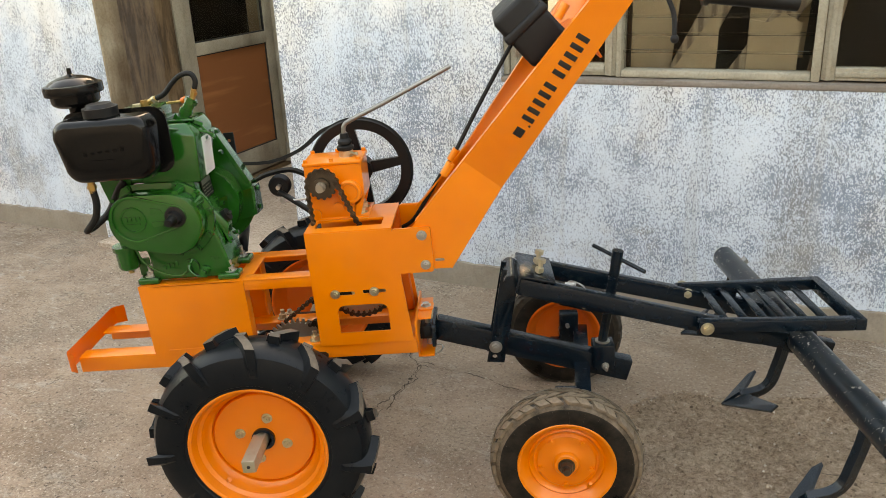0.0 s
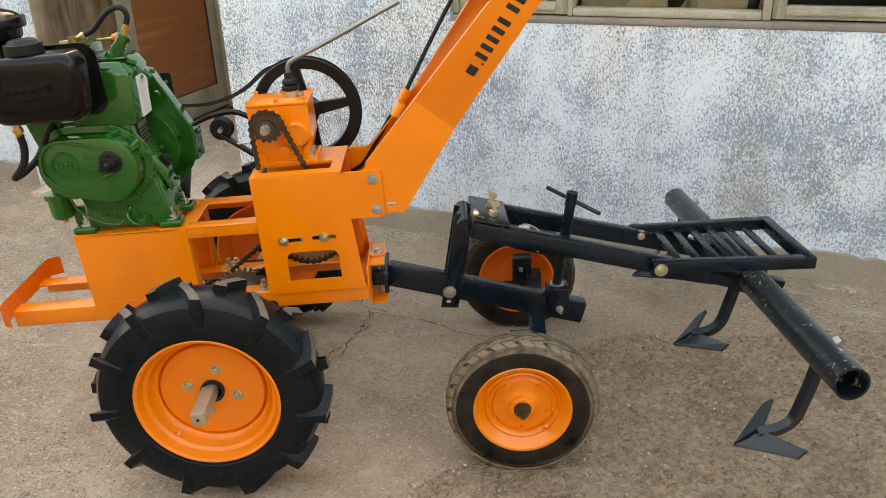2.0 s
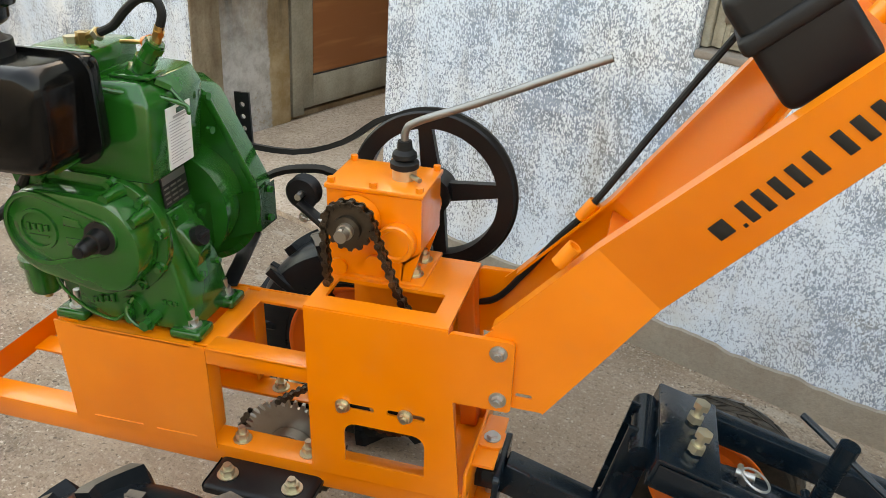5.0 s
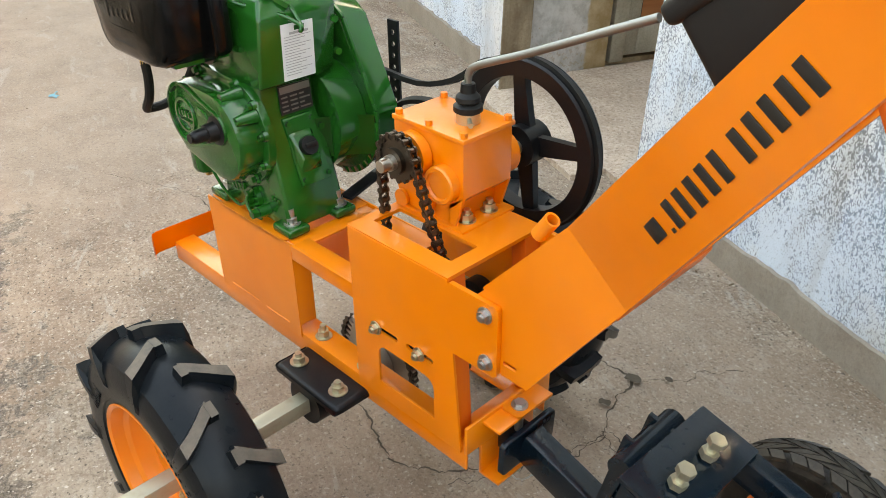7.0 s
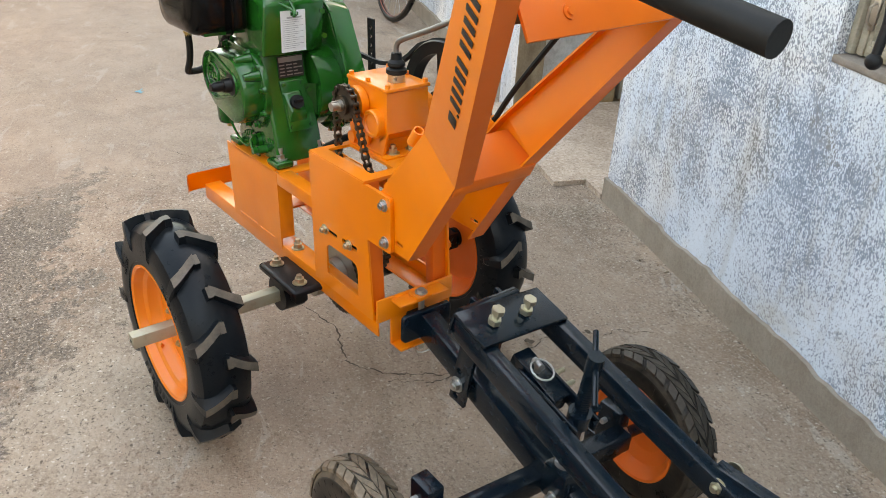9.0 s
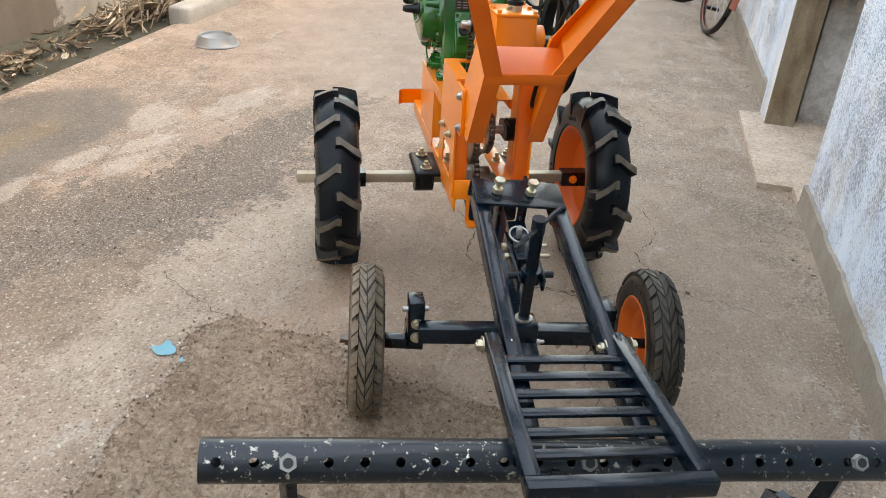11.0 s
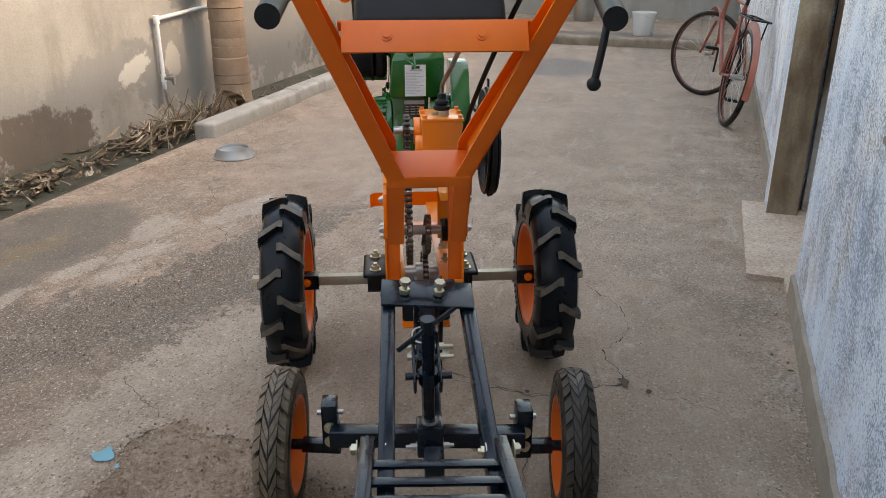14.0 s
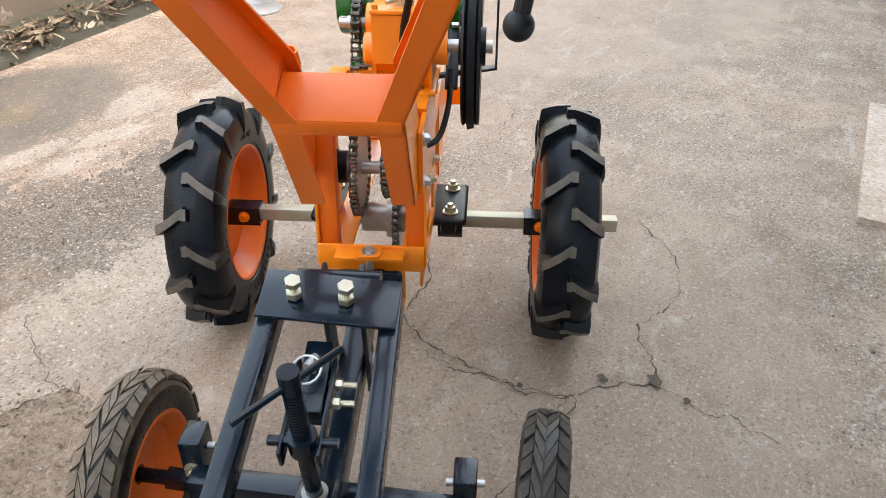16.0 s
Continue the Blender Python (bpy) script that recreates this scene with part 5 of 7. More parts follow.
for y, z in ((-0.032, 0.630), (0.018, 0.630), (-0.032, 0.724), (0.018, 0.724)):
    x = -0.119 - (z - 0.62) * 0.39
    rods("cover_screw", [((x - 0.002, y, z), (x + 0.006, y, z + 0.002), 0.0052, 6)], M_green, lid)
bm = B()
tub(bm, [[(-0.128, -0.036, 0.640), (-0.128, 0.012, 0.640), (-0.158, 0.016, 0.712), (-0.158, -0.040, 0.712)], [(-0.122, -0.030, 0.668), (-0.122, 0.006, 0.668), (-0.146, 0.006, 0.704), (-0.146, -0.032, 0.704)]])
soften(bm, 0.004, 2)
part("filler_neck", bm, M_green, engine)
bm = B()
rod(bm, (-0.137, -0.013, 0.685), (-0.124, -0.013, 0.692), 0.0165, 16)
bx(bm, (-0.121, -0.013, 0.694), (0.007, 0.024, 0.007), bev=0.002)
part("oil_cap", bm, M_plastic, engine, "black plastic oil filler cap")
# timing cover
bm = B()
plate(bm, hull((-0.314, 0.719, 0.088), (-0.232, 0.709, 0.096)), -0.074, -0.089, bev=0.002)
plate(bm, hull((-0.312, 0.719, 0.073), (-0.232, 0.710, 0.080)), -0.088, -0.136, bev=0.012)
cover = part("timing_cover", bm, M_green, engine, "green rounded timing cover")
plate_rim = [(-0.232 + 0.089 * math.cos(radians(a)), 0.709 + 0.089 * math.sin(radians(a))) for a in (10, -28, -62, -95, 45, 80)]
plate_rim += [(-0.314 + 0.081 * math.cos(radians(a)), 0.719 + 0.081 * math.sin(radians(a))) for a in (105, 140, 175, 215, 255)]
for x, z in plate_rim:
    bm = B()
    rod(bm, (x, -0.086, z), (x, -0.0935, z), 0.0105, 14, 0.0085)
    rod(bm, (x, -0.0935, z), (x, -0.1005, z), 0.0058, 6)
    part("cover_bolt", bm, M_green, cover)
for x, z, w in ((-0.205, 0.786, 0.05), (-0.165, 0.755, 0.02), (-0.190, 0.660, 0.02)):
    bm = B()
    rod(bm, (x, -0.090, z), (x, -0.128, z), 0.014, 14, 0.008)
    part("cover_rib", bm, M_green, cover)
bm = B()
tear = hull((-0.316, 0.730, 0.060), (-0.214, 0.732, 0.030))
plate(bm, tear, -0.1345, -0.1405, [hull((-0.316, 0.730, 0.052), (-0.214, 0.732, 0.0245))], bev=0.0015)
lathe(bm, [(0.026, -0.134), (0.0275, -0.1395), (0.0325, -0.1395), (0.034, -0.134)], 36, Matrix.Translation((-0.318, 0, 0.729)))
plate(bm, [(-0.270, 0.757), (-0.245, 0.753), (-0.240, 0.741), (-0.272, 0.741)], -0.133, -0.1385, bev=0.0015)
plate(bm, [(-0.270, 0.708), (-0.245, 0.710), (-0.240, 0.722), (-0.272, 0.722)], -0.133, -0.1385, bev=0.0015)
for k in range(4):
    bx(bm, (-0.334 + k * 0.0105, -0.1375, 0.732 + 0.001 * (k % 2)), (0.007, 0.005, 0.010 if k % 2 else 0.013), bev=0.001)
bx(bm, (-0.318, -0.1375, 0.7185), (0.034, 0.004, 0.003))
part("badge", bm, M_green, cover, "raised rib and round badge with plain bars")["kind"] = "stuff"
bm = B()
lathe(bm, [(0.026, -0.134), (0.026, -0.141), (0.018, -0.143), (0.0165, -0.153), (0.0155, -0.160), (0.0125, -0.161), (0.0118, -0.178), (0.0105, -0.183), (0.0085, -0.186), (0.0085, -0.190), (0.0, -0.190)], 28, Matrix.Translation((-0.211, 0, 0.731)))
part("crank_stub", bm, M_cast, engine, "black starting-crank shaft")
# cylinder with cooling shroud and fan housing
bm = B()
tub(bm, [[(-0.30, -0.079, 0.797), (-0.155, -0.079, 0.797), (-0.155, 0.040, 0.797), (-0.170, 0.085, 0.797), (-0.30, 0.085, 0.797)],
         [(-0.30, -0.079, 0.935), (-0.150, -0.070, 0.912), (-0.147, 0.045, 0.912), (-0.158, 0.090, 0.912), (-0.30, 0.090, 0.935)],
         [(-0.30, -0.066, 0.945), (-0.170, -0.055, 0.940), (-0.165, 0.045, 0.940), (-0.172, 0.085, 0.940), (-0.30, 0.085, 0.945)]])
soften(bm, 0.005)
part("cylinder_shroud", bm, M_green, engine, "green sheet-metal cooling shroud")
FC = (-0.212, 0.702)
bm = B()
plate(bm, circle(*FC, 0.100, 48), 0.046, 0.112, bev=0.008)
fanh = part("fan_housing", bm, M_green, engine, "green round fan housing")
bm = B()
edge = [(-0.30, 0.900), (-0.200, 0.900), (-0.168, 0.878), (-0.124, 0.790), (-0.098, 0.738)] + circle(*FC, 0.122, 22, 12, -190) + [(-0.33, 0.80)]
plate(bm, edge, 0.108, 0.165, bev=0.004)
volute = part("volute", bm, M_green, fanh, "green sheet-metal fan volute")
bm = B()
lip = [Vector((x, 0, z)) for x, z in edge[1:16]]
for p, q in zip(lip, lip[1:]):
    bar(bm, (p.x, 0.110, p.z), (q.x, 0.110, q.z), 0.012, 0.006, (0, 1, 0), 0.001)
part("volute_lip", bm, M_green, volute, "folded edge of the sheet metal")
bm = B()
strip = [(-0.156, 0.024), (-0.112, 0.088), (-0.088, 0.112), (-0.0855, 0.166)]
lo = [bm.verts.new((x, y, 0.646)) for x, y in strip]
hi = [bm.verts.new((x, y, 0.722)) for x, y in strip]
for i in range(3):
    bm.faces.new((lo[i], lo[i + 1], hi[i + 1], hi[i]))
bmesh.ops.solidify(bm, geom=bm.faces[:], thickness=0.003)
part("air_duct", bm, M_green, fanh, "bent green strap over the fan housing")
rods("shroud_screw", [((x, y, z), (x + 0.009, y - 0.002, z), 0.0065, 6) for x, y, z in ((-0.150, 0.079, 0.833), (-0.148, 0.075, 0.890), (-0.089, 0.146, 0.712), (-0.089, 0.142, 0.660), (-0.155, 0.033, 0.708), (-0.153, 0.035, 0.662))], M_green, engine)
bm = B()
span(bm, (-0.345, -0.055, 0.940), (-0.240, 0.055, 0.980), bev=0.007)
span(bm, (-0.350, -0.061, 0.940), (-0.235, 0.061, 0.949), bev=0.002)
rocker = part("rocker_cover", bm, M_green, engine, "green rocker cover")
bm = B()
rod(bm, (-0.274, -0.02, 0.978), (-0.274, -0.02, 0.998), 0.012, 6)
rod(bm, (-0.274, -0.02, 0.988), (-0.244, -0.022, 1.000), 0.0075, 10)
part("banjo_bolt", bm, M_brass, rocker, "brass banjo fitting")
bm = B()
rod(bm, (-0.297, -0.02, 0.978), (-0.297, -0.02, 0.990), 0.011, 6)
part("banjo_nut", bm, M_zinc, rocker)
bm = B()
rod(bm, (-0.252, -0.022, 0.994), (-0.246, -0.022, 0.999), 0.0105, 6)
part("hose_nut", bm, M_zinc, rocker)
bm = B()
rod(bm, (-0.200, -0.024, 0.930), (-0.156, -0.020, 0.993), 0.0135, 18)
rod(bm, (-0.204, -0.024, 0.924), (-0.186, -0.023, 0.950), 0.021, 6)
rod(bm, (-0.180, -0.022, 0.959), (-0.174, -0.0215, 0.968), 0.0165, 18)
rod(bm, (-0.164, -0.021, 0.982), (-0.158, -0.0205, 0.990), 0.0165, 6)
span(bm, (-0.226, -0.045, 0.942), (-0.158, 0.0, 0.948), bev=0.003)
part("injector", bm, M_green, engine, "green fuel injector")
bm = B()
rod(bm, (-0.156, -0.02, 0.992), (-0.147, -0.02, 1.016), 0.007, 10)
rod(bm, (-0.152, -0.02, 1.002), (-0.149, -0.02, 1.009), 0.0088, 6)
part("hose_nut", bm, M_brass, engine)
bm = B()
sweep(bm, curve([(-0.148, -0.02, 1.012), (-0.141, -0.02, 1.034), (-0.150, -0.02, 1.052), (-0.175, -0.02, 1.050), (-0.200, -0.02, 1.032), (-0.222, -0.021, 1.010), (-0.246, -0.022, 0.999)], 6), 0.0065, 10)
part("return_hose", bm, M_rubber_hose, engine, "black rubber fuel return hose")
bm = B()
rod(bm, (-0.178, 0.0, 0.988), (-0.192, 0.002, 0.985), 0.0095, 14, 0.0075)
part("decompression_cap", bm, M_flange, engine, "small orange plastic cap")
bm = B()
rod(bm, (-0.192, 0.002, 0.985), (-0.232, 0.004, 0.982), 0.0032, 8)
part("decompression_rod", bm, M_brass, engine)
for pts, r in (([(-0.275, -0.075, 0.925), (-0.235, -0.085, 0.940), (-0.200, -0.070, 0.930), (-0.160, -0.035, 0.918), (-0.130, -0.008, 0.900), (-0.124, -0.010, 0.890), (-0.135, 0.0, 0.896), (-0.165, -0.006, 0.935)], 0.0036),
               ([(-0.380, -0.085, 0.636), (-0.352, -0.092, 0.640), (-0.335, -0.096, 0.605), (-0.295, -0.098, 0.575), (-0.250, -0.098, 0.562), (-0.230, -0.092, 0.572)], 0.003),
               ([(-0.215, -0.085, 0.600), (-0.222, -0.098, 0.580), (-0.205, -0.100, 0.560), (-0.180, -0.096, 0.556)], 0.003)):
    bm = B()
    sweep(bm, curve(pts, 5), r, 8)
    part("fuel_line", bm, M_green, engine, "thin green fuel pipe")
bm = B()
rod(bm, (-0.165, -0.024, 0.938), (-0.150, -0.010, 0.926), 0.008, 6)
part("pipe_nut", bm, M_green, engine)
bm = B()
lathe(bm, [(0.0, 0.582), (0.014, 0.582), (0.024, 0.588), (0.027, 0.596), (0.028, 0.636), (0.033, 0.638), (0.033, 0.650), (0.012, 0.652), (0.012, 0.661), (0.0, 0.661)], 28, Matrix.Translation((-0.379, -0.082, 0)), "Z")
span(bm, (-0.37, -0.095, 0.638), (-0.325, -0.07, 0.650), bev=0.003)
part("fuel_filter", bm, M_green, engine, "green fuel filter bowl")
bm = B()
rod(bm, (-0.379, -0.082, 0.574), (-0.379, -0.082, 0.584), 0.007, 10)
part("drain_screw", bm, M_brass, engine)
rods("plug", [((x, -0.070, z), (x, y, z), r, n) for x, z, r, y, n in ((-0.222, 0.578, 0.022, -0.086, 20), (-0.222, 0.590, 0.007, -0.096, 6), (-0.222, 0.577, 0.007, -0.096, 6), (-0.222, 0.564, 0.007, -0.096, 6), (-0.185, 0.568, 0.012, -0.100, 14), (-0.185, 0.568, 0.009, -0.112, 6))], M_green, engine)
bm = B()
for k in range(4):
    bx(bm, (-0.292 + 0.011 * k, -0.078, 0.580 + 0.003 * k), (0.008, 0.005, 0.014 if k % 2 else 0.010), bev=0.001)
for k in range(3):
    bx(bm, (-0.165 + 0.010 * k, -0.0775, 0.597), (0.007, 0.004, 0.008), bev=0.001)
part("cast_mark", bm, M_green, engine, "raised cast marks")["kind"] = "stuff"
# stickers: print that cannot be read stays plain bars
SM = Matrix.Translation((-0.1532, 0.0, 0.800)) @ Matrix.Rotation(radians(2.8), 4, "Y")
bm = B()
span(bm, (-0.002, -0.031, 0.003), (0.0012, 0.032, 0.098), SM)
sticker = part("sticker", bm, M_paper, engine, "white instruction sticker with grey print")
bm = B()
for k in range(15):
    w = 0.053 - 0.011 * ((k * 7) % 3)
    span(bm, (0.0012, -0.027, 0.076 - k * 0.0046), (0.0016, -0.027 + w, 0.0771 - k * 0.0046), SM)
span(bm, (0.0012, -0.016, 0.080), (0.0016, 0.022, 0.084), SM)
part("print", bm, M_grey_ink, sticker)["kind"] = "stuff"
bm = B()
span(bm, (0.0012, -0.006, 0.086), (0.0017, 0.014, 0.094), SM)
part("emblem", bm, M_green, sticker, "small green emblem")
bm = B()
NM = Matrix.Translation((-0.1660, 0.0, 0.740)) @ Matrix.Rotation(radians(-5), 4, "Y")
span(bm, (-0.003, -0.036, 0.0), (0.0, 0.030, 0.050), NM)
plate_ob = part("name_plate", bm, M_ink, engine, "black and silver engine name plate")
bm = B()
span(bm, (0.0, -0.034, 0.036), (0.0006, 0.028, 0.048), NM)
for k in range(4):
    for a, b in ((-0.033, -0.020), (-0.015, 0.000), (0.004, 0.026 if k % 2 else 0.014)):
        span(bm, (0.0, a, 0.028 - k * 0.0078), (0.0006, b, 0.0308 - k * 0.0078), NM)
part("plate_print", bm, M_alu, plate_ob)["kind"] = "stuff"

# fuel tank
bm = B()
rings = []
for y, g, dz in ((-0.130, 0.0, 0.0), (-0.196, 0.0, 0.0), (-0.210, 0.006, 0.0), (-0.217, 0.016, 0.002), (-0.2195, 0.040, 0.004)):
    top, low = 0.992 - g * 0.7 - dz, 0.846 + g * 0.8
    xa, xb = -0.428 + g, -0.200 - g
    loop = circle(xb - 0.030, top - 0.030, 0.030, 6, 0, 90) + circle(xa + 0.034, top - 0.034, 0.034, 6, 90, 180) + circle(xa + 0.012 + 0.036, low + 0.036, 0.036, 6, 180, 270) + circle(xb - 0.007 - 0.034, low + 0.034, 0.034, 6, 270, 360)
    rings.append([bm.verts.new((x, y, z)) for x, z in loop])
for p, q in zip(rings, rings[1:]):
    for i in range(len(p)):
        bm.faces.new((p[i], p[(i + 1) % len(p)], q[(i + 1) % len(q)], q[i]))
bm.faces.new(rings[0])
bm.faces.new(rings[-1])
tank = part("fuel_tank", bm, M_tank, engine, "glossy black pressed-steel fuel tank", 50)
bm = B()
plate(bm, rounded(-0.436, 0.842, -0.186, 0.999, 0.034, 7), -0.132, -0.125, bev=0.001)
bx(bm, (-0.311, -0.106, 0.921), (0.226, 0.045, 0.140), bev=0.018, seg=4)
part("tank_back", bm, M_tank, tank)
bm = B()
rod(bm, (-0.322, -0.160, 0.984), (-0.322, -0.160, 0.994), 0.034, 28)
rod(bm, (-0.322, -0.160, 0.992), (-0.322, -0.160, 1.012), 0.040, 14)
rod(bm, (-0.322, -0.160, 1.012), (-0.322, -0.160, 1.020), 0.034, 28, 0.026)
part("tank_cap", bm, M_plastic, tank, "black ribbed filler cap")
bm = B()
for k, (h, dz) in enumerate(((0.032, 0.004), (0.017, 0.0), (0.015, 0.001), (0.017, 0.002), (0.017, 0.003), (0.032, 0.010))):
    bx(bm, (-0.352 + k * 0.0175, -0.2178, 0.924 + dz), (0.011, 0.005, h), Matrix.Identity(4), 0.0018)
bx(bm, (-0.312, -0.2175, 0.902), (0.070, 0.004, 0.003), bev=0.001)
part("badge", bm, M_tank, tank, "raised badge of plain bars")["kind"] = "stuff"
bm = B()
span(bm, (-0.395, -0.185, 0.843), (-0.225, -0.085, 0.856), bev=0.003)
plate(bm, [(-0.415, 0.850), (-0.325, 0.850), (-0.335, 0.73), (-0.385, 0.73)], -0.080, -0.073)
part("tank_bracket", bm, M_green, engine)
bm = B()
for x in (-0.372, -0.255):
    span(bm, (x - 0.013, -0.180, 0.846), (x + 0.013, -0.10, 0.860), bev=0.003)
part("tank_pad", bm, M_plastic, tank)["kind"] = "stuff"
bm = B()
rod(bm, (-0.385, -0.162, 0.812), (-0.385, -0.162, 0.858), 0.0085, 10)
rod(bm, (-0.385, -0.162, 0.822), (-0.385, -0.162, 0.832), 0.011, 6)
part("fuel_tap", bm, M_brass, tank)
bm = B()
sweep(bm, curve([(-0.385, -0.162, 0.818), (-0.384, -0.162, 0.785), (-0.395, -0.162, 0.750), (-0.420, -0.160, 0.722), (-0.428, -0.150, 0.716), (-0.418, -0.125, 0.720), (-0.390, -0.100, 0.745), (-0.365, -0.085, 0.790), (-0.345, -0.080, 0.815)], 6), 0.0085, 10)
part("fuel_hose", bm, M_rubber_hose, engine, "black rubber fuel hose")
# air cleaner
bm = B()
am = Matrix.Translation((-0.414, -0.080, 0.014))
lathe(bm, [(0.0, 1.082), (0.005, 1.081), (0.0055, 1.068), (0.010, 1.065), (0.028, 1.062), (0.048, 1.054), (0.058, 1.046), (0.0665, 1.044), (0.0675, 1.041), (0.0675, 1.026), (0.066, 1.022), (0.056, 1.021), (0.055, 1.004), (0.052, 0.999), (0.044, 0.994), (0.020, 0.990), (0.0185, 0.92), (0.0, 0.92)], 40, am, "Z")
part("air_cleaner", bm, M_tank, engine, "black bowl-shaped air cleaner", 25)
bm = B()
sweep(bm, [(-0.416, -0.080, 0.93), (-0.40, -0.07, 0.912), (-0.35, -0.04, 0.905), (-0.29, -0.02, 0.905)], 0.018, 14)
part("intake_pipe", bm, M_tank, engine)

# belt, tensioner and perforated strap
bm = B()
belt = [(pc[0] + 0.139 * math.cos(radians(a)), 0.179, pc[1] + 0.139 * math.sin(radians(a))) for a in range(118, -80, -12)]
belt = [(-0.165, 0.179, 0.775), (-0.05, 0.179, 0.772), (0.04, 0.179, 0.80), (0.10, 0.179, 0.843)] + belt + [(0.15, 0.179, 0.62), (0.08, 0.179, 0.70), (0.02, 0.179, 0.742), (-0.03, 0.179, 0.744), (-0.09, 0.179, 0.728), (-0.16, 0.179, 0.68)]
sweep(bm, curve(belt, 3), 0, flat=(0.013, 0.009))
part("drive_belt", bm, M_rubber_hose, tractor, "slack black rubber V-belt")
bm = B()
bar(bm, (-0.026, 0.135, 0.70), (0.085, 0.135, 0.612), 0.008, 0.026, (0, 1, 0))
tens = part("belt_tensioner", bm, M_cast, tractor, "black belt tensioner arm")
bm = B()
lathe(bm, [(0.008, 0.145), (0.026, 0.145), (0.030, 0.148), (0.022, 0.158), (0.030, 0.168), (0.026, 0.171), (0.008, 0.171), (0.008, 0.145)], 28, Matrix.Translation((-0.026, 0, 0.710)))
part("idler_pulley", bm, M_cast, tens, "small black idler pulley")
bm = B()
rod(bm, (-0.026, 0.13, 0.710), (-0.026, 0.178, 0.710), 0.006, 10)
rod(bm, (-0.015, 0.13, 0.672), (0.085, 0.128, 0.676), 0.003, 8)
bolt(bm, (-0.015, 0.131, 0.675), (0, -1, 0), 0.007, 0.006, 0.004)
part("tensioner_bolt", bm, M_steel, tens)
bm = B()
holes = [circle(0.0, 0.655 + 0.022 * k, 0.005, 10) for k in range(9)]
plate(bm, [(-0.014, 0.575), (0.014, 0.575), (0.014, 0.853), (-0.014, 0.853)], 0.0, 0.005, holes, Matrix.Translation((-0.166, 0.222, 0)))
bar(bm, (-0.166, 0.225, 0.578), (-0.130, 0.058, 0.560), 0.028, 0.006)
part("perforated_strap", bm, M_cast, tractor, "black perforated steel strap")

# ---- handle arms ----
arms = []
for s in (-1, 1):
    bm = B()
    t = 0.004
    yo = 0.096
    # lower straight length: web and rear flange
    web0 = [(0.345, 0.56), (0.345, 0.640), (0.365, 0.660), (0.494, 0.803), (0.576, 0.735), (0.440, 0.535), (0.40, 0.535)]
    plate(bm, web0, s * yo, s * (yo - t), [rounded(0.402, 0.554, 0.426, 0.562, 0.0035)])
    # upper length: leans outward past the bend
    UX, UY, UZ = 0.268, 0.158, 0.395
    K1, K2 = Vector((0.494, s * yo, 0.803)), Vector((0.576, s * yo, 0.735))
    L = 1.22
    E2 = K2 + Vector((UX, s * UY, UZ)) * L
    E1 = E2 + Vector((-0.827, 0, 0.561)) * 0.055
    inn = Vector((0, -s * t, 0))
    vs = [bm.verts.new(v) for v in (K1, K2, E2, E1)]
    wv = [bm.verts.new(v + inn) for v in (K1, K2, E2, E1)]
    bm.faces.new(vs)
    bm.faces.new(wv[::-1])
    for i in range(4):
        bm.faces.new((vs[i], vs[(i + 1) % 4], wv[(i + 1) % 4], wv[i]))
    # flanges along the rear-lower and the front-upper edges
    def flange(p, q, depth):
        p, q = Vector(p), Vector(q)
        d = (q - p).normalized()
        n = d.cross(Vector((0, s, 0))).normalized() * t
        a, b = p, q
        w = Vector((0, -s * depth, 0))
        q8 = [a, b, b + w, a + w]
        top = [bm.verts.new(v) for v in q8]
        low_ = [bm.verts.new(v + n) for v in q8]
        bm.faces.new(top)
        bm.faces.new(low_[::-1])
        for i in range(4):
            bm.faces.new((top[i], top[(i + 1) % 4], low_[(i + 1) % 4], low_[i]))
    flange((0.440, s * yo, 0.535), (0.576, s * yo, 0.735), 0.040)
    flange(K2, E2, 0.040)
    flange((0.494, s * yo, 0.803), (0.365, s * yo, 0.660), 0.024)
    flange(E1, K1, 0.024)
    bmesh.ops.remove_doubles(bm, verts=bm.verts[:], dist=0.0006)
    bmesh.ops.recalc_face_normals(bm, faces=bm.faces)
    # rear-looking and inner faces, picked by normal, carry their shade as redder orange
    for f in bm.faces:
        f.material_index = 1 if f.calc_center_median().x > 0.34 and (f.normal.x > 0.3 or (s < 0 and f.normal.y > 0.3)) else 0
    arm = part("handle_arm", bm, [M_orange, M_orange_shade], tractor, "orange channel-section handle arm bent outward")
    arms.append((arm, K1, K2, E1, E2))
    bm = B()
    plate(bm, rounded(0.303, 0.531, 0.398, 0.649, 0.007, 4), s * (yo + 0.009), s * (yo + 0.0005), bev=0.001)
    part("arm_plate", bm, M_orange, arm)
    bolts("arm_bolt", [((x, s * (yo + 0.009), z), (0, s, 0), 0.0088, 0.007, 0.003) for x, z in ((0.376, 0.629), (0.379, 0.551))], M_steel, arm)
# cross plates between the arms, their shaded look put into a redder orange
bm = B()
mk = Matrix.Translation((0.538, 0, 0.756)) @ Matrix.Rotation(radians(28), 4, "Y")
bx(bm, (0.0, 0.0, 0.0), (0.092, 0.182, 0.005), mk, 0.001)
bx(bm, (0.0445, 0.0, -0.014), (0.005, 0.182, 0.028), mk, 0.001)
part("knee_plate", bm, M_orange_shade, tractor, "orange cross plate at the bend, tinted as in shade")
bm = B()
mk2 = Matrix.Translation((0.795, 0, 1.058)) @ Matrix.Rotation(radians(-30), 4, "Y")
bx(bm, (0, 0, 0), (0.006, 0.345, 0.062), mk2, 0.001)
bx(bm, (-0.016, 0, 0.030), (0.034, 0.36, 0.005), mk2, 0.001)
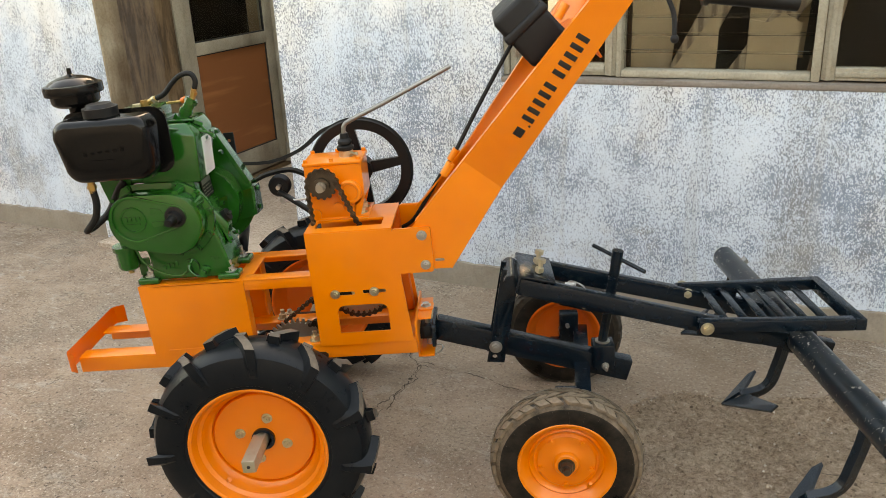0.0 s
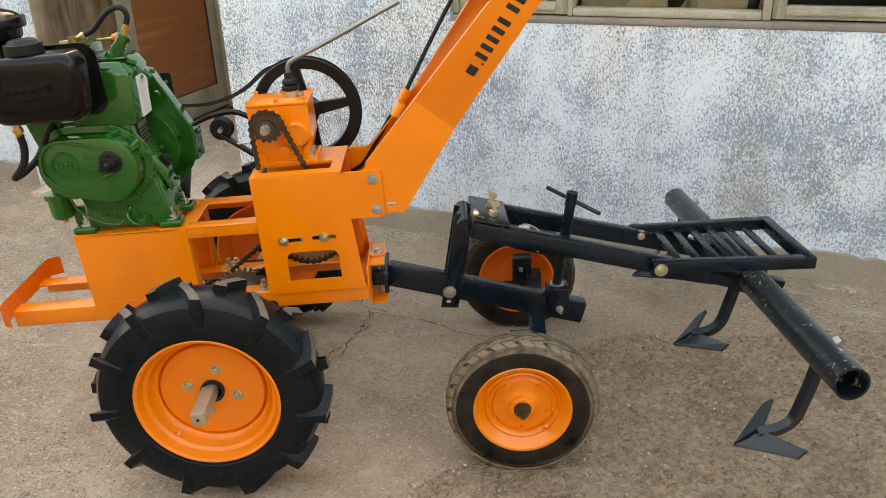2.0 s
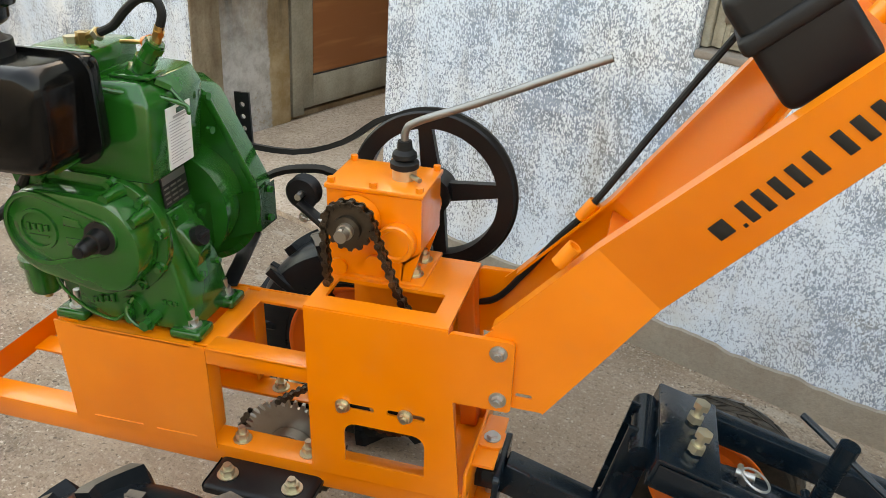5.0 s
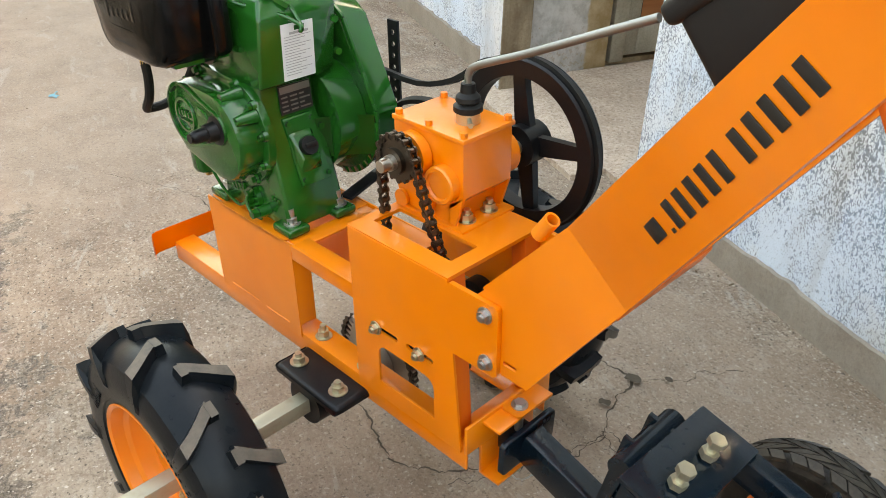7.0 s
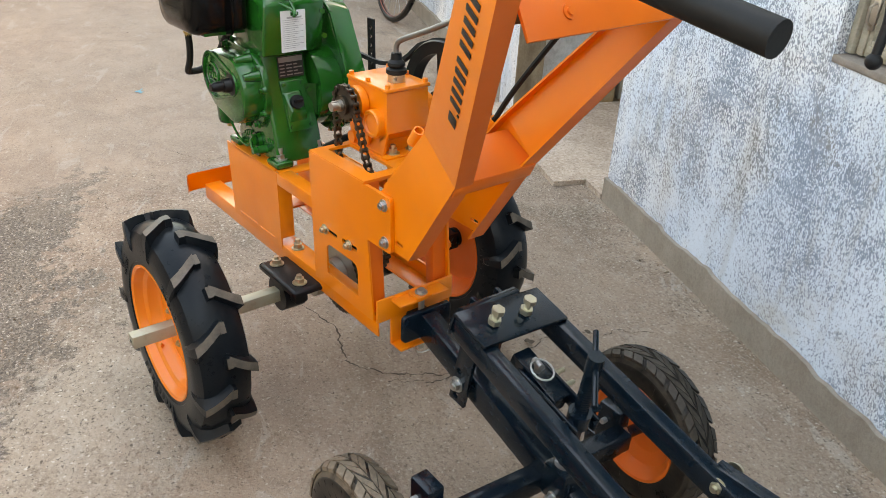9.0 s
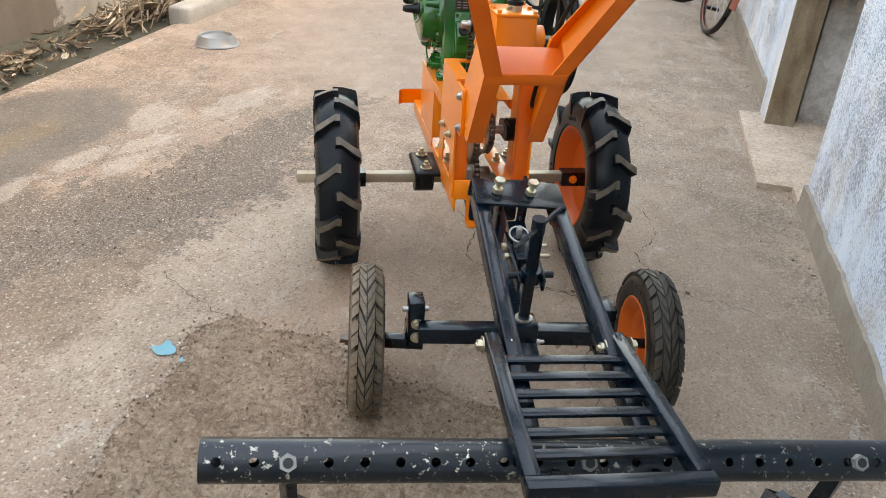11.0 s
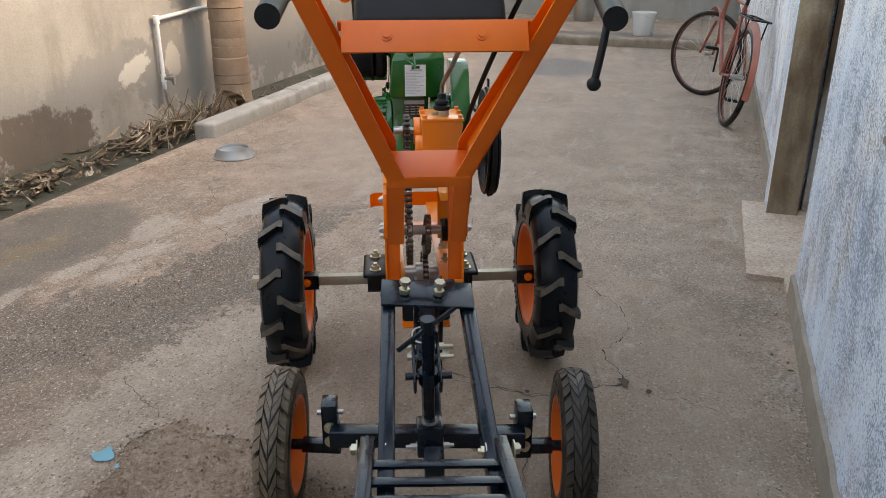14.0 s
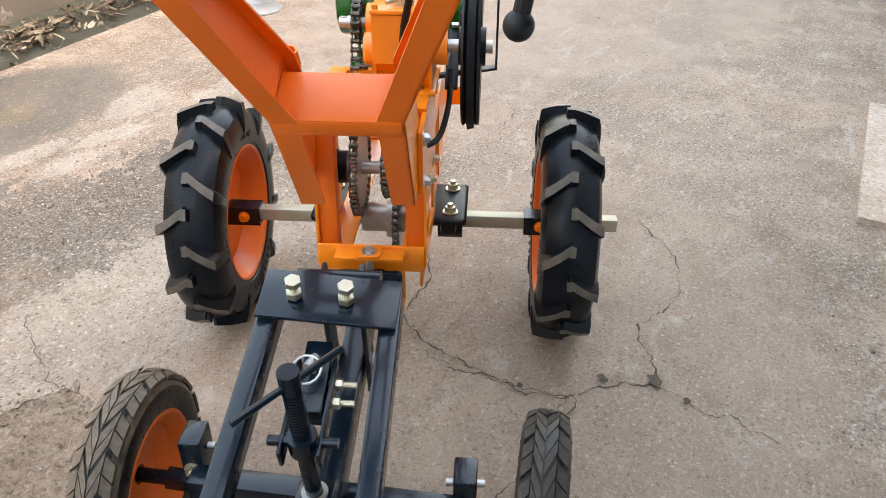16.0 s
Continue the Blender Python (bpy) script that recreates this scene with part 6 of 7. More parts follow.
brace = part("upper_crossbar", bm, M_orange_shade, tractor, "orange upper cross plate with two bolts, tinted as in shade")
for y in (-0.09, 0.085):
    bm = B()
    rod(bm, mk2 @ Vector((0.003, y, 0.0)), mk2 @ Vector((0.006, y, 0.0)), 0.0105, 18)
    rod(bm, mk2 @ Vector((0.006, y, 0.0)), mk2 @ Vector((0.010, y, 0.0)), 0.006, 12)
    part("crossbar_bolt", bm, M_orange_shade, brace)
# tool box hung in front of the cross bar
bm = B()
mb = Matrix.Translation((0.664, -0.005, 1.100)) @ Matrix.Rotation(radians(-40), 4, "Y")
bx(bm, (0, 0, 0), (0.105, 0.29, 0.14), mb, 0.014, 4)
bx(bm, (0, 0, 0.016), (0.117, 0.302, 0.022), mb, 0.008, 3)
bx(bm, (-0.002, 0, 0.060), (0.07, 0.27, 0.016), mb, 0.006, 3)
part("tool_box", bm, M_plastic, tractor, "black moulded plastic box between the arms")
# handlebar tubes, grips, levers
for s in (-1, 1):
    arm, K1, K2, E1, E2 = arms[0 if s < 0 else 1]
    p0 = E2 + Vector((-0.045, -s * 0.016, -0.012))
    end = Vector((1.19, 0.222, 1.112)) if s > 0 else Vector((1.19, -0.250, 1.118))
    near = Vector((0.995, s * 0.248, 1.152))
    bm = B()
    sweep(bm, curve([p0, p0 + Vector((0.05, -s * 0.006, 0.005)), near + Vector((-0.02, 0, 0.008)), near, near.lerp(end, 0.6), near.lerp(end, 0.97)], 6), 0.0125, 14)
    hb = part("handlebar", bm, M_orange_shade, tractor)
    bm = B()
    sweep(bm, [near.lerp(end, t) for t in (0.1, 0.4, 0.7, 0.97, 1.0)], 0.0175, 18)
    d = (end - near).normalized()
    rod(bm, near.lerp(end, 0.05), near.lerp(end, 0.10), 0.022, 18)
    part("grip", bm, M_rubber_hose, hb, "black rubber grip")
LEV = Vector((1.057, 0.232, 1.005))
bm = B()
sweep(bm, curve([(0.90, 0.245, 1.165), (0.96, 0.26, 1.172), (1.02, 0.262, 1.145), (1.055, 0.245, 1.075), LEV], 6), 0.0065, 10)
lev = part("clutch_lever", bm, M_plastic, tractor, "black clutch lever with a ball end")
bm = B()
bmesh.ops.create_uvsphere(bm, u_segments=16, v_segments=10, radius=0.0115, matrix=Matrix.Translation(LEV))
part("lever_knob", bm, M_plastic, lev)
# control cable along the far arm, with its guide tubes
bm = B()
sweep(bm, curve([(0.76, 0.22, 1.215), (0.701, 0.182, 1.140), (0.609, 0.135, 1.008), (0.539, 0.103, 0.902), (0.499, 0.088, 0.838), (0.458, 0.082, 0.772), (0.42, 0.082, 0.722), (0.375, 0.082, 0.656), (0.325, 0.09, 0.595), (0.25, 0.12, 0.575), (0.17, 0.135, 0.61), (0.11, 0.135, 0.66)], 6), 0.0055, 8)
part("control_cable", bm, M_rubber_hose, tractor, "black control cable")
d = Vector((0.56, 0, 0.83)).normalized()
for p in ((0.462, 0.083, 0.778), (0.452, -0.086, 0.786), (0.730, -0.165, 1.135)):
    bm = B()
    p = Vector(p)
    lathe(bm, [(0.0075, -0.017), (0.0105, -0.017), (0.0105, 0.017), (0.0075, 0.017), (0.0075, -0.017)], 16, Matrix.Translation(p) @ d.to_track_quat("Y", "Z").to_matrix().to_4x4())
    part("cable_guide", bm, M_orange, tractor, "short orange tube welded to the arm")
# painted number on the arm: kept as plain bars
for s in (-1,):
    arm, K1, K2, E1, E2 = arms[0]
    d = (E2 - K2).normalized()
    up = ((K1 - K2) - d * (K1 - K2).dot(d)).normalized()
    nrm = d.cross(up).normalized()
    if nrm.y > 0:
        nrm = -nrm
    mt = Matrix((d, -nrm, up)).transposed().to_4x4()
    mt.translation = K2 + up * 0.037 + nrm * 0.0012
    x = 0.140
    for k, w in enumerate((0.023, 0.005, 0.012, 0.012, 0.012, 0.012, 0.012, 0.0, 0.012, 0.012, 0.012, 0.012, 0.012)):
        if w:
            bm = B()
            bx(bm, (x + w / 2, 0, 0 if w > 0.01 else -0.012), (w, 0.0014, (0.029 if k else 0.022) if w > 0.01 else 0.005), mt, 0.0006)
            part("painted_bar", bm, M_ink, arm)
        x += w + (0.0062 if w < 0.01 else 0.0114) if w else 0.0115

# ---- the trailed cultivator ----
cult = thing("cultivator", "black cultivator attachment on two orange-rimmed wheels", "cultivator")
bm = B()
bar(bm, (0.386, 0.0, 0.346), (0.905, -0.012, 0.214), 0.042, 0.060, bev=0.004)
towbar = part("towbar", bm, M_black, cult, "black square-tube drawbar")
bm = B()
plate(bm, rounded(-0.063, 0.312, 0.063, 0.378, 0.010), 0.379, 0.389, (), Matrix(((0, 1, 0, 0), (1, 0, 0, 0), (0, 0, 1, 0), (0, 0, 0, 1))), bev=0.002)
span(bm, (0.342, -0.025, 0.320), (0.385, 0.025, 0.358), bev=0.003)
part("hitch_tongue", bm, M_black, towbar)
for s in (-1, 1):
    bm = B()
    plate(bm, [(0.522, 0.255), (0.568, 0.252), (0.612, 0.512), (0.566, 0.520)], -0.006 + s * 0.026, -0.006 + s * 0.034, [circle(0.543, 0.270, 0.007, 10), circle(0.549, 0.335, 0.007, 10)], bev=0.001)
    part("upright", bm, M_black, cult, "black flat-bar upright")
bolts("upright_bolt", [((0.546, -0.040, 0.300), (0, -1, 0), 0.012, 0.009, 0.004), ((0.546, 0.028, 0.300), (0, 1, 0), 0.012, 0.009, 0.008)], M_steel, cult)
bm = B()
rod(bm, (0.588, -0.075, 0.500), (0.588, 0.055, 0.500), 0.019, 20)
part("pivot_bush", bm, M_black, cult, "black pivot bush")
# upper frame: two rails, the front plate
R0, R1 = {-1: (0.606, -0.098, 0.504), 1: (0.616, 0.078, 0.489)}, {-1: (1.385, -0.118, 0.318), 1: (1.385, 0.085, 0.306)}
for s in (-1, 1):
    bm = B()
    bar(bm, R0[s], R1[s], 0.030, 0.045, bev=0.004)
    part("rail", bm, M_black, cult, "black rectangular-tube rail")
fm = Matrix.Translation((0.652, -0.012, 0.514)) @ Matrix.Rotation(radians(-4.5), 4, "X") @ Matrix.Rotation(radians(12.5), 4, "Y")
bm = B()
bx(bm, (0, 0, 0), (0.092, 0.206, 0.007), fm, 0.002)
bx(bm, (-0.044, 0, -0.022), (0.006, 0.206, 0.045), fm, 0.001)
part("front_plate", bm, M_black, cult, "black top plate")
for y in (-0.052, 0.025):
    bm = B()
    p = fm @ Vector((0.006, y, 0.0035))
    ax = fm.to_3x3() @ Vector((0, 0, 1))
    rod(bm, p - ax * 0.02, p + ax * 0.035, 0.0062, 12)
    rod(bm, p + ax * 0.004, p + ax * 0.015, 0.0125, 6)
    rod(bm, p + ax * 0.028, p + ax * 0.038, 0.0125, 6)
    part("adjusting_bolt", bm, M_zinc, cult, "yellow-zinc adjusting bolt with lock nut")
# inner link with linch pin
bm = B()
bar(bm, (0.688, -0.022, 0.450), (0.800, -0.022, 0.415), 0.040, 0.040, bev=0.003)
part("top_link", bm, M_black, cult, "black top link")
for y in (-0.049, 0.004):
    bm = B()
    bar(bm, (0.715, y, 0.440), (0.868, y, 0.405), 0.007, 0.034, bev=0.003)
    part("link_strap", bm, M_black, cult)
for x, z in ((0.748, 0.434), (0.775, 0.424)):
    bm = B()
    rod(bm, (x, -0.058, z), (x, 0.038, z), 0.0048, 10)
    rod(bm, (x, 0.009, z), (x, 0.018, z), 0.009, 6)
    rod(bm, (x, -0.062, z), (x, -0.054, z), 0.009, 6)
    part("link_bolt", bm, M_zinc, cult)
bm = B()
pin = Vector((0.742, -0.026, 0.459))
rod(bm, pin + Vector((0, 0, -0.03)), pin + Vector((0, 0, 0.012)), 0.0065, 12)
rod(bm, pin + Vector((-0.012, 0.004, 0.010)), pin + Vector((0.014, -0.004, 0.012)), 0.0065, 12)
sweep(bm, [pin + Vector((0.016 + 0.021 * math.cos(a * 0.42), -0.004 + 0.021 * math.sin(a * 0.42), 0.010 - 0.008 * math.cos(a * 0.42))) for a in range(16)], 0.002, 6)
part("linch_pin", bm, M_steel, cult, "plated linch pin with ring")
# depth screw with its tommy bar
T0, T1 = Vector((0.863, -0.023, 0.560)), Vector((0.826, -0.018, 0.262))
ax = (T1 - T0).normalized()
bm = B()
rod(bm, T0, T0 + ax * 0.035, 0.0145, 18)
rod(bm, T0 + ax * 0.035, T0 + ax * 0.13, 0.0105, 16)
for k in range(17):
    rod(bm, T0 + ax * (0.040 + 0.0055 * k), T0 + ax * (0.0435 + 0.0055 * k), 0.0132, 16)
rod(bm, T0 + ax * 0.13, T1, 0.0125, 16)
screw = part("depth_screw", bm, M_black, cult, "black threaded depth screw")
bm = B()
rod(bm, (0.921, -0.083, 0.524), (0.808, 0.035, 0.554), 0.0052, 10)
part("tommy_bar", bm, M_black, screw)
bm = B()
c = T0 + ax * 0.142
rod(bm, c - ax * 0.015, c + ax * 0.015, 0.021, 20)
rod(bm, (c.x, c.y - 0.048, c.z), (c.x, c.y + 0.048, c.z), 0.0075, 14)
part("trunnion_nut", bm, M_black, screw)
bm = B()
bar(bm, (0.832, -0.018, 0.299), (0.834, -0.018, 0.226), 0.056, 0.056, (1, 0, 0), 0.004)
part("screw_block", bm, M_black, cult)
bm = B()
lathe(bm, [(0.013, 0.300), (0.0195, 0.300), (0.0195, 0.3035), (0.013, 0.3035), (0.013, 0.300)], 24, Matrix.Translation((0.831, -0.018, 0)), "Z")
part("block_washer", bm, M_steel, cult)
bolts("block_bolt", [((0.836, y, 0.240), (0, d, 0), 0.007, 0.012, 0.010) for y, d in ((-0.046, -1), (0.010, 1))], M_steel, cult)
# axle beam, drop brackets, stub axles
bm = B()
bar(bm, (0.757, -0.236, 0.222), (0.797, 0.196, 0.226), 0.040, 0.040, bev=0.003)
beam = part("axle_beam", bm, M_black, cult, "black square-tube axle beam")
for y, xb in ((-0.238, 0.736), (0.197, 0.786)):
    bm = B()
    span(bm, (xb - 0.075, y - 0.018, 0.158), (xb, y + 0.018, 0.198), bev=0.003)
    span(bm, (xb - 0.050, y - 0.018, 0.165), (xb + 0.004, y + 0.018, 0.286), bev=0.004)
    part("drop_bracket", bm, M_black, beam, "black drop bracket")
    bolts("bracket_bolt", [((xb + 0.005, y, z), (1, 0, 0), 0.0095, 0.009, 0.004) for z in (0.232, 0.196)], M_zinc, beam)
    rods("bracket_pin", [((xb - 0.028, y - 0.030, 0.252), (xb - 0.028, y + 0.030, 0.252), 0.006, 12)], M_steel, beam)
bolts("beam_bolt", [((0.778 + 0.092 * y, y, 0.205), (0.3, 0, -1), 0.0085, 0.012, 0.004) for y in (-0.165, -0.125, 0.085, 0.125)], M_zinc, beam)


def trail_wheel(x, y, s, tread):
    """Small orange split rim on a dusty pneumatic tyre; s points outward."""
    bm = B()
    prof = [(0.017, 0.031), (0.026, 0.031), (0.029, 0.027), (0.031, 0.019), (0.038, 0.015), (0.050, 0.013), (0.067, 0.012), (0.072, 0.007), (0.0765, 0.007), (0.080, 0.013), (0.085, 0.017), (0.089, 0.014), (0.094, 0.019), (0.101, 0.030), (0.108, 0.036), (0.113, 0.0372), (0.1148, 0.035), (0.110, 0.030),
            (0.097, 0.0), (0.110, -0.030), (0.1148, -0.035), (0.113, -0.0372), (0.107, -0.036), (0.098, -0.026), (0.086, -0.010), (0.060, 0.002), (0.017, 0.002)]
    lathe(bm, [(r, s * h) for r, h in prof] + [(prof[0][0], s * prof[0][1])], 56)
    # inner side coloured redder, as the same paint looks when shaded
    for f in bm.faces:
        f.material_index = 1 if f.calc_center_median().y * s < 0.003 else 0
    w = part("trail_wheel", bm, [M_orange, M_orange_shade], cult, "orange small wheel rim", 24)
    w.location = (x, y, 0.166 if y < 0 else 0.169)
    w.rotation_euler = (radians(-0.9 if y < 0 else 0), 0, radians(-3.6 if y < 0 else -6))
    bm = B()
    prof = [(0.110, -0.024), (0.1142, -0.0352), (0.122, -0.0378), (0.138, -0.0392), (0.150, -0.0385), (0.154, -0.0370), (0.162, -0.0320), (0.1705, -0.024), (0.1755, -0.012), (0.1768, 0.0)]
    prof += [(r, -h) for r, h in prof[-2::-1]]
    lathe(bm, prof, 72)
    for f in bm.faces:
        c = f.calc_center_median()
        f.material_index = 1 if 0.153 < math.hypot(c.x, c.z) < 0.171 else 0
    part("tyre", bm, [M_small_tyre, tread], w, "dusty black pneumatic tyre")
    n = 33
    tyre = w.children[0]
    bm = B()
    for k in range(26):
        for sd in (-1, 1):
            m = Matrix.Rotation(2 * math.pi * (k + 0.3 * sd) / 26, 4, "Y")
            bar(bm, m @ Vector((0.119, sd * 0.0374, 0)), m @ Vector((0.149, sd * 0.0390, 0.004)), 0.0012, 0.0018, bev=0)
    part("mould_line", bm, M_small_tyre, tyre, "fine radial mould lines")["kind"] = "stuff"
    for row, (y0, y1, sl) in enumerate(((-0.0335, -0.0190, 0.5), (-0.0175, -0.0020, -1.5), (0.0000, 0.0165, 1.5), (0.0182, 0.0335, -0.5))):
        bm = B()
        wd = 2 * math.pi / n * 0.40
        vs = []
        for top in (0, 1):
            for yy, k in ((y0, -1), (y1, 1)):
                base = 0.1766 - 5.4 * abs(yy) ** 2 - 4.0e4 * max(0.0, abs(yy) - 0.018) ** 4
                for side in (-1, 1):
                    a = side * wd * (0.95 if top else 1.04) + k * sl * wd
                    rr = base + (0.0030 if top else -0.004)
                    vs.append(bm.verts.new((rr * math.cos(a), yy, rr * math.sin(a))))
        b0, b1, b2, b3, t0, t1, t2, t3 = vs
        for f in ((t0, t1, t3, t2), (b0, b1, t1, t0), (b2, b3, t3, t2), (b0, b2, t2, t0), (b1, b3, t3, t1)):
            bm.faces.new(f)
        block = part("tread_block", bm, tread, tyre, "worn dusty tread block", 15)
        for i in range(n):
            m = Matrix.Rotation(-2 * math.pi * (i + 0.25 * row + 0.14 * (i % 2)) / n, 4, "Y")
            if i:
                share(block, tyre, m)
            else:
                block.matrix_local = m
    for k in range(5):
        a = radians(-90 + 72 * k)
        rods("wheel_nut", [((0.062 * math.cos(a), s * 0.010, 0.062 * math.sin(a)), (0.062 * math.cos(a), s * 0.020, 0.062 * math.sin(a)), 0.0068, 6)], M_orange, w)
    rods("valve", [((0.052, s * 0.015, -0.066), (0.056, s * 0.025, -0.050), 0.0045, 8)], M_orange, w)
    bm = B()
    rod(bm, (0, s * 0.026, 0), (0, s * 0.034, 0), 0.020, 20)
    rod(bm, (0, s * 0.034, 0), (0, s * 0.047, 0), 0.0165, 6, 0.0145)
    rod(bm, (0, s * 0.045, 0), (0, s * 0.059, 0), 0.0085, 14)
    part("hub_nut", bm, M_chain, w, "dull brown hub nut")
    bm = B()
    rod(bm, (0, s * 0.02, 0), (0, -s * 0.13, 0), 0.0125, 14)
    bar(bm, (0, -s * 0.045, 0), (0, -s * 0.135, -0.004), 0.028, 0.028, bev=0.003)
    part("stub_axle", bm, M_black, w, "black stub axle")
    return w


trail_wheel(0.702, -0.351, -1, M_tread)
trail_wheel(0.761, 0.314, 1, M_tread_dark)

# slatted platform behind
ROLL = Matrix.Translation((1.235, -0.022, 0.398)) @ Matrix.Rotation(radians(-2.4), 4, "X")
bm = B()
bar(bm, ROLL @ Vector((0.190, -0.149, 0.004)), ROLL @ Vector((0.190, 0.149, 0.004)), 0.026, 0.030)
deck = part("platform", bm, M_black, cult, "black slatted platform frame")
for s in (-1, 1):
    bm = B()
    bar(bm, ROLL @ Vector((-0.19, s * 0.122, 0.0)), ROLL @ Vector((0.177, s * 0.1355, 0.004)), 0.026, 0.030)
    part("side_bar", bm, M_black, deck)
    bm = B()
    bar(bm, ROLL @ Vector((-0.19, s * 0.122, -0.002)), ROLL @ Vector((-0.03, s * 0.118, -0.035)), 0.008, 0.045)
    part("bracket", bm, M_black, deck)
for k in range(6):
    bm = B()
    x = -0.120 + 0.048 * k
    hw = 0.117 + 0.014 * (x + 0.19) / 0.38
    bx(bm, (x, 0, 0.004), (0.020, 2 * hw - 0.01, 0.007), ROLL, 0.001)
    part("slat", bm, M_black, deck)
for s, x, y, z in ((-1, 1.062, -0.162, 0.402), (1, 1.066, 0.122, 0.392)):
    bolts("platform_bolt", [((x, y, z), (0, s, 0), 0.0115, 0.009, 0.003), ((x + 0.004, y - s * 0.05, z), (0, -s, 0), 0.0105, 0.008, 0.006)], M_zinc, cult)
# tool pipe with holes
N0, N1 = Vector((1.300, -0.640, 0.382)), Vector((1.312, 0.556, 0.302))
pd = (N1 - N0).normalized()
pmx = Matrix.Translation(N0) @ pd.to_track_quat("Y", "Z").to_matrix().to_4x4()
LEN = (N1 - N0).length
bm = B()
DRILL, HALF = radians(38), radians(18)      # the drilled line round the pipe
on_pipe = lambda a, y, r: pmx @ Vector((r * math.cos(a), y, r * math.sin(a)))
drilled = [(0.026 + 0.0547 * k, -0.006 if k < 11 else 0.022 if k < 17 else 0.034) for k in range(22)]
drilled.insert(9, (0.484, -0.006))
for side in (0, 1):
    mid = DRILL + side * math.pi
    loops = [[(-HALF, 0.0), (HALF, 0.0), (HALF, LEN), (-HALF, LEN)]]
    for y, skew in drilled:
        loops.append([(a / 0.035, b) for a, b in circle(0, y + side * skew, 0.0078, 14)])
    for r in (0.035, 0.0305):
        edges = []
        for loop in loops:
            vs = [bm.verts.new(on_pipe(mid + a, y, r)) for a, y in loop]
            edges += [bm.edges.new((vs[i], vs[(i + 1) % len(vs)])) for i in range(len(vs))]
        bmesh.ops.triangle_fill(bm, use_beauty=True, use_dissolve=False, edges=edges)
        arc = [mid + HALF + (math.pi - 2 * HALF) * i / 16 for i in range(17)]
        for a, b in zip(arc, arc[1:]):
            bm.faces.new([bm.verts.new(on_pipe(*q, r)) for q in ((a, 0), (b, 0), (b, LEN), (a, LEN))])
    for loop in loops[1:]:
        for i in range(len(loop)):
            (a, y), (b, z) = loop[i - 1], loop[i]
            bm.faces.new([bm.verts.new(on_pipe(*q)) for q in ((mid + a, y, 0.035), (mid + b, z, 0.035), (mid + b, z, 0.0305), (mid + a, y, 0.0305))])
    ring = [mid - HALF, mid] + [mid + HALF + (math.pi - 2 * HALF) * i / 16 for i in range(17)]
    for y in (0.0, LEN):
        for a, b in zip(ring, ring[1:]):
            bm.faces.new([bm.verts.new(on_pipe(*q)) for q in ((a, y, 0.035), (b, y, 0.035), (b, y, 0.0305), (a, y, 0.0305))])
bmesh.ops.remove_doubles(bm, verts=bm.verts[:], dist=0.0002)
part("tool_pipe", bm, M_pipe, cult, "black drilled steel pipe with chipped paint", 40)
for y in (0.545, 0.715):
    bm = B()
    loop = [pmx @ Vector((0.042 * math.cos(radians(a)), y, 0.042 * math.sin(radians(a)))) for a in range(-200, 21, 20)]
    sweep(bm, loop, 0.008, 10)
    p = pmx @ Vector((0.045, y, -0.01))
    span(bm, p + Vector((-0.01, -0.022, -0.035)), p + Vector((0.035, 0.022, -0.025)), bev=0.003)
    cl = part("pipe_clamp", bm, M_black, cult, "black pipe clamp")
    bm = B()
    bolt(bm, p + Vector((0.018, 0, -0.025)), (0, 0, 1), 0.012, 0.012, 0.012)
    part("clamp_nut", bm, M_black, cl)


def tine(k, y):
    """A bent shank with a two-winged sweep."""
    c = pmx @ Vector((0, y, 0))
    bm = B()
    pts = [(0.0, 0.0), (-0.008, -0.060), (-0.020, -0.115), (-0.034, -0.164), (-0.062, -0.189), (-0.108, -0.200)]
    rows = curve([(c.x + dx, c.y - 0.002, c.z + dz) for dx, dz in pts], 4)
    sweep(bm, rows[2:], 0, flat=(0.028, 0.018))
    t = part("tine", bm, M_black, cult, "black bent tine with a sweep share")
    tip = Vector((c.x - 0.154, c.y - 0.002, c.z - 0.229))
    heel = Vector((c.x - 0.104, c.y - 0.002, c.z - 0.195))
    for s in (-1, 1):
        end = Vector((c.x - 0.058, c.y + s * 0.094, c.z - 0.196))
        inner = heel + Vector((0.010, s * 0.010, 0.004))
        cut = end + Vector((0.018, -s * 0.004, 0.016))
        n = (end - tip).cross(inner - tip).normalized() * 0.004
        bm = B()
        loop = [tip, end, cut, inner]
        a = [bm.verts.new(v + n) for v in loop]
        b = [bm.verts.new(v - n) for v in loop]
        bm.faces.new(a)
        bm.faces.new(b[::-1])
        for i in range(4):
            bm.faces.new((a[i], a[(i + 1) % 4], b[(i + 1) % 4], b[i]))
        part("share_wing", bm, M_black, t, "", 15)
    bm = B()
    p = pmx @ Vector((0.033 * math.cos(DRILL), y, 0.033 * math.sin(DRILL)))
    nrm = (pmx.to_3x3() @ Vector((math.cos(DRILL), 0, math.sin(DRILL)))).normalized()
    rod(bm, p, p + nrm * 0.012, 0.0140, 6)
    part("tine_nut", bm, M_dull, t, "pale hexagon nut")
    rods("bolt_end", [(p, p + nrm * 0.0135, 0.0080, 14)], M_ink, t)
    return t


for k, y in enumerate((0.130, 0.600, 1.085)):
    tine(k, y)

# ---- floor wear: broken patches, cracks, spills ----
rng = random.Random(7)

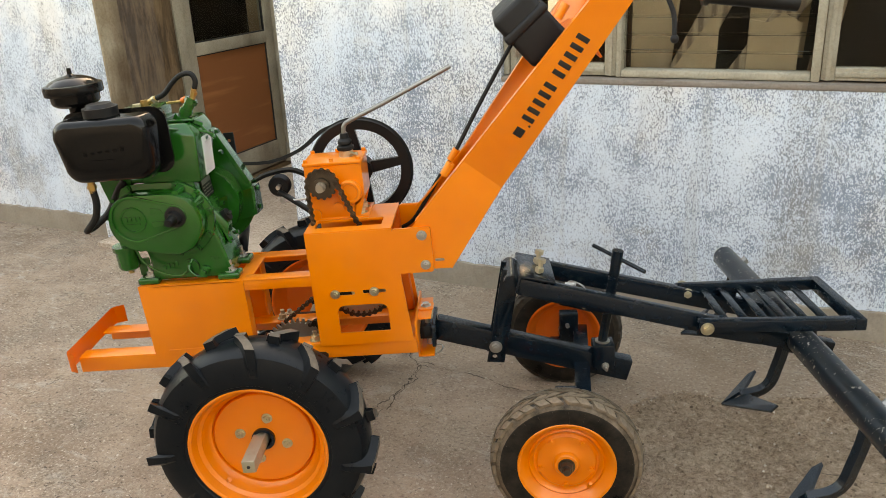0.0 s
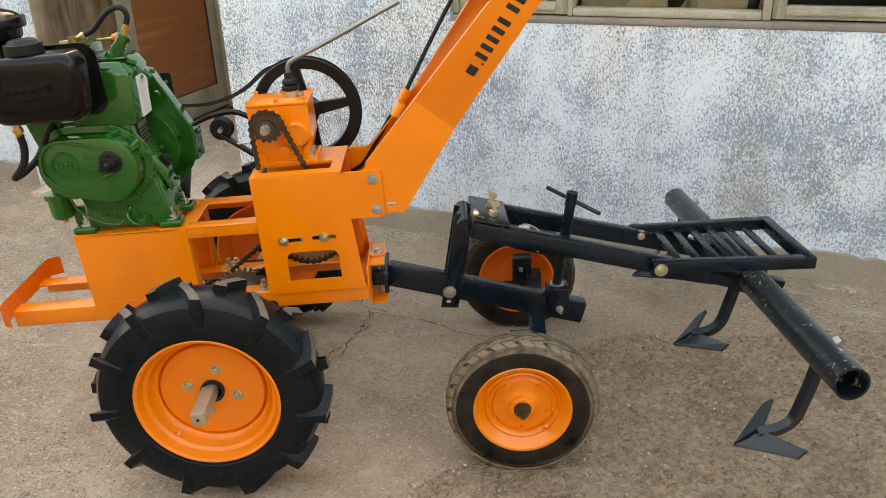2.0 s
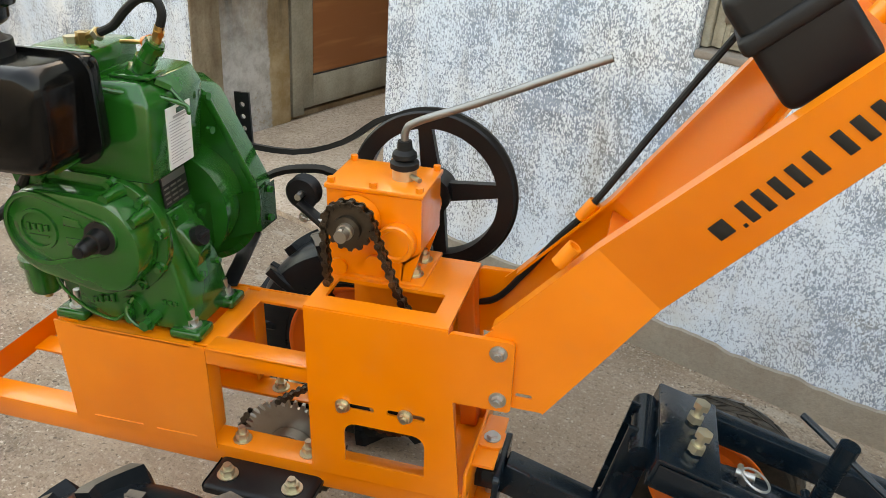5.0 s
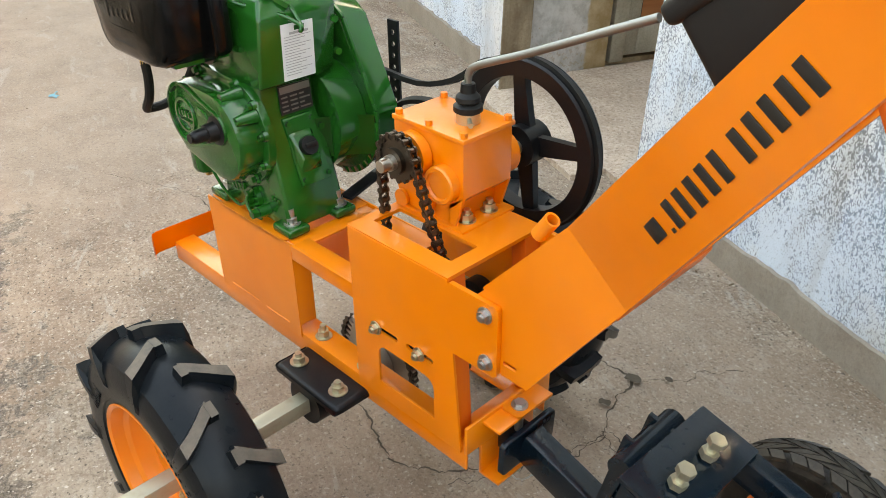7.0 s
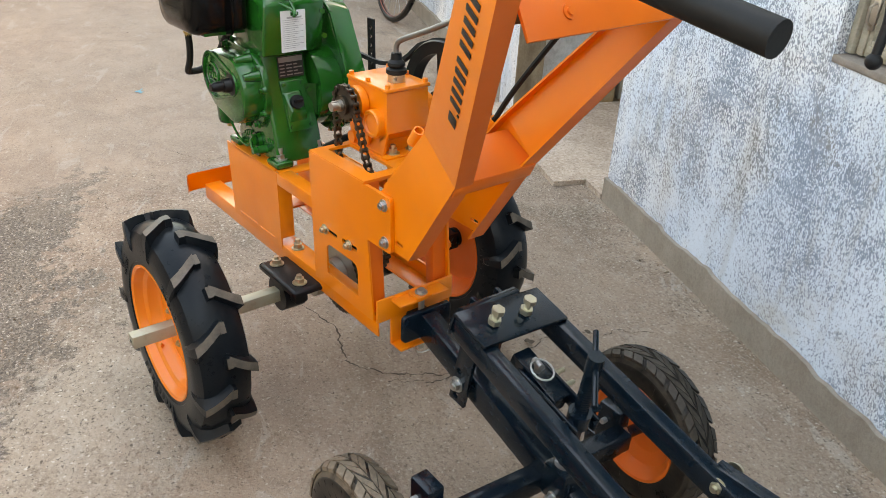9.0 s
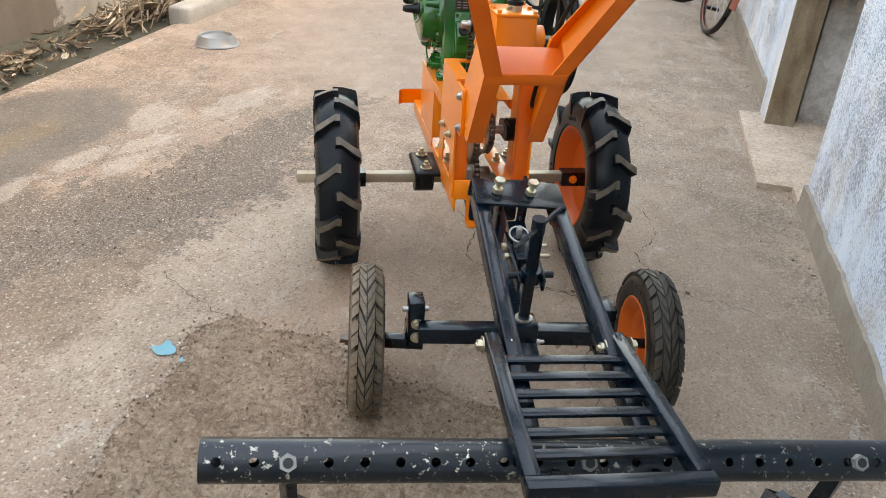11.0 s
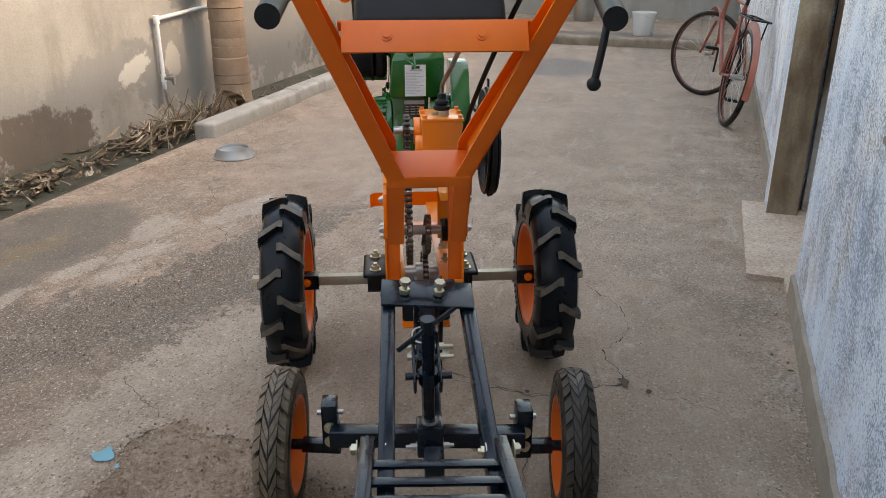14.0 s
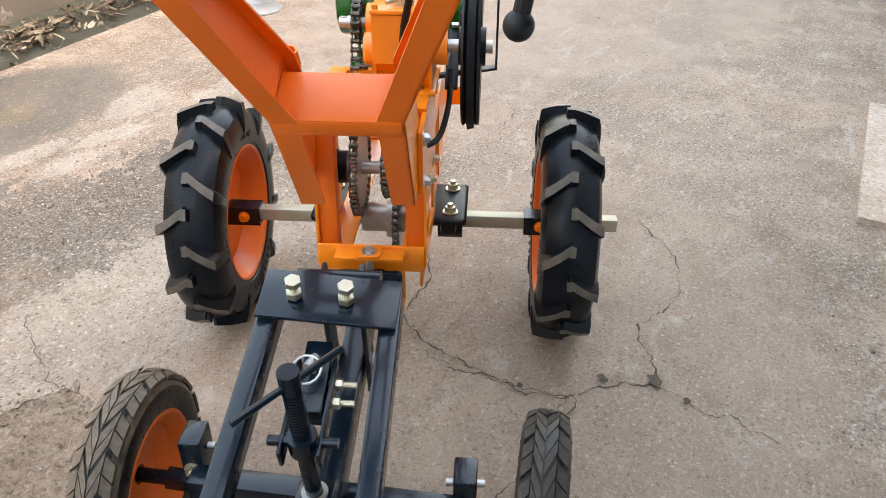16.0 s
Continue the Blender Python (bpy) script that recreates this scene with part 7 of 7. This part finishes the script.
for c, r, sd in (((0.47, -0.85), 0.030, 1), ((0.54, -0.80), 0.012, 2), ((-2.39, 0.32), 0.03, 3)):
    bm = B()
    pts = loop_of([(c[0] + r * math.cos(k), c[1] + 0.6 * r * math.sin(k)) for k in (0, 1.05, 2.1, 3.14, 4.2, 5.2)], 9, r * 0.75, sd)
    bm.faces.new([bm.verts.new((x, y, 0.0045)) for x, y in pts])
    tagged(part("paint_spill", bm, M_blue), "faded blue paint spill on the floor", "paint spill")

M_crack = rough_plaster("crack_dirt", (0.04, 0.030, 0.021), (0.07, 0.052, 0.038), (0.11, 0.085, 0.062), 20, 0.3, 0.2)
floor_ob = bpy.data.objects["floor"]
inv = WALL.inverted()
for sd, (w, pts) in enumerate(((0.006, [(0.15, 0.06), (0.195, 0.122), (0.228, 0.186), (0.242, 0.249), (0.271, 0.315), (0.288, 0.40), (0.266, 0.466), (0.247, 0.530), (0.236, 0.597), (0.149, 0.609), (0.101, 0.591), (0.028, 0.591)]),
                               (0.004, [(0.028, 0.591), (-0.01, 0.64), (-0.13, 0.72), (-0.29, 0.73), (-0.47, 0.66)]),
                               (0.004, [(0.250, 0.606), (0.282, 0.654), (0.321, 0.693), (0.334, 0.736), (0.40, 0.83)]),
                               (0.006, [(0.289, 0.41), (0.322, 0.417), (0.352, 0.40)]),
                               (0.005, [(0.29, 0.40), (0.28, 0.30), (0.20, 0.18), (0.13, 0.08), (0.02, 0.02), (-0.13, 0.07), (-0.3, 0.05)]),
                               (0.004, [(0.29, 0.41), (0.40, 0.36), (0.50, 0.32), (0.60, 0.24), (0.80, 0.22)]),
                               (0.003, [(0.10, -0.90), (0.15, -0.88), (0.26, -0.79), (0.35, -0.71)]),
                               (0.004, [(1.36, -0.20), (1.48, -0.24), (1.61, -0.28), (1.78, -0.30), (2.0, -0.25)]),
                               (0.003, [(-1.9, -1.05), (-1.6, -0.95), (-1.35, -1.0), (-1.1, -0.8), (-0.8, -0.85)]),
                               (0.003, [(-0.9, 0.35), (-1.0, 0.25), (-1.25, 0.3), (-1.6, 0.15)]))):
    P = curve([(x, y, 0) for x, y in pts], 26)
    bm = B()
    prev = None
    for i, p in enumerate(P):
        d = (P[min(i + 1, len(P) - 1)] - P[max(i - 1, 0)]).normalized()
        q = p + noise.noise_vector(Vector((p.x * 25, p.y * 25, sd))) * 0.014 + noise.noise_vector(Vector((p.x * 90, p.y * 90, sd + 4))) * 0.007
        side = Vector((-d.y, d.x, 0)) * w * 0.6 * (0.15 + 1.5 * abs(noise.noise(Vector((p.x * 14, p.y * 14, sd + 3))))) * (0.15 if i in (0, len(P) - 1) else 1)
        z = Vector((0, 0, 0.0012 + 0.0007 * sd))
        pair = [bm.verts.new(inv @ Vector((*(q + o).xy, z.z))) for o in (side, -side)]
        if prev:
            bm.faces.new((prev[0], pair[0], pair[1], prev[1]))
        prev = pair
    part("crack", bm, M_crack, floor_ob)


for c, r, sd in (((0.237, 0.475), 0.017, 11), ((0.238, 0.597), 0.018, 12), ((0.30, 0.655), 0.010, 13), ((0.275, 0.30), 0.009, 14)):
    bm = B()
    pts = loop_of([(c[0] + r * math.cos(k), c[1] + 0.7 * r * math.sin(k)) for k in (0, 1.05, 2.1, 3.14, 4.2, 5.2)], 9, r * 0.55, sd)
    bm.faces.new([bm.verts.new(inv @ Vector((x, y, 0.0085 + 0.0002 * sd))) for x, y in pts])
    part("chipped_spot", bm, M_crack, floor_ob)


def stone_mesh(bm, p, r):
    m = Matrix.Translation(p) @ Euler((rng.random() * 6, rng.random() * 6, rng.random() * 6)).to_matrix().to_4x4() @ Matrix.Diagonal((r, r * rng.uniform(0.6, 1), r * rng.uniform(0.45, 0.8), 1))
    v = [bm.verts.new(m @ Vector(q)) for q in ((1, 0, 0), (-1, 0, 0), (0, 1, 0), (0, -1, 0), (0, 0, 1), (0, 0, -1))]
    for a, b, c in ((0, 2, 4), (2, 1, 4), (1, 3, 4), (3, 0, 4), (2, 0, 5), (1, 2, 5), (3, 1, 5), (0, 3, 5)):
        bm.faces.new((v[a], v[b], v[c]))


def inside(x, y, loop):
    odd = False
    for i in range(len(loop)):
        (x0, y0), (x1, y1) = loop[i - 1], loop[i]
        if (y0 > y) != (y1 > y) and x < (x1 - x0) * (y - y0) / (y1 - y0) + x0:
            odd = not odd
    return odd


coarse = grav_loop[::12]
bm = B()
made = 0
while made < 8000:
    x, y = rng.uniform(0.3, 2.4), rng.uniform(-1.7, 0.3)
    thick = noise.noise(Vector((x * 4, y * 4, 2.2))) + 0.6 * noise.noise(Vector((x * 13, y * 13, 6.1)))
    if thick > rng.uniform(-0.9, 0.6) and inside(x, y, coarse):
        r = 0.0016 + 0.0056 * rng.random() ** 4
        stone_mesh(bm, (x, y, dip(x, y) + r * 0.3), r)
        made += 1
for k in range(2600):
    x, y = grav_loop[rng.randrange(len(grav_loop))]
    if x < 2.6:
        x, y = x + rng.gauss(0, 0.018), y + rng.gauss(0, 0.018)
        r = 0.0015 + 0.0055 * rng.random() ** 3
        stone_mesh(bm, (x, y, rng.uniform(-0.006, 0.001) if inside(x, y, coarse) else r * 0.2), r)
for k in range(2200):
    p = WALL @ (Matrix.Rotation(radians(-14), 4, "Z") @ Vector((rng.gauss(0, 0.36), rng.gauss(0, 0.15), 0)) + Vector((0.76, -2.27, 0)))
    x, y = p.x, p.y
    r = 0.0016 + 0.0035 * rng.random() ** 3
    stone_mesh(bm, (x, y, 0.003 + r * 0.25), r)
tagged(part("gravel", bm, M_pebble, None, "", 10), "loose brown gravel on the broken floor", "gravel", kind="stuff")
bm = B()
for k in range(1100):
    x, y = rng.uniform(-3.5, 2.2), rng.uniform(-2.2, 1.4)
    r = 0.0012 + 0.0032 * rng.random() ** 4
    stone_mesh(bm, (x, y, r * 0.3), r)
for k in range(260):
    p = WALL @ Vector((rng.uniform(-4, 3), -0.03 - abs(rng.gauss(0, 0.05)), 0))
    r = 0.002 + 0.006 * rng.random() ** 3
    stone_mesh(bm, (p.x, p.y, r * 0.3), r)
tagged(part("grit", bm, M_pebble, None, "", 10), "pale grit and flakes scattered on the floor", "grit", kind="stuff")
for a, b in (((0.745, -0.50), (0.80, -0.485)), ((1.05, -0.66), (1.09, -0.72)), ((0.20, 1.13), (0.205, 1.145))):
    bm = B()
    sweep(bm, [(a[0], a[1], 0.004), ((a[0] + b[0]) / 2, (a[1] + b[1]) / 2 + 0.004, 0.005), (b[0], b[1], 0.004)], 0.0025, 6)
    tagged(part("twig", bm, M_twig), "short dry twig on the cement floor", "twig", "twigs on the floor")

# ---- things in the yard ----
bm = B()
plate(bm, [(-1.086, -0.156), (-0.142, -0.156), (-0.142, -0.018), (-0.004, -0.018), (-0.004, 2.69), (-1.017, 2.69), (-1.017, -0.036), (-1.086, -0.036)], 0.0, -0.022, (), Matrix(((1, 0, 0, 0), (0, 0, 1, 0), (0, -1, 0, 0), (0, 0, 0, 1))))
ob = part("stone_slab", bm, M_slab)
ob.matrix_world = WALL
tagged(ob, "pale speckled stone slab on the passage floor", "slab")

bowl = thing("steel_bowl", "dull steel pet bowl standing on the floor", "bowl", Matrix.Translation((-2.44, -0.99, 0)))
bm = B()
lathe(bm, [(0.0, 0.012), (0.070, 0.012), (0.086, 0.052), (0.091, 0.055), (0.095, 0.053), (0.115, 0.006), (0.122, 0.001), (0.116, 0.001), (0.092, 0.045), (0.0, 0.004)], 40, Matrix.Identity(4), "Z")
part("shell", bm, M_dull, bowl)
bm = B()
lathe(bm, [(0.113, 0.0), (0.123, 0.0), (0.125, 0.004), (0.114, 0.007), (0.113, 0.0)], 40, Matrix.Identity(4), "Z")
part("base_ring", bm, M_dull, bowl, "rolled base ring")

# kerb stones and the gutter strip along the yard wall
u0 = -1.40
k = 0
while u0 > -8.5:
    ln = rng.uniform(0.9, 1.3)
    bm = B()
    bx(bm, (u0 - ln / 2, -3.435 + rng.uniform(-0.012, 0.012), 0.03), (ln - 0.012, 0.15, 0.13), Matrix.Identity(4), 0.022, 3)
    ob = part("kerb_stone", bm, M_kerb)
    ob.matrix_world = WALL
    tagged(ob, "pale worn concrete kerb stone along the gutter", "kerb", "kerb stones", "structure")
    u0 -= ln
bm = B()
span(bm, (-9.5, -4.058, -0.09), (6.9, -3.424, -0.035))
piece("ground_gutter", bm, M_soil, None, "dark damp soil strip along the yard wall", "ground")
bm = B()
span(bm, (-1.36, -3.44, -0.05), (6.9, -3.35, 0.005), bev=0.01)
piece("floor_edge", bm, M_floor, None, "worn pale edge of the cement floor", "floor")


def leaf(bm, p, length, width, curl, a=None):
    """A dry curled strip of leaf."""
    a = rng.random() * 6.28 if a is None else a
    tilt = rng.uniform(-0.25, 0.35)
    m = Matrix.Translation(p) @ Matrix.Rotation(a, 4, "Z") @ Matrix.Rotation(tilt, 4, "Y") @ Matrix.Rotation(rng.uniform(-0.8, 0.8), 4, "X")
    rows = []
    for i in range(5):
        t = i / 4
        w = width * (0.25 + 1.5 * t * (1 - t) + 0.15)
        z = curl * length * (t - 0.5) ** 2
        rows.append([bm.verts.new(m @ Vector((length * (t - 0.5), s * w / 2, z + abs(s) * width * 0.25))) for s in (-1, 0, 1)])
    for r0, r1 in zip(rows, rows[1:]):
        for j in range(2):
            bm.faces.new((r0[j], r0[j + 1], r1[j + 1], r1[j]))


bm = B()
for k in range(250):
    u = rng.gauss(-1.55, 0.75) if k % 3 else rng.uniform(-6, 2)
    w = -3.72 + rng.gauss(0, 0.12)
    if abs(w + 3.74) < 0.29:
        leaf(bm, (u, w, -0.03 + rng.random() * (0.06 if k % 3 else 0.02)), rng.uniform(0.035, 0.13), rng.uniform(0.010, 0.030), rng.uniform(-0.8, 1.6))
for k in range(150):
    u, w = rng.gauss(-0.25, 0.28), -3.72 + rng.gauss(0, 0.10)
    if abs(w + 3.74) < 0.27:
        leaf(bm, (u, w, -0.03 + rng.random() * 0.05), rng.uniform(0.04, 0.12), rng.uniform(0.015, 0.04), rng.uniform(-0.6, 1.4))
for k in range(70):
    leaf(bm, (rng.gauss(-1.25, 0.22), -3.72 + rng.gauss(0, 0.08), 0.0 + rng.random() * 0.06), rng.uniform(0.12, 0.34), rng.uniform(0.012, 0.035), rng.uniform(-0.3, 0.7), rng.gauss(0.15, 0.35))
ob = part("leaf_litter", bm, M_twig)
ob.matrix_world = WALL
tagged(ob, "dry curled leaves and palm scraps in the gutter", "leaf litter", kind="stuff")
bm = B()
for k in range(190):
    u, w = rng.gauss(-1.72, 0.24), -3.72 + rng.gauss(0, 0.10)
    L_ = rng.uniform(0.08, 0.26)
    d = Vector((rng.gauss(0, 1), rng.gauss(0, 0.4), abs(rng.gauss(0.55, 0.5)))).normalized()
    p = Vector((u, w, -0.02))
    if abs(w + 3.74) < 0.22:
        sweep(bm, [p, p + d * L_ * 0.5 + Vector((rng.gauss(0, 0.012), 0, 0.01)), p + d * L_ + Vector((rng.gauss(0, 0.03), rng.gauss(0, 0.02), -0.01))], rng.uniform(0.0022, 0.0055), 5)
ob = part("dry_stems", bm, M_twig)
ob.matrix_world = WALL
tagged(ob, "tangle of dry stems at the foot of the wall", "dry stems", kind="stuff")
M_sheath = wood("dry_palm_sheath", (0.16, 0.115, 0.075), (0.40, 0.32, 0.23), 14, 0.8, (0.12, 1, 1))
for u, w, ln, wd, ry in ((-2.02, -3.60, 0.46, 0.12, -22), (-1.45, -3.66, 0.30, 0.045, -4), (-1.75, -3.62, 0.34, 0.05, 2)):
    bm = B()
    rows = []
    for i in range(9):
        t = i / 8
        hw = wd * (0.35 + 0.65 * math.sin(math.pi * min(1, t * 0.8 + 0.2))) / 2
        rows.append([bm.verts.new((ln * (t - 0.5), s * hw, 0.03 * abs(s) + 0.02 * math.sin(3 * t))) for s in (-1, -0.5, 0, 0.5, 1)])
    for r0, r1 in zip(rows, rows[1:]):
        for j in range(4):
            bm.faces.new((r0[j], r0[j + 1], r1[j + 1], r1[j]))
    bmesh.ops.solidify(bm, geom=bm.faces[:], thickness=0.006)
    ob = part("palm_sheath", bm, M_sheath)
    ob.matrix_world = WALL @ Matrix.Translation((u, w, 0.02 + abs(ry) * 0.004)) @ Matrix.Rotation(radians(rng.uniform(-25, 25)), 4, "Z") @ Matrix.Rotation(radians(ry), 4, "Y")
    tagged(ob, "dry brown palm leaf sheath lying in the gutter", "palm sheath", "palm scraps")

trunk = thing("palm_tree", "straight ringed palm trunk beside the yard wall", "palm tree", WALL @ Matrix.Translation((-2.37, -3.79, -0.06)))
bm = B()
prof = [(0.155, 0.0), (0.145, 0.08)]
z = 0.12
while z < 4.2:
    step = 0.10 + 0.05 * math.sin(z * 23)
    prof += [(0.131 + 0.004 * math.sin(z * 9), z), (0.129 + 0.004 * math.sin(z * 7), z + step * 0.9), (0.126, z + step * 0.95)]
    z += step
lathe(bm, prof, 28, Matrix.Identity(4), "Z")
part("trunk", bm, M_trunk, trunk)

pipe_ob = thing("water_pipe", "pale plastic water pipe with a tap on the wall", "pipe", WALL)
bm = B()
sweep(bm, [(-1.86, -4.02, 0.20), (-1.86, -4.02, 0.665)], 0.014, 12)
sweep(bm, [(-1.86, -4.02, 0.675), (-2.3, -4.02, 0.70), (-2.75, -4.02, 0.715)], 0.014, 12)
part("tube", bm, M_pale_wall, pipe_ob)
bm = B()
rod(bm, (-1.86, -4.02, 0.645), (-1.86, -4.02, 0.70), 0.021, 14)
part("elbow", bm, M_pale_wall, pipe_ob)
bm = B()
rod(bm, (-1.86, -4.02, 0.25), (-1.86, -4.02, 0.30), 0.019, 14)
part("elbow", bm, M_pale_wall, pipe_ob)
bm = B()
rod(bm, (-1.86, -4.02, 0.275), (-1.86, -3.93, 0.272), 0.013, 12)
rod(bm, (-1.86, -3.945, 0.272), (-1.86, -3.935, 0.235), 0.011, 12)
bar(bm, (-1.885, -3.96, 0.297), (-1.835, -3.96, 0.297), 0.012, 0.008)
part("tap", bm, M_alu, pipe_ob, "dull metal tap")
bm = B()
sweep(bm, curve([(-1.86, -4.02, 0.20), (-1.87, -4.01, 0.10), (-1.92, -3.98, 0.0), (-1.95, -3.95, -0.04)], 5), 0.012, 8)
part("lower_hose", bm, M_shaft, pipe_ob)

# far end of the yard
bm = B()
bx(bm, (-6.55, -1.86, 0.035), (0.16, 3.0, 0.13), Matrix.Identity(4), 0.03, 3)
ob = part("stone_beam", bm, M_beam)
ob.matrix_world = WALL
tagged(ob, "long stained concrete beam lying across the yard", "beam", kind="structure")
bucket = thing("bucket", "dirty white plastic bucket standing on the floor", "bucket", WALL @ Matrix.Translation((-7.6, -1.2, 0)))
bm = B()
lathe(bm, [(0.0, 0.002), (0.115, 0.002), (0.120, 0.010), (0.142, 0.26), (0.150, 0.262), (0.150, 0.28), (0.140, 0.28), (0.114, 0.014), (0.0, 0.012)], 32, Matrix.Identity(4), "Z")
part("shell", bm, M_pale_wall, bucket)
bm = B()
sweep(bm, [(0.148 * math.cos(a * 0.3), 0.148 * math.sin(a * 0.3) + 0.02, 0.25 - 0.07 * math.sin(a * 0.3)) for a in range(11)], 0.003, 6)
part("handle", bm, M_steel, bucket)
bm = B()
span(bm, (-0.05, -0.143, 0.15), (0.05, -0.130, 0.22))
part("label", bm, M_slab, bucket, "worn brown label")
pot = thing("steel_pot", "tall steel pot standing by the far wall", "pot", WALL @ Matrix.Translation((-9.0, -2.15, 0)))
bm = B()
lathe(bm, [(0.0, 0.002), (0.13, 0.002), (0.15, 0.06), (0.15, 0.30), (0.11, 0.35), (0.12, 0.40), (0.11, 0.40), (0.10, 0.35), (0.0, 0.34)], 28, Matrix.Identity(4), "Z")
part("shell", bm, M_alu, pot)

# bicycle leaning on the white wall
RW, FW = Vector((-2.84, -0.245, 0.33)), Vector((-3.92, -0.46, 0.33))
bike_x = (RW - FW).normalized()
lean = Matrix.Rotation(radians(-9), 4, Vector((bike_x.x, bike_x.y, 0)))
base = Matrix(((bike_x.x, -bike_x.y, 0, 0), (bike_x.y, bike_x.x, 0, 0), (0, 0, 1, 0), (0, 0, 0, 1)))
base.translation = (FW.x, FW.y, 0)
bike = thing("bicycle", "old rusty red bicycle leaning on the white wall", "bicycle", WALL @ Matrix.Translation((FW.x, FW.y, 0)) @ lean.to_3x3().to_4x4() @ Matrix.Translation((-FW.x, -FW.y, 0)) @ base)
for x, rz, name in ((0.0, 46, "front_wheel"), (1.10, 0, "rear_wheel")):
    wm = Matrix.Translation((x, 0, 0.33)) @ Matrix.Rotation(radians(rz), 4, "Z")
    bm = B()
    lathe(bm, [(0.330 - 0.020 + 0.020 * math.cos(a * math.pi / 5), 0.020 * math.sin(a * math.pi / 5)) for a in range(11)], 48)
    wh = part(name, bm, M_small_tyre, bike, "dusty black bicycle tyre")
    wh.matrix_local = wm
    bm = B()
    lathe(bm, [(0.292, -0.012), (0.300, -0.014), (0.303, 0.0), (0.300, 0.014), (0.292, 0.012), (0.292, -0.012)], 48)
    part("rim", bm, M_rust, wh)
    bm = B()
    rod(bm, (0, -0.045, 0), (0, 0.045, 0), 0.018, 14)
    part("hub", bm, M_steel, wh)
    for k in range(18):
        a = k * math.pi / 9
        bm = B()
        rod(bm, (0.016 * math.cos(a + 0.5), 0.025 * (-1) ** k, 0.016 * math.sin(a + 0.5)), (0.294 * math.cos(a), 0, 0.294 * math.sin(a)), 0.0014, 5)
        part("spoke", bm, M_steel, wh)
bb, seat_c, head_t, head_b = (0.66, 0, 0.28), (0.80, 0, 0.78), (0.22, 0, 0.80), (0.19, 0, 0.62)
rods("frame_tube", [(bb, seat_c, 0.014, 12), (bb, head_b, 0.015, 12), (seat_c, head_t, 0.013, 12), (head_t, head_b, 0.017, 12), (bb, (1.10, 0.045, 0.33), 0.009, 10), (bb, (1.10, -0.045, 0.33), 0.009, 10),
                    ((0.79, 0.01, 0.75), (1.10, 0.05, 0.33), 0.008, 10), ((0.79, -0.01, 0.75), (1.10, -0.05, 0.33), 0.008, 10), ((0.17, 0.03, 0.60), (0.0, 0.05, 0.33), 0.010, 10), ((0.17, -0.03, 0.60), (0.0, -0.05, 0.33), 0.010, 10)], M_rust, bike)
for c, a0, a1, nm in ((1.10, -15, 150, "rear_mudguard"), (0.0, 20, 130, "front_mudguard")):
    bm = B()
    sweep(bm, [(c + 0.352 * math.cos(radians(a)), 0, 0.33 + 0.352 * math.sin(radians(a))) for a in range(a0, a1 + 1, 11)], 0, flat=(0.052, 0.004))
    part(nm, bm, M_rust, bike, "rusty red mudguard")
bm = B()
sweep(bm, curve([(0.40, -0.26, 0.96), (0.28, -0.25, 0.98), (0.21, -0.10, 0.95), (0.21, 0.10, 0.95), (0.28, 0.25, 0.98), (0.40, 0.26, 0.96)], 5), 0.011, 10)
rod(bm, (0.215, 0, 0.95), (0.22, 0, 0.79), 0.012, 10)
part("handlebar", bm, M_steel, bike)
bm = B()
bx(bm, (0.85, 0, 0.90), (0.24, 0.15, 0.06), Matrix.Identity(4), 0.028, 4)
rod(bm, (0.81, 0, 0.78), (0.83, 0, 0.88), 0.013, 10)
part("saddle", bm, M_plastic, bike, "worn black saddle")
bm = B()
for y in (-0.06, 0.0, 0.06):
    rod(bm, (0.86, y, 0.72), (1.30, y, 0.72), 0.006, 8)
for x in (0.88, 1.08, 1.28):
    rod(bm, (x, -0.065, 0.72), (x, 0.065, 0.72), 0.006, 8)
for y in (-0.06, 0.06):
    rod(bm, (1.22, y, 0.72), (1.10, y, 0.35), 0.005, 8)
part("carrier", bm, M_cast, bike, "black luggage carrier")
bm = B()
lathe(bm, [(0.02, 0.040), (0.092, 0.040), (0.092, 0.044), (0.02, 0.044), (0.02, 0.040)], 28, Matrix.Translation((0.66, 0, 0.28)))
bar(bm, (0.66, 0.06, 0.28), (0.70, 0.06, 0.12), 0.012, 0.02)
bar(bm, (0.66, -0.06, 0.28), (0.62, -0.06, 0.44), 0.012, 0.02)
bx(bm, (0.70, 0.11, 0.115), (0.08, 0.09, 0.022), Matrix.Identity(4), 0.005)
bx(bm, (0.62, -0.11, 0.445), (0.08, 0.09, 0.022), Matrix.Identity(4), 0.005)
part("crankset", bm, M_cast, bike)
